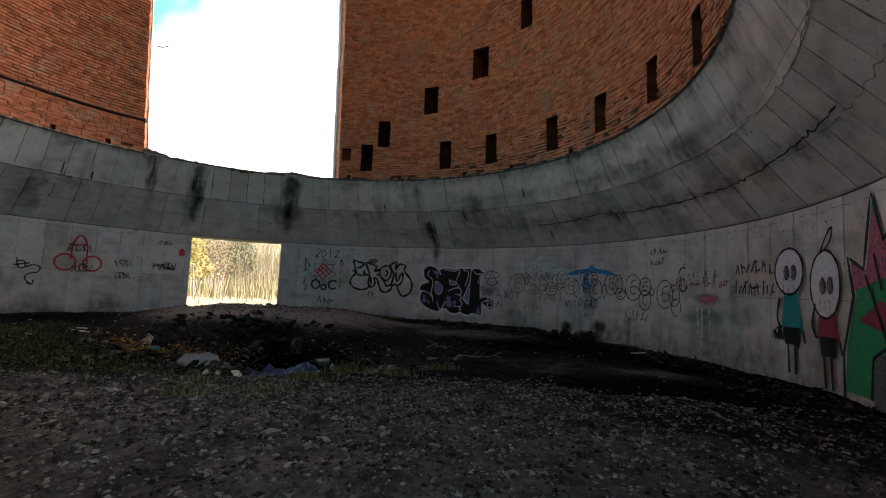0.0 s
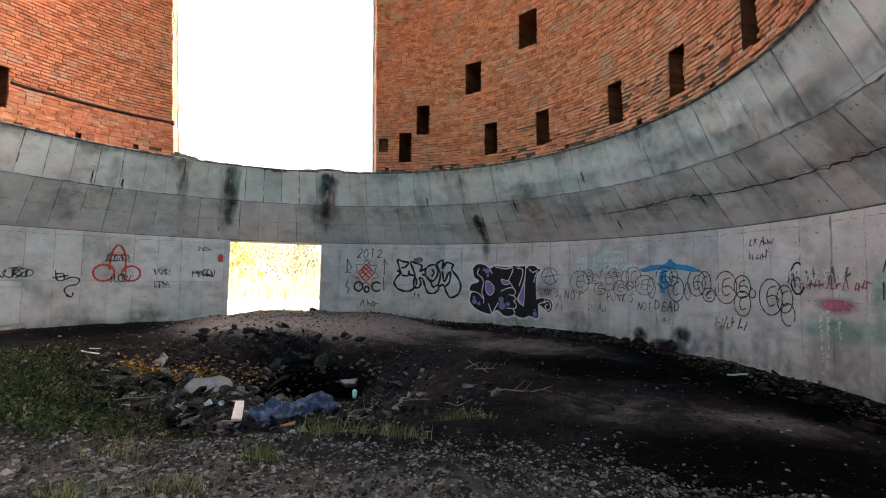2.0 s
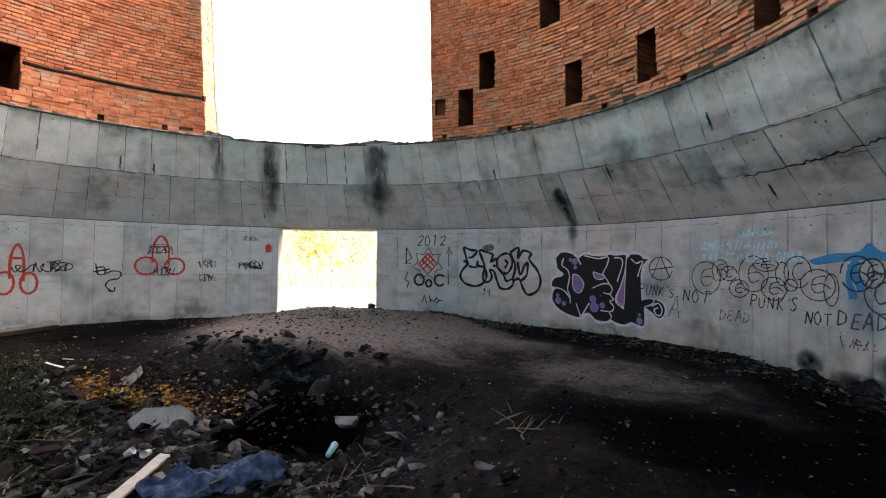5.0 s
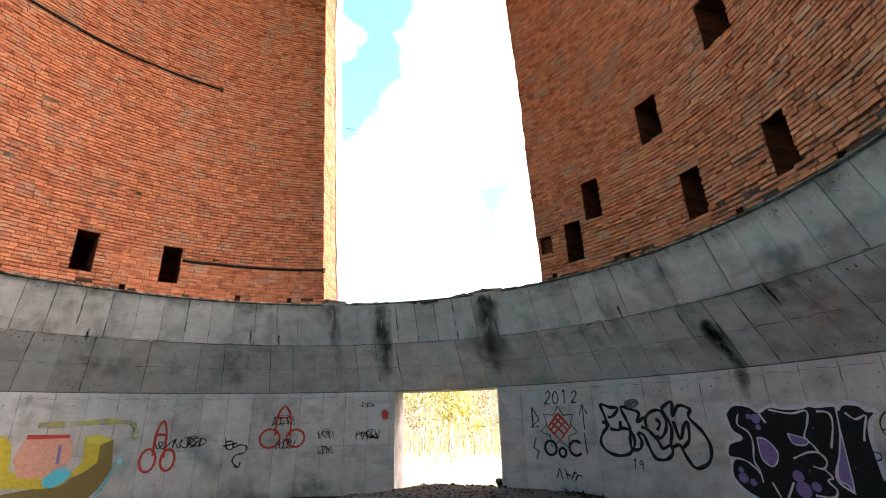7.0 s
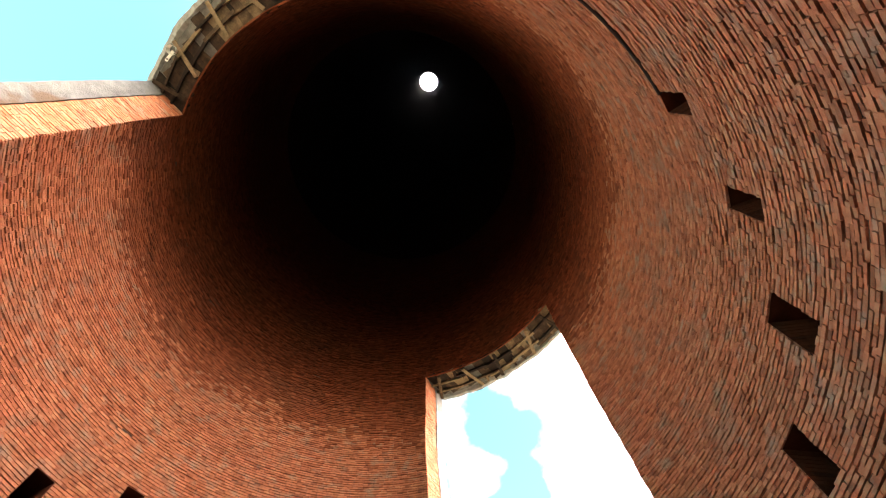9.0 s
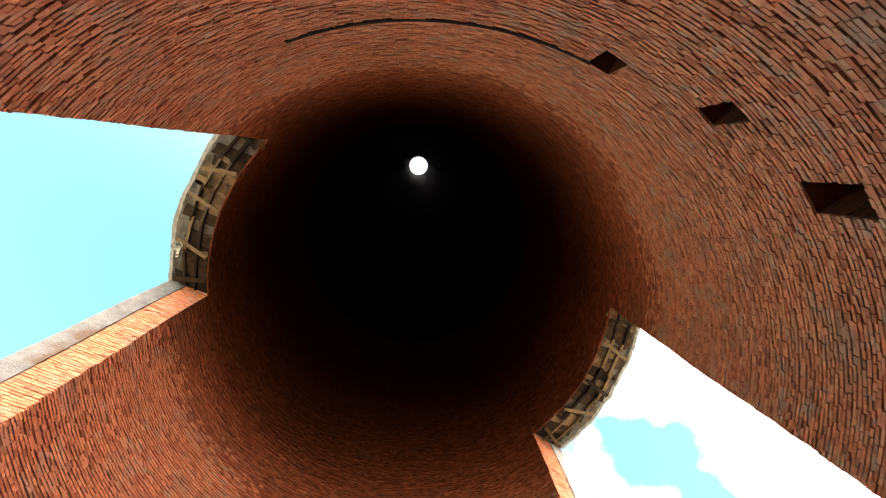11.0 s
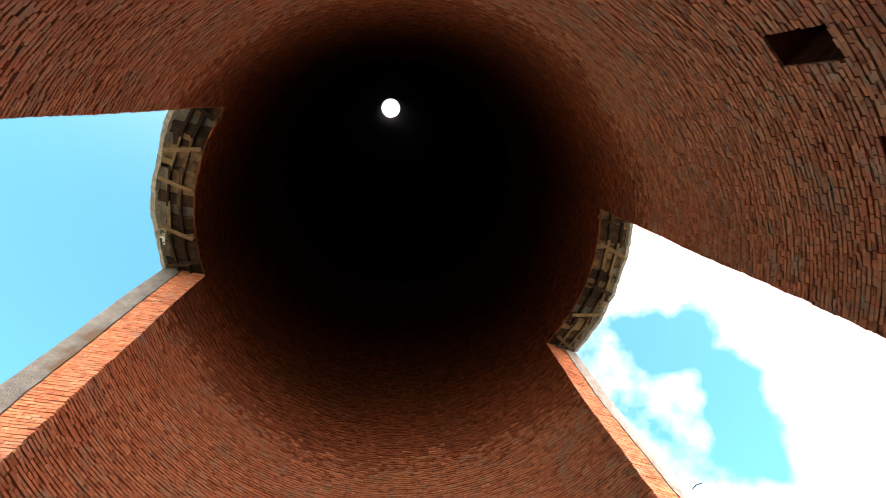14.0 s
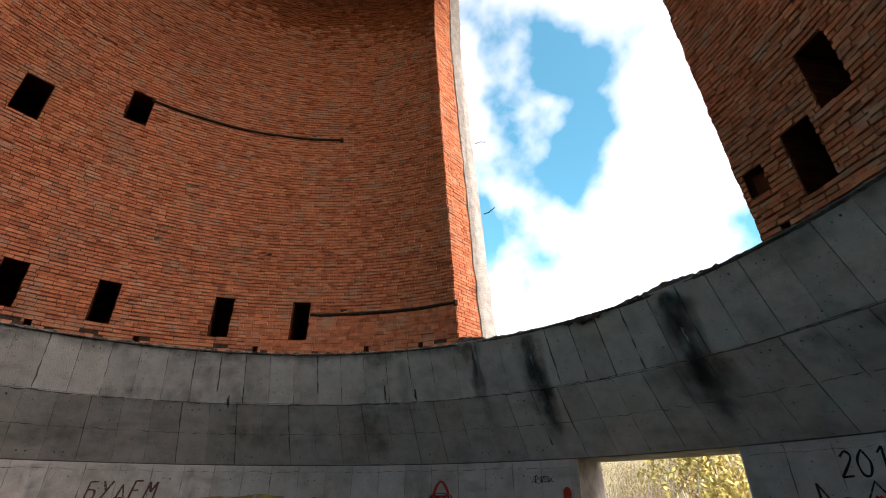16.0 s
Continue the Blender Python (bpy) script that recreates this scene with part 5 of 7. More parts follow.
scatter("gravel", 46000, lambda r: (r.gauss(2.8, 2.0), -2.25 - abs(r.gauss(0, 1.8)) + r.gauss(0, 0.35)), (0.008, 0.038), PEBBLE, "pale grey and brown gravel on the earth", "gravel", 31)
scatter("pebbles", 4200, lambda r: (r.uniform(-6.8, 6.8), r.uniform(-6, 7.2)), (0.008, 0.04), PEBBLE, "scattered small pebbles on dark earth", "pebbles", 32)
scatter("pit_rubble", 4200, lambda r: (-0.5 + 1.35 * r.gauss(0, 1), 0.55 + 1.0 * r.gauss(0, 1)), (0.02, 0.10), DEBRIS, "broken stone and brick rubble round a pit", "rubble", 33)
scatter("stone_rubble", 3400, lambda r: (-0.35 + 1.15 * r.gauss(0, 1), 0.10 + 0.55 * r.gauss(0, 1)), (0.03, 0.20), SHARD, "broken grey stone shards heaped round a pit", "rubble", 34, 0.30, 3.2, 0.6)
scatter("rim_rubble", 900, lambda r: (1.35 + 0.35 * r.gauss(0, 1), 0.55 + 0.7 * r.gauss(0, 1)), (0.025, 0.15), SHARD, "grey stone shards at the pit's edge", "rubble", 39, 0.35, 2.6, 0.5)


def by_wall(r):
    az, rr = r.uniform(-20, 96), 7.4 - abs(r.gauss(0, 0.42))
    return polar(az, rr, 0)[:2]


scatter("wall_debris", 9000, by_wall, (0.012, 0.085), DEBRIS, "brick fragments and litter heaped along the wall", "debris", 35, 0.35, 3.0, 0.5)
scatter("coarse_gravel", 1500, lambda r: (0.4 + 1.2 * r.gauss(0, 1), -3.7 + 0.7 * r.gauss(0, 1)), (0.02, 0.07), PEBBLE, "coarse grey stones among the gravel", "gravel", 61, 0.4, 2.2, 0.4)
scatter("red_chips", 34, lambda r: (0.0 + 0.9 * r.gauss(0, 1), -3.5 + 0.5 * r.gauss(0, 1)), (0.02, 0.07), DEBRIS, "dull brick chips among the gravel", "rubble", 62, 0.4, 2.0, 0.4)
scatter("mound_gravel", 5200, lambda r: (-2.2 + 1.5 * r.gauss(0, 1), 5.2 + 1.2 * r.gauss(0, 1)), (0.010, 0.06), PEBBLE, "pale gravel on the mound by the doorway", "gravel", 37)
scatter("soot_crumbs", 2600, lambda r: (4.0 + 1.7 * r.gauss(0, 1), 0.4 + 1.8 * r.gauss(0, 1)), (0.008, 0.034), DEBRIS, "dark crumbs of soot and brick on the earth", "debris", 38)
scatter("door_rubble", 420, lambda r: polar(r.uniform(106, 129), r.uniform(6.6, 8.3), 0)[:2], (0.02, 0.12), DEBRIS, "small rubble on the doorway's sill", "rubble", 36)


def burnt_rubbish():
    for az, rr, w in ((38.5, 7.25, 0.35), (33.0, 7.15, 0.45)):
        x, y, _ = polar(az, rr, 0)
        rock(x, y, w, CHARRED, int(az), "burnt black heap of rubbish against the wall", 0.5, 1.5, "burnt_mound", 0.2, "burnt heaps", az + 90)


burnt_rubbish()


def plank_thing(name, p, q, wide, thick, mat, label, category, lift=0.0, split=0):
    """A board or beam lying between two places, with chipped ends."""
    p, q = Vector((*p, ground_at(*p) + lift)), Vector((*q, ground_at(*q) + lift))
    d = q - p
    ob = new(name)
    ob.matrix_world = Matrix.Translation((p + q) / 2) @ d.to_track_quat("X", "Z").to_matrix().to_4x4()
    tagged(ob, label, category)
    bm = box_bm(d.length, wide, thick, 0.006, (0, 0, thick / 2))
    bmesh.ops.subdivide_edges(bm, edges=[e for e in bm.edges if abs(e.verts[0].co.x - e.verts[1].co.x) > d.length * 0.6], cuts=9)
    for v in bm.verts:
        v.co += noise.noise_vector(v.co * 5 + Vector((p.x, 0, 0))) * 0.008
        if abs(v.co.x) > d.length * 0.47:
            v.co.x += 0.05 * noise.noise(v.co * 14)
    part("board", bm, mat, ob)
    return ob


plank_thing("pale_board", (-0.16, 0.10), (0.27, -0.62), 0.11, 0.03, PALE_WOOD, "pale weathered board lying on the rubble", "board", 0.10)
plank_thing("concrete_beam", (-6.05, 0.60), (-6.75, 2.42), 0.24, 0.10, CONCRETE_RAW, "fallen grey concrete beam lying along the wall", "beam", 0.03)
plank_thing("dark_batten", (-5.85, 0.62), (-6.52, 2.40), 0.09, 0.06, IRON, "dark charred batten beside the fallen beam", "batten", 0.01)
plank_thing("pale_lath", (6.22, 1.72), (6.52, 1.84), 0.04, 0.018, PALE_WOOD, "pale broken lath near the wall", "lath", 0.03)
plank_thing("dark_stake", (0.20, 1.02), (0.05, 0.72), 0.07, 0.05, OLD_WOOD, "short dark stake at the pit's edge", "stake", 0.12)
plank_thing("white_chip", (-3.22, 0.62), (-2.92, 0.66), 0.035, 0.012, WHITE, "white scrap of plastic on dark earth", "litter", 0.02)
plank_thing("white_chip", (-3.30, 0.85), (-3.12, 0.90), 0.025, 0.01, WHITE, "white scrap of plastic on dark earth", "litter", 0.02)


def tarpaulin():
    """A crumpled cloth that lies over the stones."""
    nx, ny = 60, 34
    verts, faces = [], []
    a, b = Vector((0.40, -0.46, 0)), Vector((1.0, 0.34, 0))
    u = (b - a)
    w = Vector((-u.y, u.x, 0)).normalized() * 0.21
    for i in range(nx):
        for j in range(ny):
            f, g = i / (nx - 1), j / (ny - 1) - 0.5
            edge = 0.85 + 0.6 * noise.noise((f * 4, g > 0, 4)) + 0.3 * noise.noise((f * 11, g > 0, 7)) - 0.35 * max(0, f - 0.7)
            p = a + u * (f + 0.10 * noise.noise((g * 5, f > 0.5, 9))) + w * g * edge * 0.95
            fold = 0.045 * math.sin(10 * g + 6 * f + 2.2 * noise.noise((f * 2.5, g * 1.5, 0))) + 0.09 * (0.35 - abs(noise.noise((f * 3.0, g * 1.6 + f, 1)))) + 0.008 * noise.noise((f * 16, g * 9, 6))
            crease = 0.05 * abs(math.sin(7.5 * g - 5.0 * f + 3.0 * noise.noise((f * 2.2, g * 1.2, 5)))) - 0.04 * abs(noise.noise((f * 7.0, g * 2.2, 8)))
            verts.append((p.x, p.y, max(ground_at(p.x, p.y) + 0.03 + 0.9 * fold + 2.2 * crease + 0.14 * g + 0.06 * f, ground_at(p.x, p.y) + 0.012)))
    faces = [(i * ny + j, (i + 1) * ny + j, (i + 1) * ny + j + 1, i * ny + j + 1) for i in range(nx - 1) for j in range(ny - 1)]
    ob = piece("tarpaulin", verts, faces, CLOTH, smooth=True)
    sol = ob.modifiers.new("thickness", "SOLIDIFY")
    sol.thickness = 0.004
    return tagged(ob, "crumpled faded blue tarpaulin lying on the rubble", "tarpaulin")


tarpaulin()


def cup(x, y, mat, label, lie=80, rz=30, tall=0.10, wide=0.035, name="plastic_cup"):
    ob = thing(name, x, y, ground_at(x, y) + wide + 0.06, rz, lie)
    tagged(ob, label, "cup" if name == "plastic_cup" else "bottle")
    bm = bmesh.new()
    bmesh.ops.create_cone(bm, cap_ends=True, segments=12, radius1=wide * 0.75, radius2=wide, depth=tall)
    top = [f for f in bm.faces if len(f.verts) == 12 and f.calc_center_median().z > 0]
    bmesh.ops.delete(bm, geom=top, context="FACES")
    body = part("cup_wall" if name == "plastic_cup" else "body", bm, mat, ob, smooth=True)
    bm = bmesh.new()
    bmesh.ops.create_cone(bm, cap_ends=False, segments=12, radius1=wide * 1.05, radius2=wide * 1.05, depth=0.008)
    bmesh.ops.translate(bm, vec=(0, 0, tall / 2), verts=bm.verts)
    part("lip" if name == "plastic_cup" else "neck", bm, mat, body)


cup(-0.42, 0.10, WHITE, "crushed white plastic cup among stones")
cup(-0.58, 0.04, WHITE, "small white plastic cup among stones", 60, 120, 0.08)
cup(1.09, 0.90, plain("teal_plastic", (0.35, 0.62, 0.60), 0.4, 0.2), "pale teal plastic bottle among stones", 85, 200, 0.20, 0.035, "plastic_bottle")
cup(0.83, -0.50, plain("orange_tube", (0.50, 0.24, 0.14), 0.5, 0.2), "orange-brown cardboard tube beside the tarpaulin", 86, 130, 0.16, 0.017, "cardboard_tube")
cup(-1.85, 0.75, plain("blue_glass", (0.20, 0.40, 0.48), 0.3, 0.2), "pale blue bottle lying among charred stones", 84, 60, 0.22, 0.035, "glass_bottle")



def loose_brick(x, y, rz, tip, label):
    bm = box_bm(0.25, 0.12, 0.065, 0.008, rough=0.008)
    ob = part("loose_brick", bm, DEBRIS)
    tagged(ob, label, "brick", "loose bricks")
    ob.matrix_world = pose(x, y, ground_at(x, y) + 0.045, tip, tip / 2, rz)


for i, (x, y, rz, tip) in enumerate(((1.05, -0.28, 60, 18), (1.15, -0.15, 20, -10), (-1.3, -0.3, 80, 12), (-1.55, -0.1, 10, 20), (5.9, 3.4, 40, 10), (6.3, 2.6, 120, 15), (5.4, 4.4, 70, 5), (6.6, 0.4, 30, 8), (6.5, -0.6, 100, 8))):
    loose_brick(x, y, rz, tip, "broken red-brown brick lying on the rubble")


# ---- weeds, leaves, twigs ----
def blades(name, spots, label, seed, mat=GRASS):
    r = random.Random(seed)
    verts, faces = [], []
    for cx, cy, sx, sy, count, tall in spots:
        for _ in range(count):
            x, y = cx + r.gauss(0, sx), cy + r.gauss(0, sy)
            if math.hypot(x, y) > 7.3:
                continue
            z, h, a = ground_at(x, y) - 0.01, tall * r.uniform(0.4, 1.2), r.uniform(0, 6.283)
            w = 0.0018 + 0.012 * tall * r.random() ** 2
            bx, by = math.cos(a) * w, math.sin(a) * w
            lx, ly = r.gauss(0, 0.35) * h, r.gauss(0, 0.35) * h
            k = len(verts)
            verts += [(x - bx, y - by, z), (x + bx, y + by, z), (x + bx * 0.8 + lx * 0.4, y + by * 0.8 + ly * 0.4, z + h * 0.6), (x - bx * 0.8 + lx * 0.4, y - by * 0.8 + ly * 0.4, z + h * 0.6), (x + lx, y + ly, z + h)]
            faces += [(k, k + 1, k + 2, k + 3), (k + 3, k + 2, k + 4)]
    ob = piece(name, verts, faces, mat)
    return tagged(ob, label, "grass", kind="stuff")


blades("weeds", [(-2.0, -0.75, 0.55, 0.35, 1300, 0.10), (-1.0, -1.5, 0.6, 0.35, 1100, 0.10), (-3.0, -0.6, 0.6, 0.5, 1200, 0.12), (0.1, -2.3, 0.45, 0.25, 500, 0.08), (-1.7, -1.9, 0.6, 0.4, 1100, 0.12), (-3.6, 0.2, 0.5, 0.4, 400, 0.10)], "low green and straw-coloured weeds beside the rubble", 41, WEED_BLADE)
blades("grass_tufts", [(1.95, -2.05, 0.12, 0.07, 150, 0.17), (2.25, -2.0, 0.09, 0.05, 90, 0.10), (2.52, -1.96, 0.10, 0.06, 170, 0.11), (2.86, -1.28, 0.07, 0.05, 190, 0.10), (1.84, -2.72, 0.10, 0.06, 190, 0.11), (1.15, -3.4, 0.10, 0.06, 170, 0.11), (1.65, -3.25, 0.14, 0.06, 180, 0.09), (3.1, -1.2, 0.06, 0.05, 90, 0.07), (1.56, -1.56, 0.05, 0.04, 50, 0.12), (0.9, -2.75, 0.16, 0.08, 180, 0.09)], "tufts of green and yellow grass in the gravel", 42)
blades("wall_moss", [(1.1, 6.45, 0.28, 0.10, 420, 0.09), (-2.45, 7.6, 0.2, 0.2, 260, 0.22), (-4.1, 6.5, 0.25, 0.25, 240, 0.16), (-6.5, 1.2, 0.1, 0.4, 120, 0.1)], "short bright green grass at the foot of the wall", 43)


def weed_leaves():
    """Mottled low growth: clumps of small leaves over dark soil."""
    r = random.Random(44)
    green, dry = ([], []), ([], [])
    for cx, cy, sx, sy, clumps in ((-2.0, -0.75, 0.6, 0.4, 120), (-1.0, -1.5, 0.65, 0.4, 110), (-3.0, -0.6, 0.7, 0.5, 110), (-1.7, -1.9, 0.6, 0.4, 90), (-3.6, 0.2, 0.5, 0.4, 40), (0.1, -2.3, 0.45, 0.25, 26), (-1.6, 0.2, 0.5, 0.3, 30)):
        for _ in range(clumps):
            x, y = r.gauss(cx, sx), r.gauss(cy, sy)
            if math.hypot(x, y) > 7.2:
                continue
            leaves(green if r.random() < 0.68 else dry, Vector((x, y, ground_at(x, y) + 0.05)), r.uniform(0.03, 0.08), r.randint(14, 34), 0.022, r)
    weed = material("weed_leaves", [(0.2, (0.006, 0.010, 0.004)), (0.5, (0.022, 0.036, 0.013)), (0.8, (0.06, 0.085, 0.03))], 2.0, 0.7, 0.0, vary="island", amount=0.8, spec=0.08)
    tagged(piece("weed_leaves", *green, weed), "mottled low green weed leaves on dark soil", "weeds", kind="stuff")
    tagged(piece("dry_weed", *dry, WEED_BLADE), "dry olive and straw weed leaves on soil", "weeds", kind="stuff")


weed_leaves()


def litter():
    r = random.Random(51)
    out = ([], [])
    for cx, cy, sx, sy, count in ((-2.25, 0.62, 0.15, 0.09, 800), (-1.85, 0.85, 0.12, 0.06, 460), (-1.40, 1.15, 0.18, 0.07, 480), (-0.9, 1.5, 0.35, 0.08, 160), (0.1, 1.9, 0.06, 0.05, 50), (-1.7, 1.1, 0.5, 0.2, 110)):
        for _ in range(count):
            x, y = r.gauss(cx, sx), r.gauss(cy, sy)
            c = Vector((x, y, ground_at(x, y) + r.uniform(0.01, 0.06)))
            a = r.uniform(0, 6.283)
            t = Vector((r.gauss(0, 0.4), r.gauss(0, 0.4), 1)).normalized()
            u = Vector((math.cos(a), math.sin(a), 0))
            u = (u - t * u.dot(t)).normalized() * r.uniform(0.012, 0.036)
            v = t.cross(u) * 0.6
            k = len(out[0])
            out[0].extend([c - u, c + v - u * 0.2, c + u, c - v + u * 0.1])
            out[1].append((k, k + 1, k + 2, k + 3))
    ob = piece("fallen_leaves", *out, LITTER)
    tagged(ob, "orange and brown fallen leaves on the rubble", "leaves", kind="stuff")


litter()


def twig(x, y, rz, length, seed, label="thin dry twig lying on the earth"):
    r = random.Random(seed)
    ob = thing("twig", x, y, ground_at(x, y) + 0.02, rz)
    tagged(ob, label, "twig", "dry twigs")
    pts = [Vector((length * i / 6, 0.05 * noise.noise((i * 0.7, seed, 0)), 0.02 + 0.04 * abs(noise.noise((i * 0.5, seed, 5))))) for i in range(7)]
    stem = tube("stem", pts, 0.008, TWIG_TAN, ob, sides=5, taper=0.003)
    for i in (2, 3, 5):
        d = Vector((0.12 * r.uniform(0.5, 1), 0.12 * r.choice((-1, 1)), 0.06))
        tube("side_shoot", [pts[i], pts[i] + d * 0.6, pts[i] + d * 1.2], 0.005, TWIG_TAN, stem, sides=4, taper=0.002)


for i, (x, y, rz, ln) in enumerate(((2.60, -0.35, -40, 0.4), (-1.9, 0.9, 200, 0.6), (-1.7, -0.5, 30, 0.7), (1.3, 0.2, 60, 0.7), (1.5, 0.6, 100, 0.5), (-0.6, -0.9, 150, 0.6), (2.3, 0.3, 200, 0.4), (2.75, 1.15, 20, 0.5), (2.95, 0.95, 120, 0.4), (2.6, 1.3, 75, 0.35), (3.15, -0.35, 10, 0.6))):
    twig(x, y, rz, ln, 60 + i)


def leafy_plant(x, y, seed, count=12, size=0.09):
    r = random.Random(seed)
    ob = thing("broadleaf_weed", x, y, ground_at(x, y))
    tagged(ob, "small broad-leaved green weed growing from soot", "plant", "broad-leaved weeds")
    for i in range(count):
        a, h = r.uniform(0, 6.283), r.uniform(0.03, 0.13)
        d = Vector((math.cos(a), math.sin(a), 0))
        o = d * r.uniform(0.02, 0.12) + Vector((0, 0, h))
        w = Vector((-d.y, d.x, 0)) * size * 0.32
        tip = o + d * size + Vector((0, 0, r.uniform(-0.02, 0.03)))
        midp = (o + tip) / 2 + Vector((0, 0, 0.012))
        piece("leaf", [o, midp - w, tip, midp + w, midp], [(0, 1, 4), (1, 2, 4), (2, 3, 4), (3, 0, 4)], LEAF_GREEN, ob)
    tube("stem", [(0, 0, -0.02), (0, 0, 0.06), (0.01, 0, 0.11)], 0.005, LEAF_GREEN, ob, sides=5)


for i, (x, y) in enumerate(((3.0, -1.35), (-1.5, -0.2), (-2.0, -0.4), (1.5, -0.2))):
    leafy_plant(x, y, 70 + i, size=0.05)


# ---- paint on the wall ----
def paint(name, colour, worn=0.30, rough=0.6):
    return plain(name, colour, rough, 0.18, scale=20.0, bump=0.0, alpha=(26.0, worn, worn + 0.14, 0.96))


def haze(name, colour, most=0.5):
    """Thin overspray that lets the concrete show through."""
    return plain(name, colour, 0.75, 0.15, scale=8.0, bump=0.0, alpha=(5.0, 0.15, 0.75, most))


BLACK_P = paint("black_spray", (0.012, 0.012, 0.014), 0.18)
THIN_BLACK = paint("thin_black_marker", (0.025, 0.025, 0.03), 0.28)
WHITE_P = paint("white_spray", (0.66, 0.65, 0.72), 0.22)
RED_P = paint("red_spray", (0.50, 0.05, 0.03), 0.25)
PURPLE_P = paint("purple_spray", (0.22, 0.17, 0.42), 0.2)
BLUE_P = paint("blue_spray", (0.04, 0.24, 0.50), 0.25)
CYAN_P = paint("cyan_chalk", (0.42, 0.80, 0.90), 0.24)
TEAL_P = paint("teal_spray", (0.02, 0.25, 0.28), 0.22)
MAROON_P = paint("maroon_spray", (0.28, 0.04, 0.07), 0.22)
GREEN_P = paint("green_spray", (0.03, 0.26, 0.11), 0.25)
MINT_P = haze("mint_wash", (0.24, 0.44, 0.33), 0.7)
PINK_P = paint("pink_spray", (0.42, 0.13, 0.20), 0.30)
YELLOW_P = paint("yellow_spray", (0.60, 0.48, 0.05), 0.2)
SALMON_P = paint("salmon_spray", (0.70, 0.36, 0.26), 0.2)
SKY_P = paint("light_blue_spray", (0.10, 0.52, 0.66), 0.2)
OLIVE_P = paint("olive_spray", (0.22, 0.17, 0.06), 0.2)
GREY_P = paint("grey_spray", (0.12, 0.12, 0.13), 0.30)

layer = [0]


def on_wall(az, z, u, v, off):
    r = R_WALL - off
    return polar(az - math.degrees(u / R_WALL), r, z + v)


def curve_through(pts, fine=5):
    """A smooth line through points."""
    p = [pts[0]] + list(pts) + [pts[-1]]
    out = []
    for i in range(1, len(p) - 2):
        for k in range(fine):
            t = k / fine
            out.append(tuple(0.5 * (2 * p[i][c] + (p[i + 1][c] - p[i - 1][c]) * t + (2 * p[i - 1][c] - 5 * p[i][c] + 4 * p[i + 1][c] - p[i + 2][c]) * t * t + (3 * p[i][c] - p[i - 1][c] - 3 * p[i + 1][c] + p[i + 2][c]) * t ** 3) for c in (0, 1)))
    return out + [tuple(pts[-1])]


def ring(cx, cy, rx, ry, a0=0, a1=360, n=20):
    return [(cx + rx * math.cos(radians(a0 + (a1 - a0) * i / n)), cy + ry * math.sin(radians(a0 + (a1 - a0) * i / n))) for i in range(n + 1)]


def strokes(parent, name, az, z, lines, wide, mat, label="", curved=True, depth=0.0):
    """Painted lines of one width on the wall."""
    verts, faces = [], []
    for line in lines:
        pts = curve_through(line) if curved and len(line) > 2 else list(line)
        fine = [pts[0]]
        for p, q in zip(pts, pts[1:]):
            n = max(1, int(math.dist(p, q) / 0.15))
            fine += [(p[0] + (q[0] - p[0]) * i / n, p[1] + (q[1] - p[1]) * i / n) for i in range(1, n + 1)]
        layer[0] += 1
        off = 0.011 + depth + 0.00012 * (layer[0] % 40)
        k = len(verts)
        for i, (u, v) in enumerate(fine):
            a, b = fine[max(i - 1, 0)], fine[min(i + 1, len(fine) - 1)]
            du, dv = b[0] - a[0], b[1] - a[1]
            d = math.hypot(du, dv) or 1.0
            w = wide * (0.5 + 0.10 * math.sin(i * 0.9 + layer[0]))
            nu, nv = -dv / d * w, du / d * w
            verts += [on_wall(az, z, u - nu, v - nv, off), on_wall(az, z, u + nu, v + nv, off)]
        faces += [(k + 2 * i, k + 2 * i + 1, k + 2 * i + 3, k + 2 * i + 2) for i in range(len(fine) - 1)]
    return piece(name, verts, faces, mat, parent, label)


def bent(bm, az, z, off):
    """Cuts a flat shape into strips and bends it onto the wall."""
    lo, hi = min(v.co.x for v in bm.verts), max(v.co.x for v in bm.verts)
    n = int((hi - lo) / 0.12)
    for i in range(1, n + 1):
        bmesh.ops.bisect_plane(bm, geom=list(bm.verts) + list(bm.edges) + list(bm.faces), plane_co=(lo + (hi - lo) * i / (n + 1), 0, 0), plane_no=(1, 0, 0))
    for v in bm.verts:
        v.co = Vector(on_wall(az, z, v.co.x, v.co.y, off))


def cloud(parent, name, az, z, rx, rz, mat, label="", depth=0.0):
    """A soft-edged round blot."""
    layer[0] += 1
    verts, faces, bare = [], [], []
    rings, n = 8, 28
    for k in range(rings + 1):
        f = k / rings
        for i in range(n):
            a = 2 * math.pi * i / n
            g = 1 + 0.25 * noise.noise((math.cos(a) * 1.5, math.sin(a) * 1.5, az)) * f
            verts.append(on_wall(az, z, rx * f * g * math.cos(a), rz * f * g * math.sin(a), 0.011 + depth + 0.00012 * (layer[0] % 40)))
            bare.append(f ** 1.6)
    for k in range(rings):
        faces += [(k * n + i, k * n + (i + 1) % n, (k + 1) * n + (i + 1) % n, (k + 1) * n + i) for i in range(n)]
    ob = piece(name, verts, faces, mat, parent, label)
    ob.data.attributes.new("bare", "FLOAT", "POINT").data.foreach_set("value", bare)
    return ob


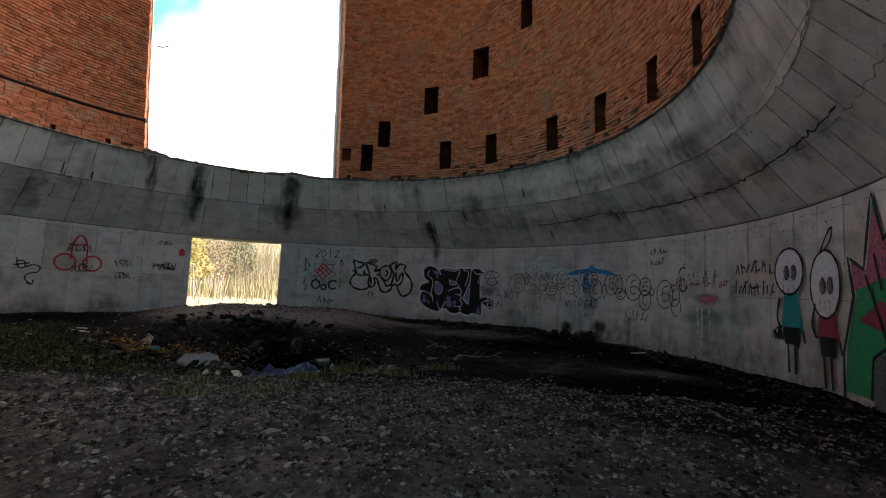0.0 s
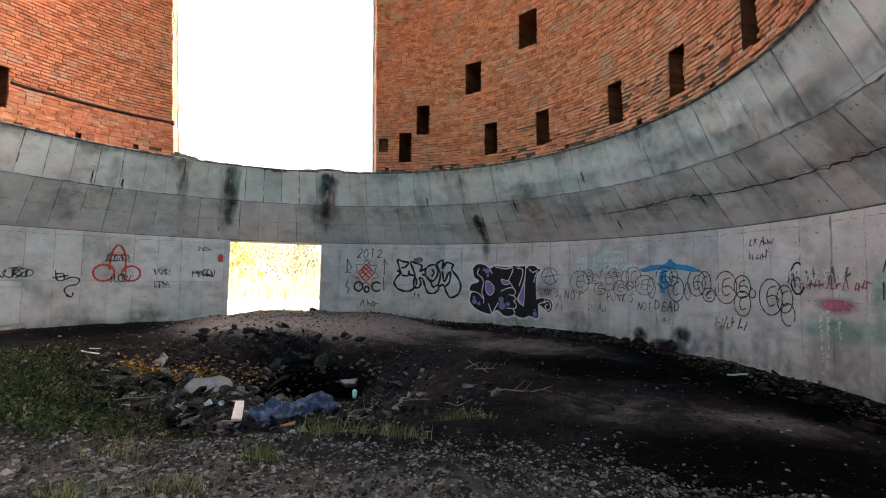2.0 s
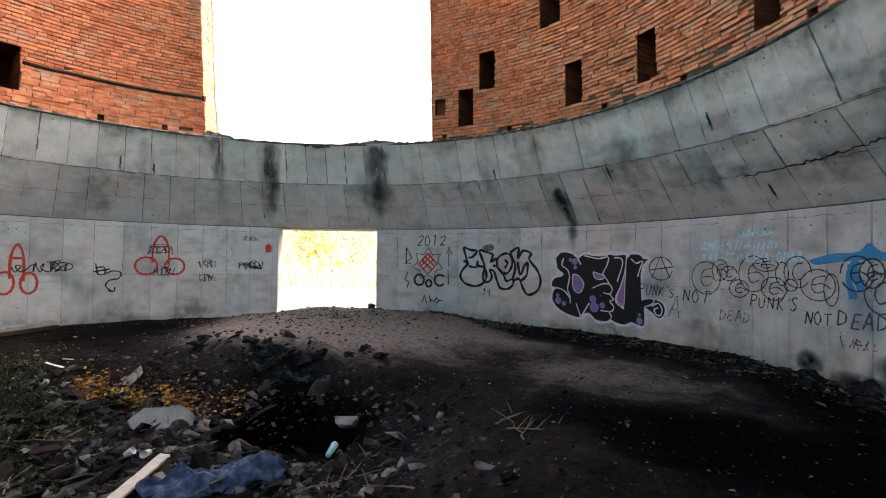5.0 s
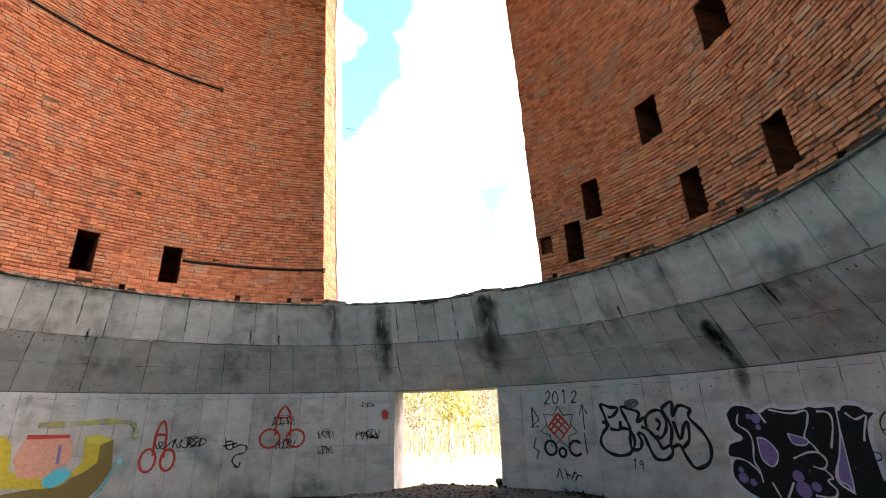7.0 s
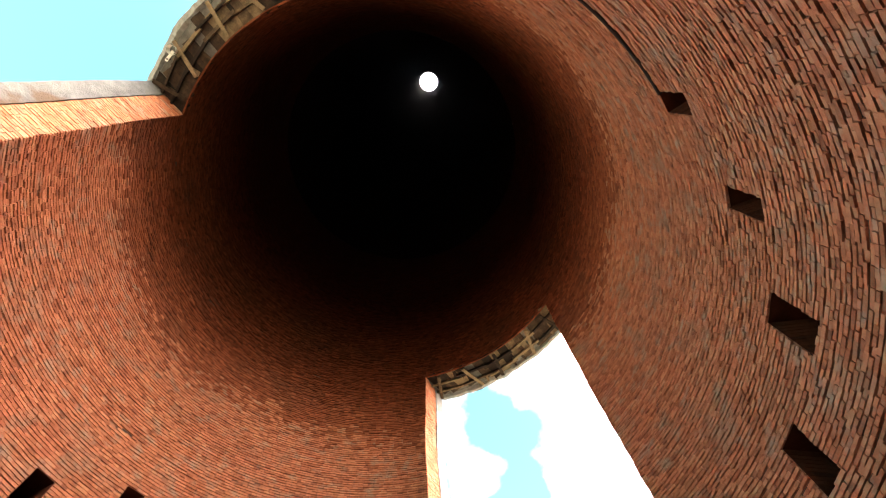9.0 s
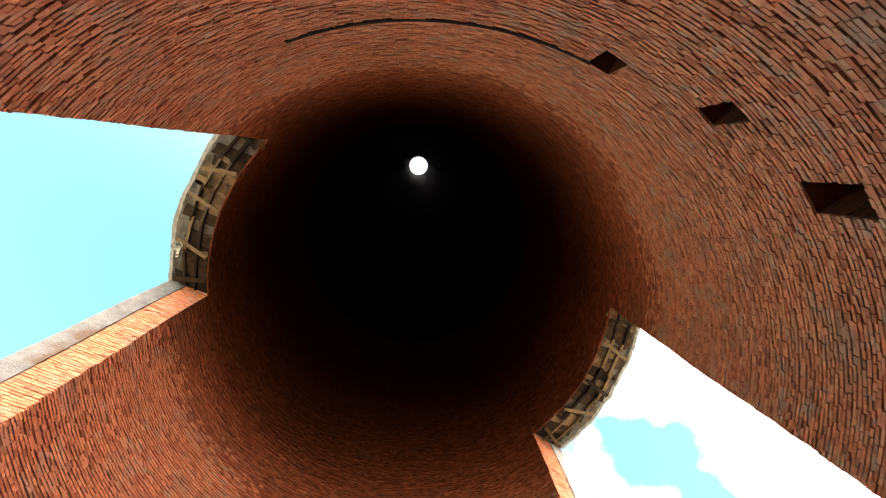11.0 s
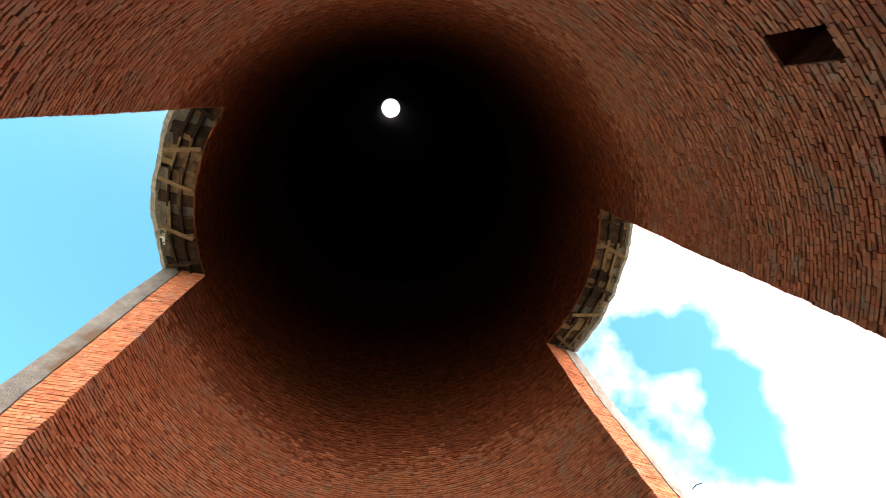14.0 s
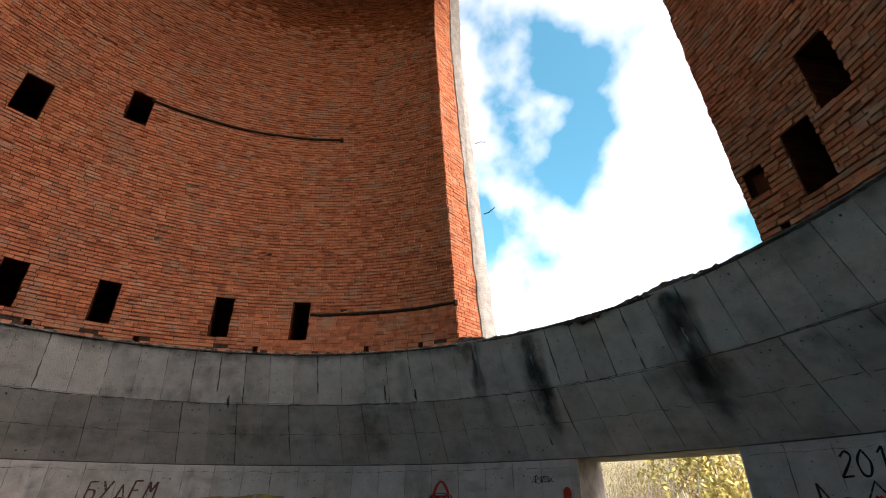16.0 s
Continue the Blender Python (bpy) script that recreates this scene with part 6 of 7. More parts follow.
def patch(parent, name, az, z, outline, mat, label="", curved=True, depth=0.0):
    pts = curve_through(list(outline) + [outline[0]])[:-1] if curved else list(outline)
    layer[0] += 1
    bm = bmesh.new()
    face = bm.faces.new([bm.verts.new((u, v, 0)) for u, v in pts])
    bmesh.ops.triangulate(bm, faces=[face])
    bent(bm, az, z, 0.011 + depth + 0.00012 * (layer[0] % 40))
    return part(name, bm, mat, parent, label)


# capitals as pen strokes in a box one high
PEN = {
    "P": [[(0.05, 0), (0.08, 1)], [(0.08, 1), (0.5, 0.92), (0.5, 0.6), (0.1, 0.48)]],
    "U": [[(0.05, 1), (0.05, 0.25), (0.28, 0.0), (0.5, 0.25), (0.52, 1)]],
    "N": [[(0.05, 0), (0.08, 1)], [(0.08, 1), (0.5, 0.02)], [(0.5, 0.02), (0.54, 1)]],
    "K": [[(0.05, 0), (0.08, 1)], [(0.5, 1), (0.1, 0.48)], [(0.1, 0.48), (0.55, 0)]],
    "'": [[(0.15, 1.05), (0.1, 0.8)]],
}
PEN.update({
    "S": [[(0.5, 0.88), (0.25, 1.0), (0.08, 0.78), (0.3, 0.52), (0.5, 0.28), (0.28, 0.0), (0.05, 0.14)]],
    "O": [[(0.3, 1.0), (0.06, 0.6), (0.14, 0.1), (0.4, 0.05), (0.54, 0.5), (0.3, 1.0)]],
    "T": [[(0.0, 0.97), (0.58, 1.0)], [(0.28, 0.98), (0.26, 0)]],
    "D": [[(0.05, 0), (0.08, 1)], [(0.08, 1), (0.5, 0.75), (0.48, 0.25), (0.05, 0)]],
    "E": [[(0.05, 0), (0.08, 1)], [(0.08, 1), (0.5, 1)], [(0.07, 0.5), (0.42, 0.52)], [(0.05, 0), (0.5, 0.02)]],
    "A": [[(0.0, 0), (0.28, 1)], [(0.28, 1), (0.56, 0)], [(0.12, 0.36), (0.46, 0.38)]],
})
PEN.update({
    "0": PEN["O"], "К": PEN["K"], "А": PEN["A"], "Р": PEN["P"], "О": PEN["O"], "Е": PEN["E"],
    "1": [[(0.1, 0.78), (0.32, 1.0)], [(0.32, 1.0), (0.28, 0)]],
    "2": [[(0.08, 0.8), (0.3, 1.0), (0.5, 0.72), (0.1, 0.02)], [(0.1, 0.02), (0.56, 0.05)]],
    "9": [[(0.5, 0.72), (0.3, 0.98), (0.1, 0.75), (0.3, 0.5), (0.5, 0.72), (0.44, 0)]],
    "-": [[(0.1, 0.5), (0.45, 0.52)]],
})
PEN.update({
    "Б": [[(0.5, 1), (0.08, 0.98)], [(0.08, 0.98), (0.05, 0)], [(0.05, 0), (0.46, 0.1), (0.44, 0.5), (0.07, 0.55)]],
    "У": [[(0.05, 1), (0.28, 0.45)], [(0.55, 1), (0.1, 0)]],
    "Д": [[(0.1, 0.15), (0.28, 1)], [(0.28, 1), (0.5, 0.15)], [(0.0, -0.1), (0.02, 0.14)], [(0.0, 0.14), (0.6, 0.16)], [(0.6, 0.16), (0.6, -0.1)]],
    "М": [[(0.02, 0), (0.1, 1)], [(0.1, 1), (0.3, 0.4)], [(0.3, 0.4), (0.52, 1)], [(0.52, 1), (0.58, 0)]],
})
PEN.update({
    "З": [[(0.08, 0.85), (0.35, 1.0), (0.45, 0.75), (0.2, 0.55), (0.5, 0.3), (0.3, 0.0), (0.05, 0.12)]],
    "С": [[(0.5, 0.85), (0.28, 1.0), (0.06, 0.6), (0.15, 0.1), (0.5, 0.12)]],
    "Ы": [[(0.03, 1), (0.03, 0)], [(0.03, 0.5), (0.3, 0.42), (0.28, 0.06), (0.03, 0)], [(0.52, 1), (0.5, 0)]],
    "Л": [[(0.0, 0), (0.15, 0.2), (0.28, 1)], [(0.28, 1), (0.55, 0)]],
})


def handwriting(parent, text, az, z, size, mat, wide=0.016, seed=1, slant=0.12):
    """A word in uneven capitals, drawn with a pen of one width."""
    r = random.Random(seed)
    u, lines = 0.0, []
    for ch in text:
        tall, drop, lean = size * r.uniform(0.85, 1.12), size * r.uniform(-0.08, 0.08), slant + r.uniform(-0.1, 0.1)
        for line in PEN.get(ch, ()):
            lines.append([(u + x * size * 0.95 + y * tall * lean, drop + y * tall) for x, y in line])
        u += size * {"'": 0.3, " ": 0.5}.get(ch, 0.74) * r.uniform(0.92, 1.1)
    return strokes(parent, "word", az, z, lines, wide, mat)


def graffito(label, name="graffiti"):
    ob = new(name)
    return tagged(ob, label, "graffiti", "graffiti on the ring wall", "structure")


def writing_bars(parent, az, z, rows, height, mat, seed):
    """Rows of short upright bars for writing that is not lettered."""
    r = random.Random(seed)
    for k, length in enumerate(rows):
        u, lines, crosses = 0.0, [], []
        v = -k * height * 1.5
        while u < length:
            h, lean = height * r.uniform(0.55, 1.0), r.uniform(-0.25, 0.45) * height
            low = v + r.uniform(-0.1, 0.12) * height
            lines.append([(u, low), (u + lean, low + h)])
            if r.random() < 0.6:
                f = r.uniform(0.1, 0.9)
                crosses.append([(u + lean * f, low + h * f), (u + lean * f + height * r.uniform(0.25, 0.5), low + h * f + r.uniform(-0.2, 0.2) * height)])
            u += height * r.uniform(0.3, 0.65)
        strokes(parent, "bars", az, z, lines + crosses, height * 0.13, mat, curved=False)


def scribble(az, z, w, h, mat, seed, label, wide=0.014, loops=6):
    r = random.Random(seed)
    ob = graffito(label)
    pts = []
    for i in range(loops * 3):
        f = i / (loops * 3 - 1)
        pts.append((w * f + r.uniform(-0.12, 0.12) * w, h * (0.5 + 0.5 * math.sin(i * 2.1 + seed)) * r.uniform(0.6, 1.0)))
    strokes(ob, "line", az, z, [pts], wide, mat)
    strokes(ob, "line", az, z, [[(r.uniform(0, w), r.uniform(0, h)) for _ in range(5)], ring(w * r.random(), h * 0.5, w * 0.2, h * 0.35)], wide, mat)
    return ob


def fat_letters():
    """Black block letters with a white rim and purple spots."""
    ob = graffito("black block-letter graffiti with white rim and purple spots")
    az, z = 75.3, 0.51
    body = [(0.13, 1.47), (0.26, 1.58), (0.47, 1.56), (0.62, 1.47), (0.78, 1.54), (0.97, 1.51), (1.21, 1.51), (1.32, 1.54), (1.41, 1.52), (1.62, 1.53), (1.68, 1.48), (1.75, 1.54), (1.91, 1.53), (1.99, 1.46), (2.07, 1.45), (1.99, 1.36)]
    body += [(1.94, 1.21), (1.94, 0.93), (1.96, 0.68), (2.0, 0.57), (2.0, 0.27), (1.87, 0.26), (1.75, 0.29), (1.61, 0.23), (1.48, 0.24), (1.33, 0.29), (1.22, 0.25), (1.03, 0.26), (0.87, 0.38), (0.75, 0.34), (0.7, 0.28), (0.5, 0.29)]
    body += [(0.25, 0.38), (0.1, 0.51), (0.05, 0.63), (0.09, 0.79), (0.17, 0.85), (0.04, 0.88), (0.09, 1.03), (0.27, 1.09), (0.29, 1.16), (0.17, 1.25)]
    tail = [(1.89, 0.61), (1.96, 0.70), (2.11, 0.74), (2.28, 0.72), (2.37, 0.66), (2.40, 0.56), (2.36, 0.46), (2.28, 0.42), (2.18, 0.49), (2.05, 0.57)]
    strokes(ob, "rim", az, z, [body + body[:1]], 0.105, WHITE_P, "pale lilac rim of the letters")
    strokes(ob, "rim", az, z, [tail + tail[:1]], 0.06, WHITE_P, "pale lilac rim of the tail")
    letters = patch(ob, "letters", az, z, body, BLACK_P, "solid black letters", depth=0.006)
    patch(ob, "tail", az, z, tail, BLACK_P, "solid black tail", depth=0.006)
    seams = [[(0.31, 1.47), (0.27, 1.32), (0.4, 1.22), (0.44, 1.07), (0.4, 0.83), (0.45, 0.69), (0.46, 0.54)], [(0.09, 0.85), (0.27, 0.82), (0.39, 0.73), (0.44, 0.66)], [(0.62, 1.47), (0.69, 1.34)], [(0.77, 1.52), (1.06, 1.46), (1.28, 1.49), (1.25, 1.33), (1.17, 1.16), (1.25, 1.06), (1.31, 0.96)],
             [(0.95, 0.88), (1.17, 0.97), (1.31, 0.96), (1.37, 0.87), (1.31, 0.78), (1.18, 0.8)], [(1.31, 0.78), (1.39, 0.68), (1.32, 0.64), (1.4, 0.54), (1.34, 0.45), (1.12, 0.45)], [(1.3, 0.44), (1.35, 0.35), (1.31, 0.27)]]
    seams += [[(0.59, 0.55), (0.7, 0.28)], [(0.7, 0.28), (0.88, 0.58)], [(1.41, 1.48), (1.55, 1.46), (1.57, 1.33), (1.47, 1.03)], [(1.75, 1.46), (1.85, 1.38), (1.98, 1.42), (1.92, 1.26), (1.88, 1.13)], [(1.66, 1.51), (1.6, 1.07), (1.43, 0.69), (1.61, 0.52)], [(2.02, 0.59), (2.17, 0.66), (2.2, 0.73)], [(2.16, 0.62), (2.28, 0.68), (2.35, 0.58), (2.32, 0.47), (2.23, 0.49), (2.21, 0.57), (2.28, 0.6)]]
    strokes(ob, "seams", az, z, seams, 0.024, WHITE_P, "thin pale lines between the letters", depth=0.013)
    for u, v, a in ((0.46, 1.43, 0.04), (0.56, 1.40, 0.07), (0.57, 1.28, 0.04), (0.18, 0.69, 0.04), (0.19, 0.58, 0.07), (0.32, 0.53, 0.05), (0.96, 0.66, 0.075), (0.99, 0.50, 0.10), (1.16, 0.55, 0.06), (1.92, 0.44, 0.03), (1.92, 0.33, 0.065)):
        patch(letters, "spot", az, z, ring(u, v, a, a, n=10)[:-1], PURPLE_P, "purple spot", depth=0.013)
    for inside in ([(0.52, 1.14), (0.65, 1.11), (0.76, 0.96), (0.73, 0.83), (0.63, 0.76), (0.52, 0.88)], [(1.64, 1.25), (1.61, 0.58), (1.55, 0.61), (1.46, 0.70), (1.56, 0.99)], [(0.96, 1.2), (1.2, 1.13), (1.16, 1.06), (1.01, 1.07)]):
        patch(letters, "counter", az, z, inside, PURPLE_P, "purple inside of a letter", depth=0.013)
        strokes(ob, "counter_rim", az, z, [inside + inside[:1]], 0.018, WHITE_P, depth=0.017)
    cloud(ob, "overspray", 58.2, 1.45, 0.42, 0.34, haze("purple_haze", (0.36, 0.32, 0.46)), "faint purple overspray")


fat_letters()


def outline_letters():
    ob = graffito("hollow black outline letters sprayed on concrete")
    az, z = 92.1, 1.08
    lines = [[(0.18, 0.69), (0.15, 0.89), (0.09, 1.12), (0.25, 1.07), (0.42, 1.04), (0.31, 0.91), (0.21, 0.89)], [(0.08, 0.81), (0.21, 0.76), (0.08, 0.62), (0.01, 0.45), (0.13, 0.29), (0.36, 0.23), (0.56, 0.29), (0.66, 0.47), (0.6, 0.66), (0.42, 0.7)], [(0.22, 0.69), (0.4, 0.67), (0.44, 0.82)],
             [(0.61, 0.7), (0.55, 0.86), (0.48, 1.06), (0.66, 1.02), (0.81, 0.95), (0.75, 0.8), (0.9, 0.88)], [(0.61, 0.7), (0.58, 0.49), (0.59, 0.35), (0.73, 0.35), (0.79, 0.47), (0.74, 0.6), (0.84, 0.58), (0.91, 0.39), (1.0, 0.21), (1.19, 0.2), (1.31, 0.31), (1.29, 0.42), (1.15, 0.37), (1.08, 0.5), (0.94, 0.66), (0.82, 0.72)]]
    lines += [[(0.92, 0.7), (0.92, 0.86), (1.05, 0.97), (1.2, 0.98), (1.28, 0.86), (1.26, 0.67), (1.15, 0.54), (1.06, 0.57)], [(1.1, 0.85), (1.17, 0.77), (1.1, 0.66)], [(1.41, 0.81), (1.48, 0.52), (1.58, 0.73), (1.65, 0.78), (1.63, 0.52), (1.5, 0.39)],
              [(1.23, 1.01), (1.43, 1.12), (1.42, 0.88), (1.54, 1.05), (1.73, 0.99), (1.69, 0.86), (1.88, 0.63), (1.96, 0.41), (1.89, 0.19), (1.67, 0.09), (1.55, 0.22), (1.45, 0.43), (1.3, 0.4), (1.36, 0.71), (1.23, 1.01)]]
    strokes(ob, "line", az, z, lines, 0.055, BLACK_P)
    handwriting(ob, "19", az - 4.2, 1.10, 0.17, BLACK_P, 0.018, 12)
    patch(ob, "blot", az, z, [(0.56, 1.16), (0.76, 1.20), (0.84, 1.12), (0.74, 1.04), (0.58, 1.06)], GREY_P)


outline_letters()


def star():
    ob = graffito("red and black star with hatching and rings, sprayed")
    az, z = 102.6, 0.70
    pts = []
    for i in range(14):
        a, r = 2 * math.pi * i / 14 + 0.2, (0.40 if i % 2 else 0.25)
        pts.append((0.55 + r * math.cos(a), 1.10 + r * math.sin(a)))
    strokes(ob, "outline", az, z, [pts + pts[:1]], 0.025, THIN_BLACK, curved=False)
    strokes(ob, "hatching", az, z, [[(0.55, 1.36), (0.32, 1.10), (0.55, 0.86), (0.78, 1.10), (0.55, 1.36)], [(0.40, 1.20), (0.66, 0.96)], [(0.48, 1.28), (0.73, 1.04)], [(0.70, 1.22), (0.42, 0.97)], [(0.62, 1.29), (0.36, 1.05)]], 0.045, RED_P, curved=False)
    strokes(ob, "rings", az, z, [ring(0.34, 0.72, 0.12, 0.13), ring(0.58, 0.64, 0.07, 0.08), ring(0.86, 0.72, 0.13, 0.13, 40, 320)], 0.05, BLACK_P)
    strokes(ob, "arrows", az, z, [[(1.08, 0.62), (1.06, 1.0)], [(1.08, 1.05), (1.08, 1.52)], [(1.0, 1.32), (1.08, 1.52), (1.16, 1.34)], [(0.0, 1.5), (0.14, 1.25), (-0.05, 1.1), (0.12, 1.12)], [(0.04, 0.9), (-0.02, 0.72), (0.08, 0.66), (0.02, 0.5)], [(0.0, 1.5), (0.0, 1.1)]], 0.026, THIN_BLACK, curved=False)
    handwriting(ob, "2012", az - 2.0, 2.24, 0.26, BLACK_P, 0.024, 11)
    writing_bars(ob, az - 3.2, 0.86, [0.42], 0.2, BLACK_P, 5)


star()


def red_doodle(az, z, w, h, seed):
    ob = graffito("red sprayed doodle of an arch and two loops")
    strokes(ob, "line", az, z, [[(w * 0.32, h * 0.3), (w * 0.34, h * 0.75), (w * 0.5, h), (w * 0.66, h * 0.75), (w * 0.68, h * 0.25)], ring(w * 0.19, h * 0.22, w * 0.24, h * 0.22), ring(w * 0.82, h * 0.21, w * 0.22, h * 0.21), [(w * 0.36, h * 0.72), (w * 0.64, h * 0.72)]], 0.045, RED_P)
    return ob


red_doodle(166.5, 1.15, 0.56, 0.95, 1)
red_doodle(149.3, 1.50, 0.87, 0.86, 2)
patch(graffito("solid red paint blot"), "blot", 129.0, 2.04, [(0, 0), (0.12, 0.0), (0.13, 0.14), (0.07, 0.2), (0.0, 0.15)], RED_P)
scribble(164.6, 1.56, 0.80, 0.22, BLACK_P, 3, "small black scribbled tag", 0.02, 8)
tag = graffito("small black tag with a long looped tail")
strokes(tag, "line", 155.4, 1.12, [[(0.06, 0.62), (0.10, 0.40), (0.22, 0.40), (0.20, 0.54), (0.06, 0.52)], [(0.24, 0.40), (0.36, 0.46), (0.50, 0.42), (0.46, 0.30), (0.30, 0.26), (0.24, 0.16), (0.30, 0.06), (0.38, 0.02)], [(0.28, 0.05), (0.38, 0.02), (0.40, 0.12)], [(0.02, 0.44), (0.30, 0.50)]], 0.028, BLACK_P)
scribble(148.0, 1.95, 0.5, 0.22, THIN_BLACK, 5, "thin black scribbled tag")
scribble(147.0, 1.45, 0.4, 0.25, THIN_BLACK, 6, "thin black scribbled tag")
scribble(140.3, 1.65, 0.40, 0.24, THIN_BLACK, 7, "faint black scribbled tag", 0.012)
scribble(139.8, 1.32, 0.3, 0.2, THIN_BLACK, 8, "faint black scribbled tag", 0.012)
scribble(133.4, 1.62, 0.55, 0.24, BLACK_P, 9, "black scribbled tag beside the doorway", 0.018)
scribble(133.2, 2.3, 0.4, 0.12, THIN_BLACK, 10, "faint writing above a tag", 0.01)
cloud(graffito("pale turquoise paint haze"), "haze", 158.6, 1.42, 0.32, 0.28, haze("turquoise_haze", (0.25, 0.46, 0.48)))
cloud(graffito("pale pink paint haze"), "haze", 156.0, 1.15, 0.3, 0.28, haze("pink_haze", (0.45, 0.36, 0.33)))


def bright_mural():
    """Big rounded letters in yellow, salmon and blue."""
    ob = graffito("large yellow, salmon and blue mural letters")
    az, z = 176.0, 0.9
    patch(ob, "shadow", az, z, [(0.51, 0.78), (0.71, 0.88), (0.77, 0.34), (0.62, 0.03), (0.35, -0.28), (0.0, -0.34), (-0.9, -0.30), (-1.3, 0.0), (-0.28, 0.12), (-0.01, 0.1), (0.36, 0.34), (0.52, 0.48)], OLIVE_P, "olive side of the letters", curved=False)
    patch(ob, "letter", az, z, [(0.24, 0.94), (0.46, 0.97), (0.71, 0.88), (0.51, 0.78), (0.52, 0.48), (0.36, 0.34), (0.17, 0.25), (-0.01, 0.1), (-0.28, 0.10), (-0.8, 0.16), (-1.2, 0.34), (-1.2, 0.6), (-0.6, 0.36), (0.01, 0.23), (0.17, 0.35), (0.29, 0.52)], YELLOW_P, "yellow letter", curved=False, depth=0.004)
    patch(ob, "letter", az, z, [(-0.62, 0.98), (-0.01, 0.97), (0.07, 0.84), (0.11, 0.53), (-0.09, 0.43), (-0.24, 0.27), (-0.62, 0.30), (-0.74, 0.62)], SALMON_P, "salmon letter", curved=False, depth=0.006)
    patch(ob, "letter", az, z, [(-1.5, 0.9), (-0.95, 1.0), (-0.78, 0.7), (-0.84, 0.25), (-1.4, 0.2), (-1.7, 0.5)], YELLOW_P, "yellow letter", depth=0.008)
    patch(ob, "top_face", az, z, [(0.27, 0.93), (0.46, 0.96), (0.69, 0.88), (0.50, 0.80), (0.30, 0.84)], paint("pale_yellow_spray", (0.70, 0.62, 0.10), 0.2), "pale yellow top", curved=False, depth=0.010)
    patch(ob, "cap", az, z, [(-0.62, 1.01), (0.01, 0.99), (0.0, 0.93), (-0.62, 0.93)], RED_P, "red edge", curved=False, depth=0.012)
    patch(ob, "flash", az, z, [(-0.26, 0.25), (-0.08, 0.4), (0.14, 0.35), (0.09, 0.21), (-0.09, 0.1), (-0.22, 0.14)], SKY_P, "light blue flash", depth=0.014)
    strokes(ob, "slot", az, z, [[(-0.11, 0.81), (-0.09, 0.49)]], 0.06, PURPLE_P, curved=False, depth=0.016)
    strokes(ob, "outline", az, z, [[(0.80, 0.36), (0.66, 0.02), (0.40, -0.32)]], 0.035, SKY_P, depth=0.016)
    strokes(ob, "overspray", az, z, [[(-0.5, 1.16), (0.06, 1.18), (0.57, 1.21), (0.97, 1.18)], [(0.97, 1.18), (1.04, 1.05), (1.07, 0.88)]], 0.10, haze("yellow_haze", (0.56, 0.52, 0.12), 0.75))
    cloud(ob, "overspray", az - 6.9, z + 0.52, 0.20, 0.42, haze("blue_haze", (0.22, 0.52, 0.58), 0.7))


bright_mural()


def chain_of_tags():
    """Rows of round bubble scrawls along the wall."""
    r = random.Random(8)
    for row in (((51.3, 1.67, 0.24, 0.26), (49.5, 1.80, 0.13, 0.16), (48.4, 1.75, 0.13, 0.11), (47.2, 1.53, 0.15, 0.13)),
                ((45.5, 1.76, 0.22, 0.26), (44.1, 1.89, 0.18, 0.09), (43.2, 1.56, 0.18, 0.16), (42.3, 1.77, 0.09, 0.16)),
                ((40.7, 1.80, 0.18, 0.21), (38.7, 1.64, 0.22, 0.20), (37.4, 1.59, 0.09, 0.20), (41.4, 1.62, 0.09, 0.08)),
                ((35.1, 1.80, 0.19, 0.21), (33.8, 1.81, 0.14, 0.17), (33.1, 1.58, 0.18, 0.23), (31.1, 1.55, 0.06, 0.16)),
                ((29.6, 1.71, 0.19, 0.24), (28.3, 1.70, 0.14, 0.21), (27.6, 1.50, 0.13, 0.12)),
                ((24.9, 1.64, 0.22, 0.27), (22.4, 1.66, 0.16, 0.18), (22.4, 1.39, 0.16, 0.20), (20.9, 1.56, 0.06, 0.07)),
                ((18.3, 1.52, 0.21, 0.27), (16.4, 1.50, 0.14, 0.20), (16.0, 1.28, 0.12, 0.16))):
        ob = graffito("thin black bubble scrawl sprayed on concrete")
        lines = []
        a0, z0 = row[0][:2]
        for a, zz, rx, rz in row:
            u, v, start = radians(a0 - a) * R_WALL, zz - z0, r.uniform(0, 360)
            lines.append(ring(u, v, rx, rz, start, start + r.uniform(320, 400), 16))
            if rx > 0.12:
                lines.append([(u + rx * 0.45, v + rz * 0.6), (u - rx * 0.15, v + rz * 0.45), (u - rx * 0.35, v - rz * 0.1), (u - rx * 0.1, v - rz * 0.5), (u + rx * 0.4, v - rz * 0.35)])
                if r.random() < 0.6:
                    lines.append([(u - rx * 0.3, v), (u + rx * 0.3, v + rz * 0.1), (u + rx * 0.75, v - rz * 0.2)])
        strokes(ob, "line", a0, z0, lines, 0.019 if a0 < 36 else 0.015, THIN_BLACK)


chain_of_tags()
blue = graffito("bright blue sprayed brush stroke")
patch(blue, "stroke", 39.6, 1.96, [(0.0, 0.0), (0.30, 0.08), (0.60, 0.10), (0.72, 0.20), (0.86, 0.10), (1.15, 0.06), (1.38, -0.04), (1.25, -0.06), (0.80, 0.0), (0.40, -0.02), (0.1, -0.06)], BLUE_P)
strokes(blue, "drip", 35.8, 1.50, [[(0.10, 0.46), (0.0, 0.25), (0.06, 0.0)], [(0.02, 0.42), (0.16, 0.1)]], 0.09, BLUE_P)
cloud(blue, "wash", 34.4, 1.42, 0.26, 0.48, haze("blue_wash", (0.16, 0.34, 0.50)), "thin blue wash running down")
punk = graffito("thin dark handwritten slogan on concrete")
FAINT = paint("faint_marker", (0.09, 0.085, 0.085), 0.40)
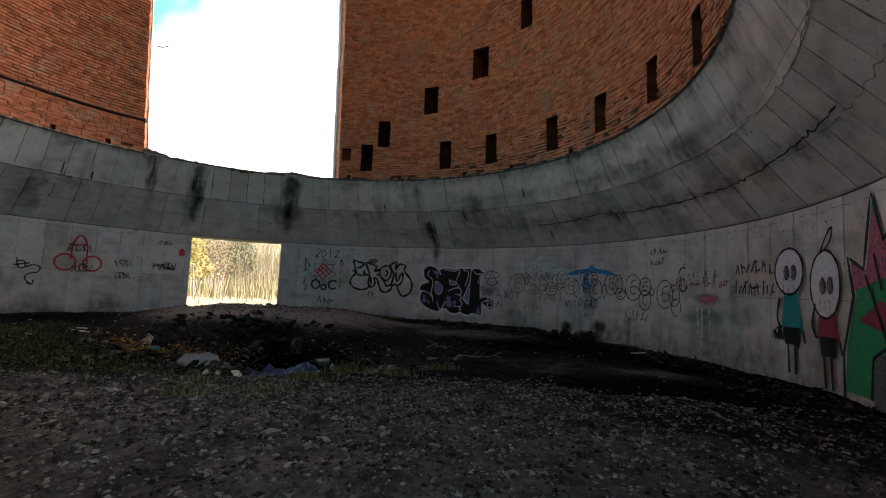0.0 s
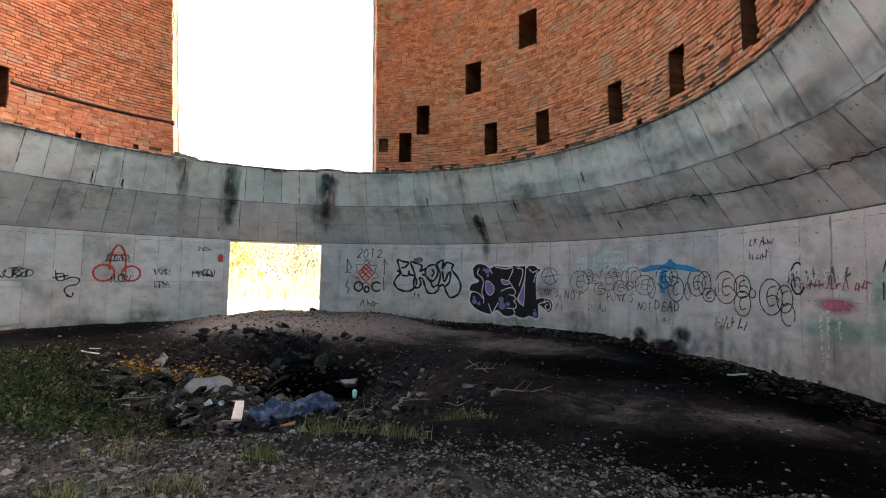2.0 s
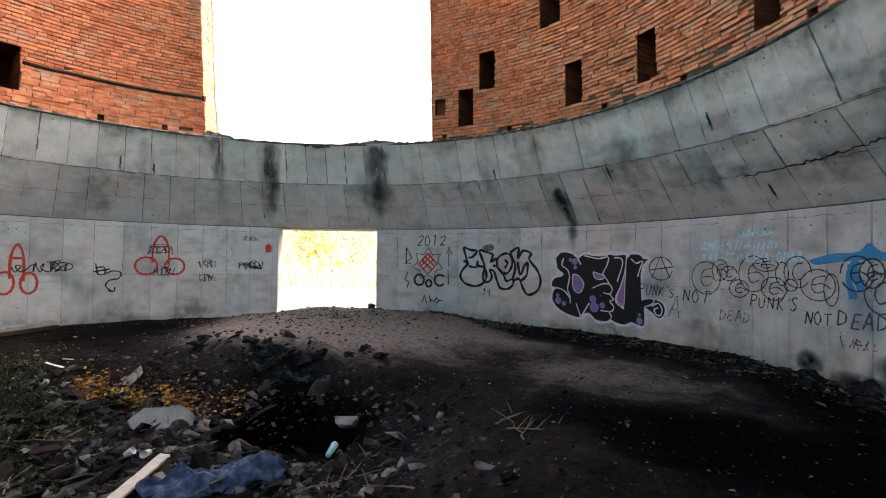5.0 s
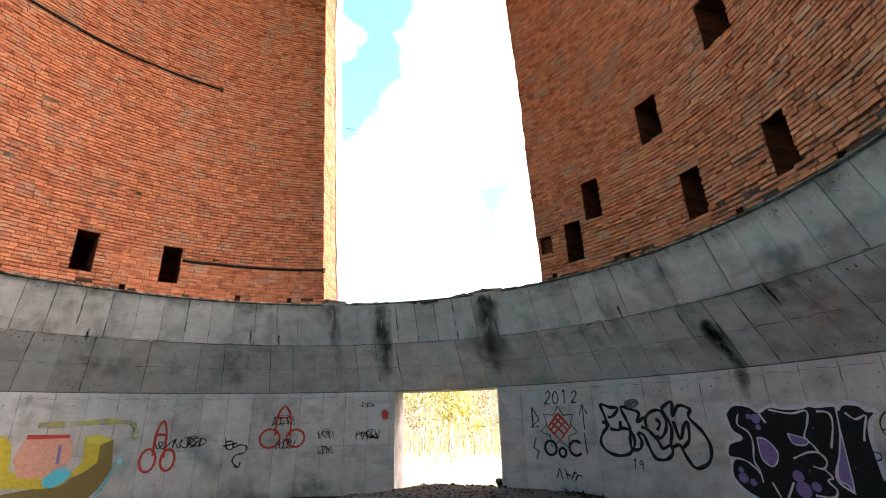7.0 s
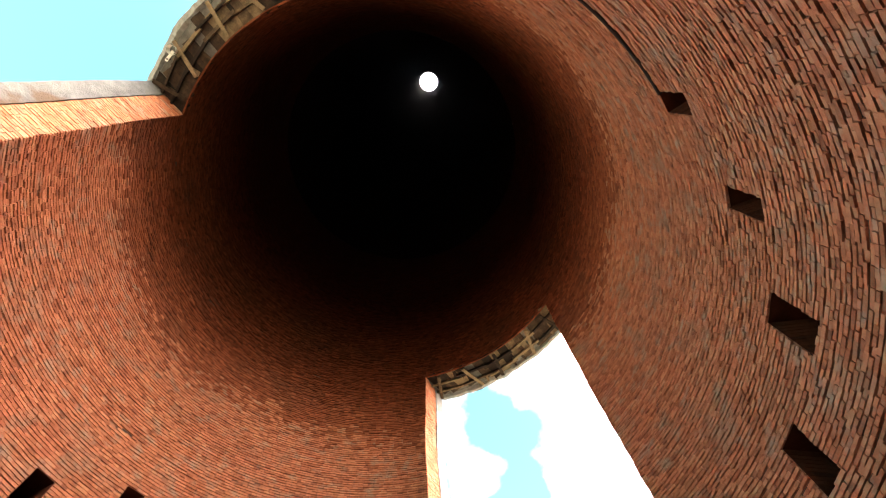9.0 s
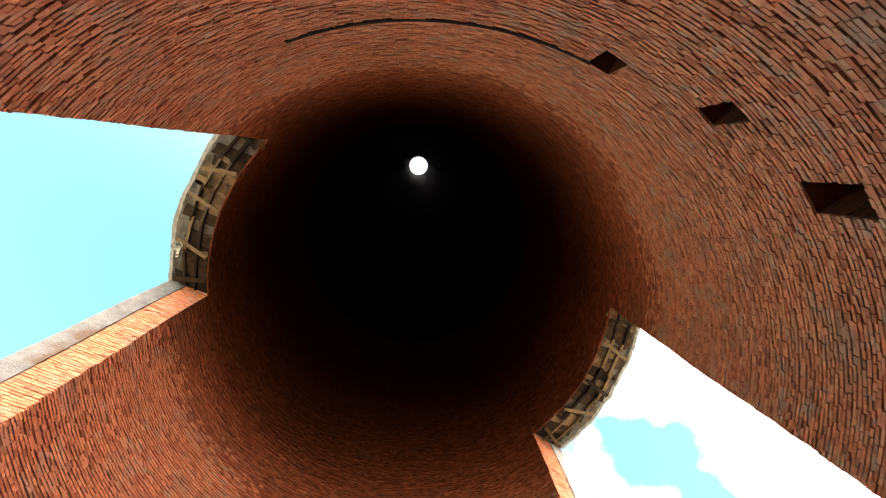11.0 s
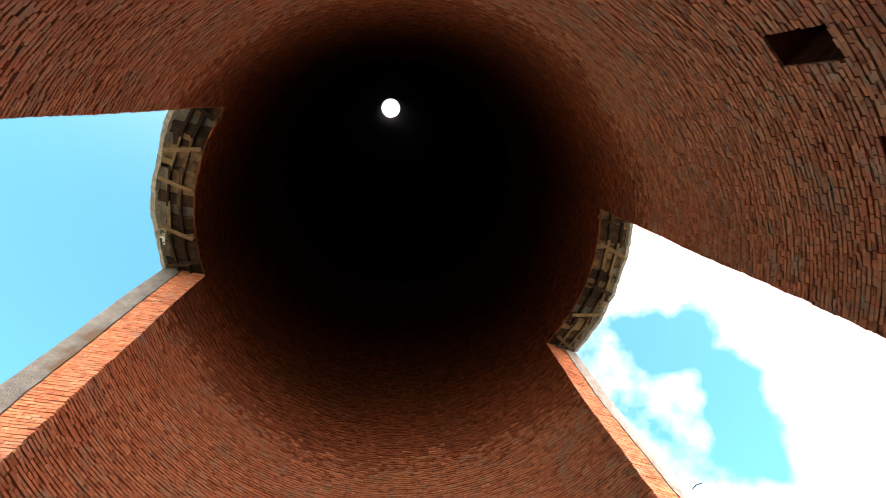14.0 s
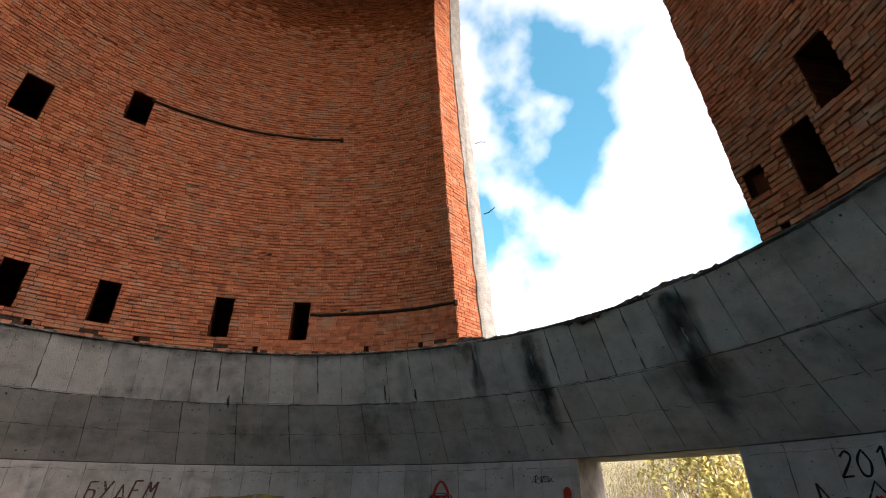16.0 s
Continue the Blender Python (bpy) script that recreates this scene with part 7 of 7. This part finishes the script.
handwriting(punk, "PUNK'S", 60.6, 1.32, 0.17, THIN_BLACK, 0.016, 2)
handwriting(punk, "NOT", 54.4, 1.27, 0.21, THIN_BLACK, 0.018, 3)
handwriting(punk, "DEAD", 49.6, 1.04, 0.17, FAINT, 0.013, 4)
handwriting(punk, "A", 56.4, 0.96, 0.36, FAINT, 0.018, 5)
punk = graffito("dark handwritten slogan across the wall")
handwriting(punk, "PUNK'S", 45.9, 1.27, 0.17, THIN_BLACK, 0.016, 6)
handwriting(punk, "NOT", 40.0, 1.14, 0.17, THIN_BLACK, 0.017, 7)
handwriting(punk, "DEAD", 36.9, 1.15, 0.20, THIN_BLACK, 0.019, 8)
mark = graffito("circled letter sprayed thinly in black")
strokes(mark, "line", 58.8, 1.62, [[(0.0, 0.0), (0.16, 0.40), (0.34, 0.02)], [(-0.04, 0.15), (0.42, 0.22)], ring(0.17, 0.18, 0.22, 0.20, 20, 350)], 0.018, THIN_BLACK, curved=False)
cy = graffito("pale cyan chalk writing on concrete")
handwriting(cy, "ДМБ-91", 51.9, 2.12, 0.14, CYAN_P, 0.017, 13)
handwriting(cy, "КАЗ-ССР", 51.8, 1.94, 0.125, CYAN_P, 0.016, 14)
writing_bars(cy, 47.2, 2.30, [0.45, 0.6], 0.12, CYAN_P, 9)
handwriting(cy, "КЗЫЛ-ОРДА", 46.4, 1.94, 0.125, CYAN_P, 0.016, 15)
bars = graffito("scratched dark writing on concrete")
writing_bars(bars, 26.6, 0.96, [0.62], 0.2, FAINT, 11)
writing_bars(bars, 21.2, 2.30, [0.42, 0.34], 0.14, THIN_BLACK, 12)
writing_bars(bars, 4.6, 1.86, [0.80, 0.84], 0.21, BLACK_P, 13)
handwriting(bars, "БУДЕМ", -166.4, 2.07, 0.29, paint("brown_marker", (0.12, 0.05, 0.04), 0.30), 0.03, 16)
writing_bars(bars, 36.4, 0.90, [0.42], 0.13, FAINT, 15)
writing_bars(bars, 16.2, 1.72, [0.95], 0.24, paint("chalk_marker", (0.60, 0.60, 0.60), 0.36), 17)
writing_bars(bars, 16.0, 1.70, [0.95], 0.26, FAINT, 21)
marker = graffito("dark red and black scrawled letters")
writing_bars(marker, 15.0, 1.66, [1.15], 0.17, paint("dull_red_marker", (0.22, 0.05, 0.06), 0.36), 16)
strokes(marker, "line", 15.4, 1.60, [ring(0.1, 0.2, 0.12, 0.22, 60, 330)], 0.03, BLACK_P)
wash = graffito("runny mint, pink and white paint washes")
for a, z, w, h in ((11.5, 1.12, 0.6, 0.26), (7.5, 1.16, 0.7, 0.22), (3.5, 1.25, 0.5, 0.2)):
    cloud(wash, "wash", a, z, w, h, MINT_P)
cloud(wash, "wash", 9.8, 1.46, 0.42, 0.12, PINK_P, depth=0.006)
strokes(wash, "drip", 11.8, 1.3, [[(0.0, 0.1), (0.02, -0.75)], [(0.12, 0.1), (0.11, -0.55)], [(0.3, 0.0), (0.31, -0.4)], [(0.7, 0.3), (0.7, -0.1)]], 0.045, paint("white_drip", (0.55, 0.56, 0.57), 0.40), curved=False, depth=0.008)
cloud(wash, "wash", 5.0, 1.65, 0.16, 0.4, MINT_P, depth=0.004)
sm = graffito("round black smoke mark low on the wall")
SMOKE = plain("smoke_black", (0.012, 0.012, 0.012), 0.9, 0.18, bump=0.0, alpha=(5.0, 0.2, 0.45, 0.98))
cloud(sm, "smoke", 32.1, 0.74, 0.20, 0.20, SMOKE)
cloud(sm, "smoke", 39.6, 0.64, 0.18, 0.17, SMOKE)
cloud(sm, "smoke", 34.4, 0.50, 0.45, 0.14, SMOKE)


def plain_figure(az, z, top, tall, body, seed):
    """A flat painted shape: a pale oval over a coloured block on two lines."""
    ob = graffito("flat painted shape, pale oval above a %s block" % ("teal" if body is TEAL_P else "maroon"), "wall_painting")
    w = 0.30
    oval = ring(0, top, w, 0.30 if body is TEAL_P else 0.39, n=16)[:-1]
    patch(ob, "block", az, z, [(-0.20, 0.55), (-0.13, top - 0.28), (0.15, top - 0.28), (0.26, 0.55), (0.05, 0.50)], body, curved=False)
    patch(ob, "base", az, z, [(-0.14, 0.58), (0.20, 0.58), (0.18, 0.36), (-0.12, 0.36)], BLACK_P, curved=False, depth=0.004)
    strokes(ob, "lines", az, z, [[(-0.06, 0.4), (-0.04, 0.0)], [(0.08, 0.4), (0.10, 0.0)], [(-0.20, 0.55), (-0.28, 0.7), (-0.22, 0.95)], [(0.26, 0.55), (0.3, 0.4)]], 0.045, BLACK_P, depth=0.003)
    patch(ob, "oval", az, z, oval, WHITE_P, "chalky white oval", depth=0.007)
    strokes(ob, "outline", az, z, [oval + oval[:1]], 0.03, BLACK_P, depth=0.012)
    for u in (-0.06, 0.09):
        patch(ob, "dot", az, z, ring(u + 0.02, top - 0.02, 0.045, 0.085, n=10)[:-1], GREY_P, depth=0.014)
        strokes(ob, "dot_outline", az, z, [ring(u + 0.02, top - 0.02, 0.05, 0.09)], 0.016, BLACK_P, depth=0.018)
    strokes(ob, "folds", az, z, [[(-0.12, top - 0.26), (-0.10, top - 0.16)], [(0.0, top - 0.30), (0.0, top - 0.2)], [(0.1, top - 0.28), (0.1, top - 0.18)]], 0.012, GREY_P, depth=0.016)
    return ob


plain_figure(-4.7, 0.56, 1.30, 1.8, TEAL_P, 1)
plain_figure(-10.4, 0.50, 1.18, 1.8, MAROON_P, 2)
strokes(graffito("small black curl above a painted shape"), "curl", -10.4, 2.12, [[(-0.12, -0.08), (0.02, 0.12), (0.14, 0.20), (0.10, 0.06), (-0.02, -0.04)]], 0.03, BLACK_P)
scribble(-1.8, 0.95, 0.24, 0.2, BLACK_P, 18, "small black scribbled tag", 0.02)


def flame_mural():
    ob = graffito("large green and pink flame-shaped mural with black outline")
    az, z = -13.0, 0.45
    patch(ob, "flame", az, z, [(0.0, 0.1), (0.05, 0.6), (0.25, 1.1), (0.15, 1.5), (0.45, 1.35), (0.6, 2.05), (0.8, 1.6), (1.3, 1.85), (1.8, 1.5), (2.2, 1.75), (2.4, 0.1)], GREEN_P, curved=False)
    patch(ob, "flame", az, z, [(0.22, 1.15), (0.16, 1.45), (0.45, 1.35), (0.6, 1.95), (0.8, 1.6), (1.3, 1.8), (1.2, 1.3), (0.7, 1.25)], PINK_P, "dull pink tongue", curved=False, depth=0.005)
    patch(ob, "flame", az, z, [(0.3, 0.85), (0.7, 1.05), (1.3, 0.9), (1.5, 0.6), (0.8, 0.75)], MAROON_P, "maroon band", curved=False, depth=0.006)
    strokes(ob, "outline", az, z, [[(0.0, 0.0), (0.0, 0.5), (0.22, 1.1), (0.12, 1.5), (0.42, 1.36), (0.6, 2.1), (0.8, 1.62), (1.3, 1.88), (1.8, 1.5)], [(0.5, 0.1), (0.55, 0.5), (0.8, 0.62), (1.0, 0.4), (1.0, 0.05)], [(0.45, 1.3), (0.8, 0.7), (0.9, 0.55)], [(0.62, 1.5), (0.75, 1.15)]], 0.05, BLACK_P, curved=False, depth=0.010)
    patch(ob, "opening", az, z, [(0.55, 0.05), (0.58, 0.45), (0.78, 0.56), (0.96, 0.4), (0.96, 0.05)], GREY_P, depth=0.008)


flame_mural()

# ---- loose bricks of the lining that the path passes nearest ----
brick_meshes = {}
for b0, b1, z0, z1, r, proud in near_bricks:
    wide = round((b1 - b0) * 5) / 5
    if wide <= 0:
        continue
    if wide not in brick_meshes:
        v, fc = [], []
        brick_box((v, fc), -wide / 2, wide / 2, -0.0325, 0.0325, R_BRICK, 0.0, 0.002)
        brick_meshes[wide] = mesh_of("brick", v, fc, LOOSE_BRICK)
    ob = new("brick", brick_meshes[wide])
    ob.parent = lining
    ob.matrix_world = pose(0, 0, (z0 + z1) / 2, 0, 0, (b0 + b1) / 2) @ pose(r - R_BRICK - proud, 0, 0)
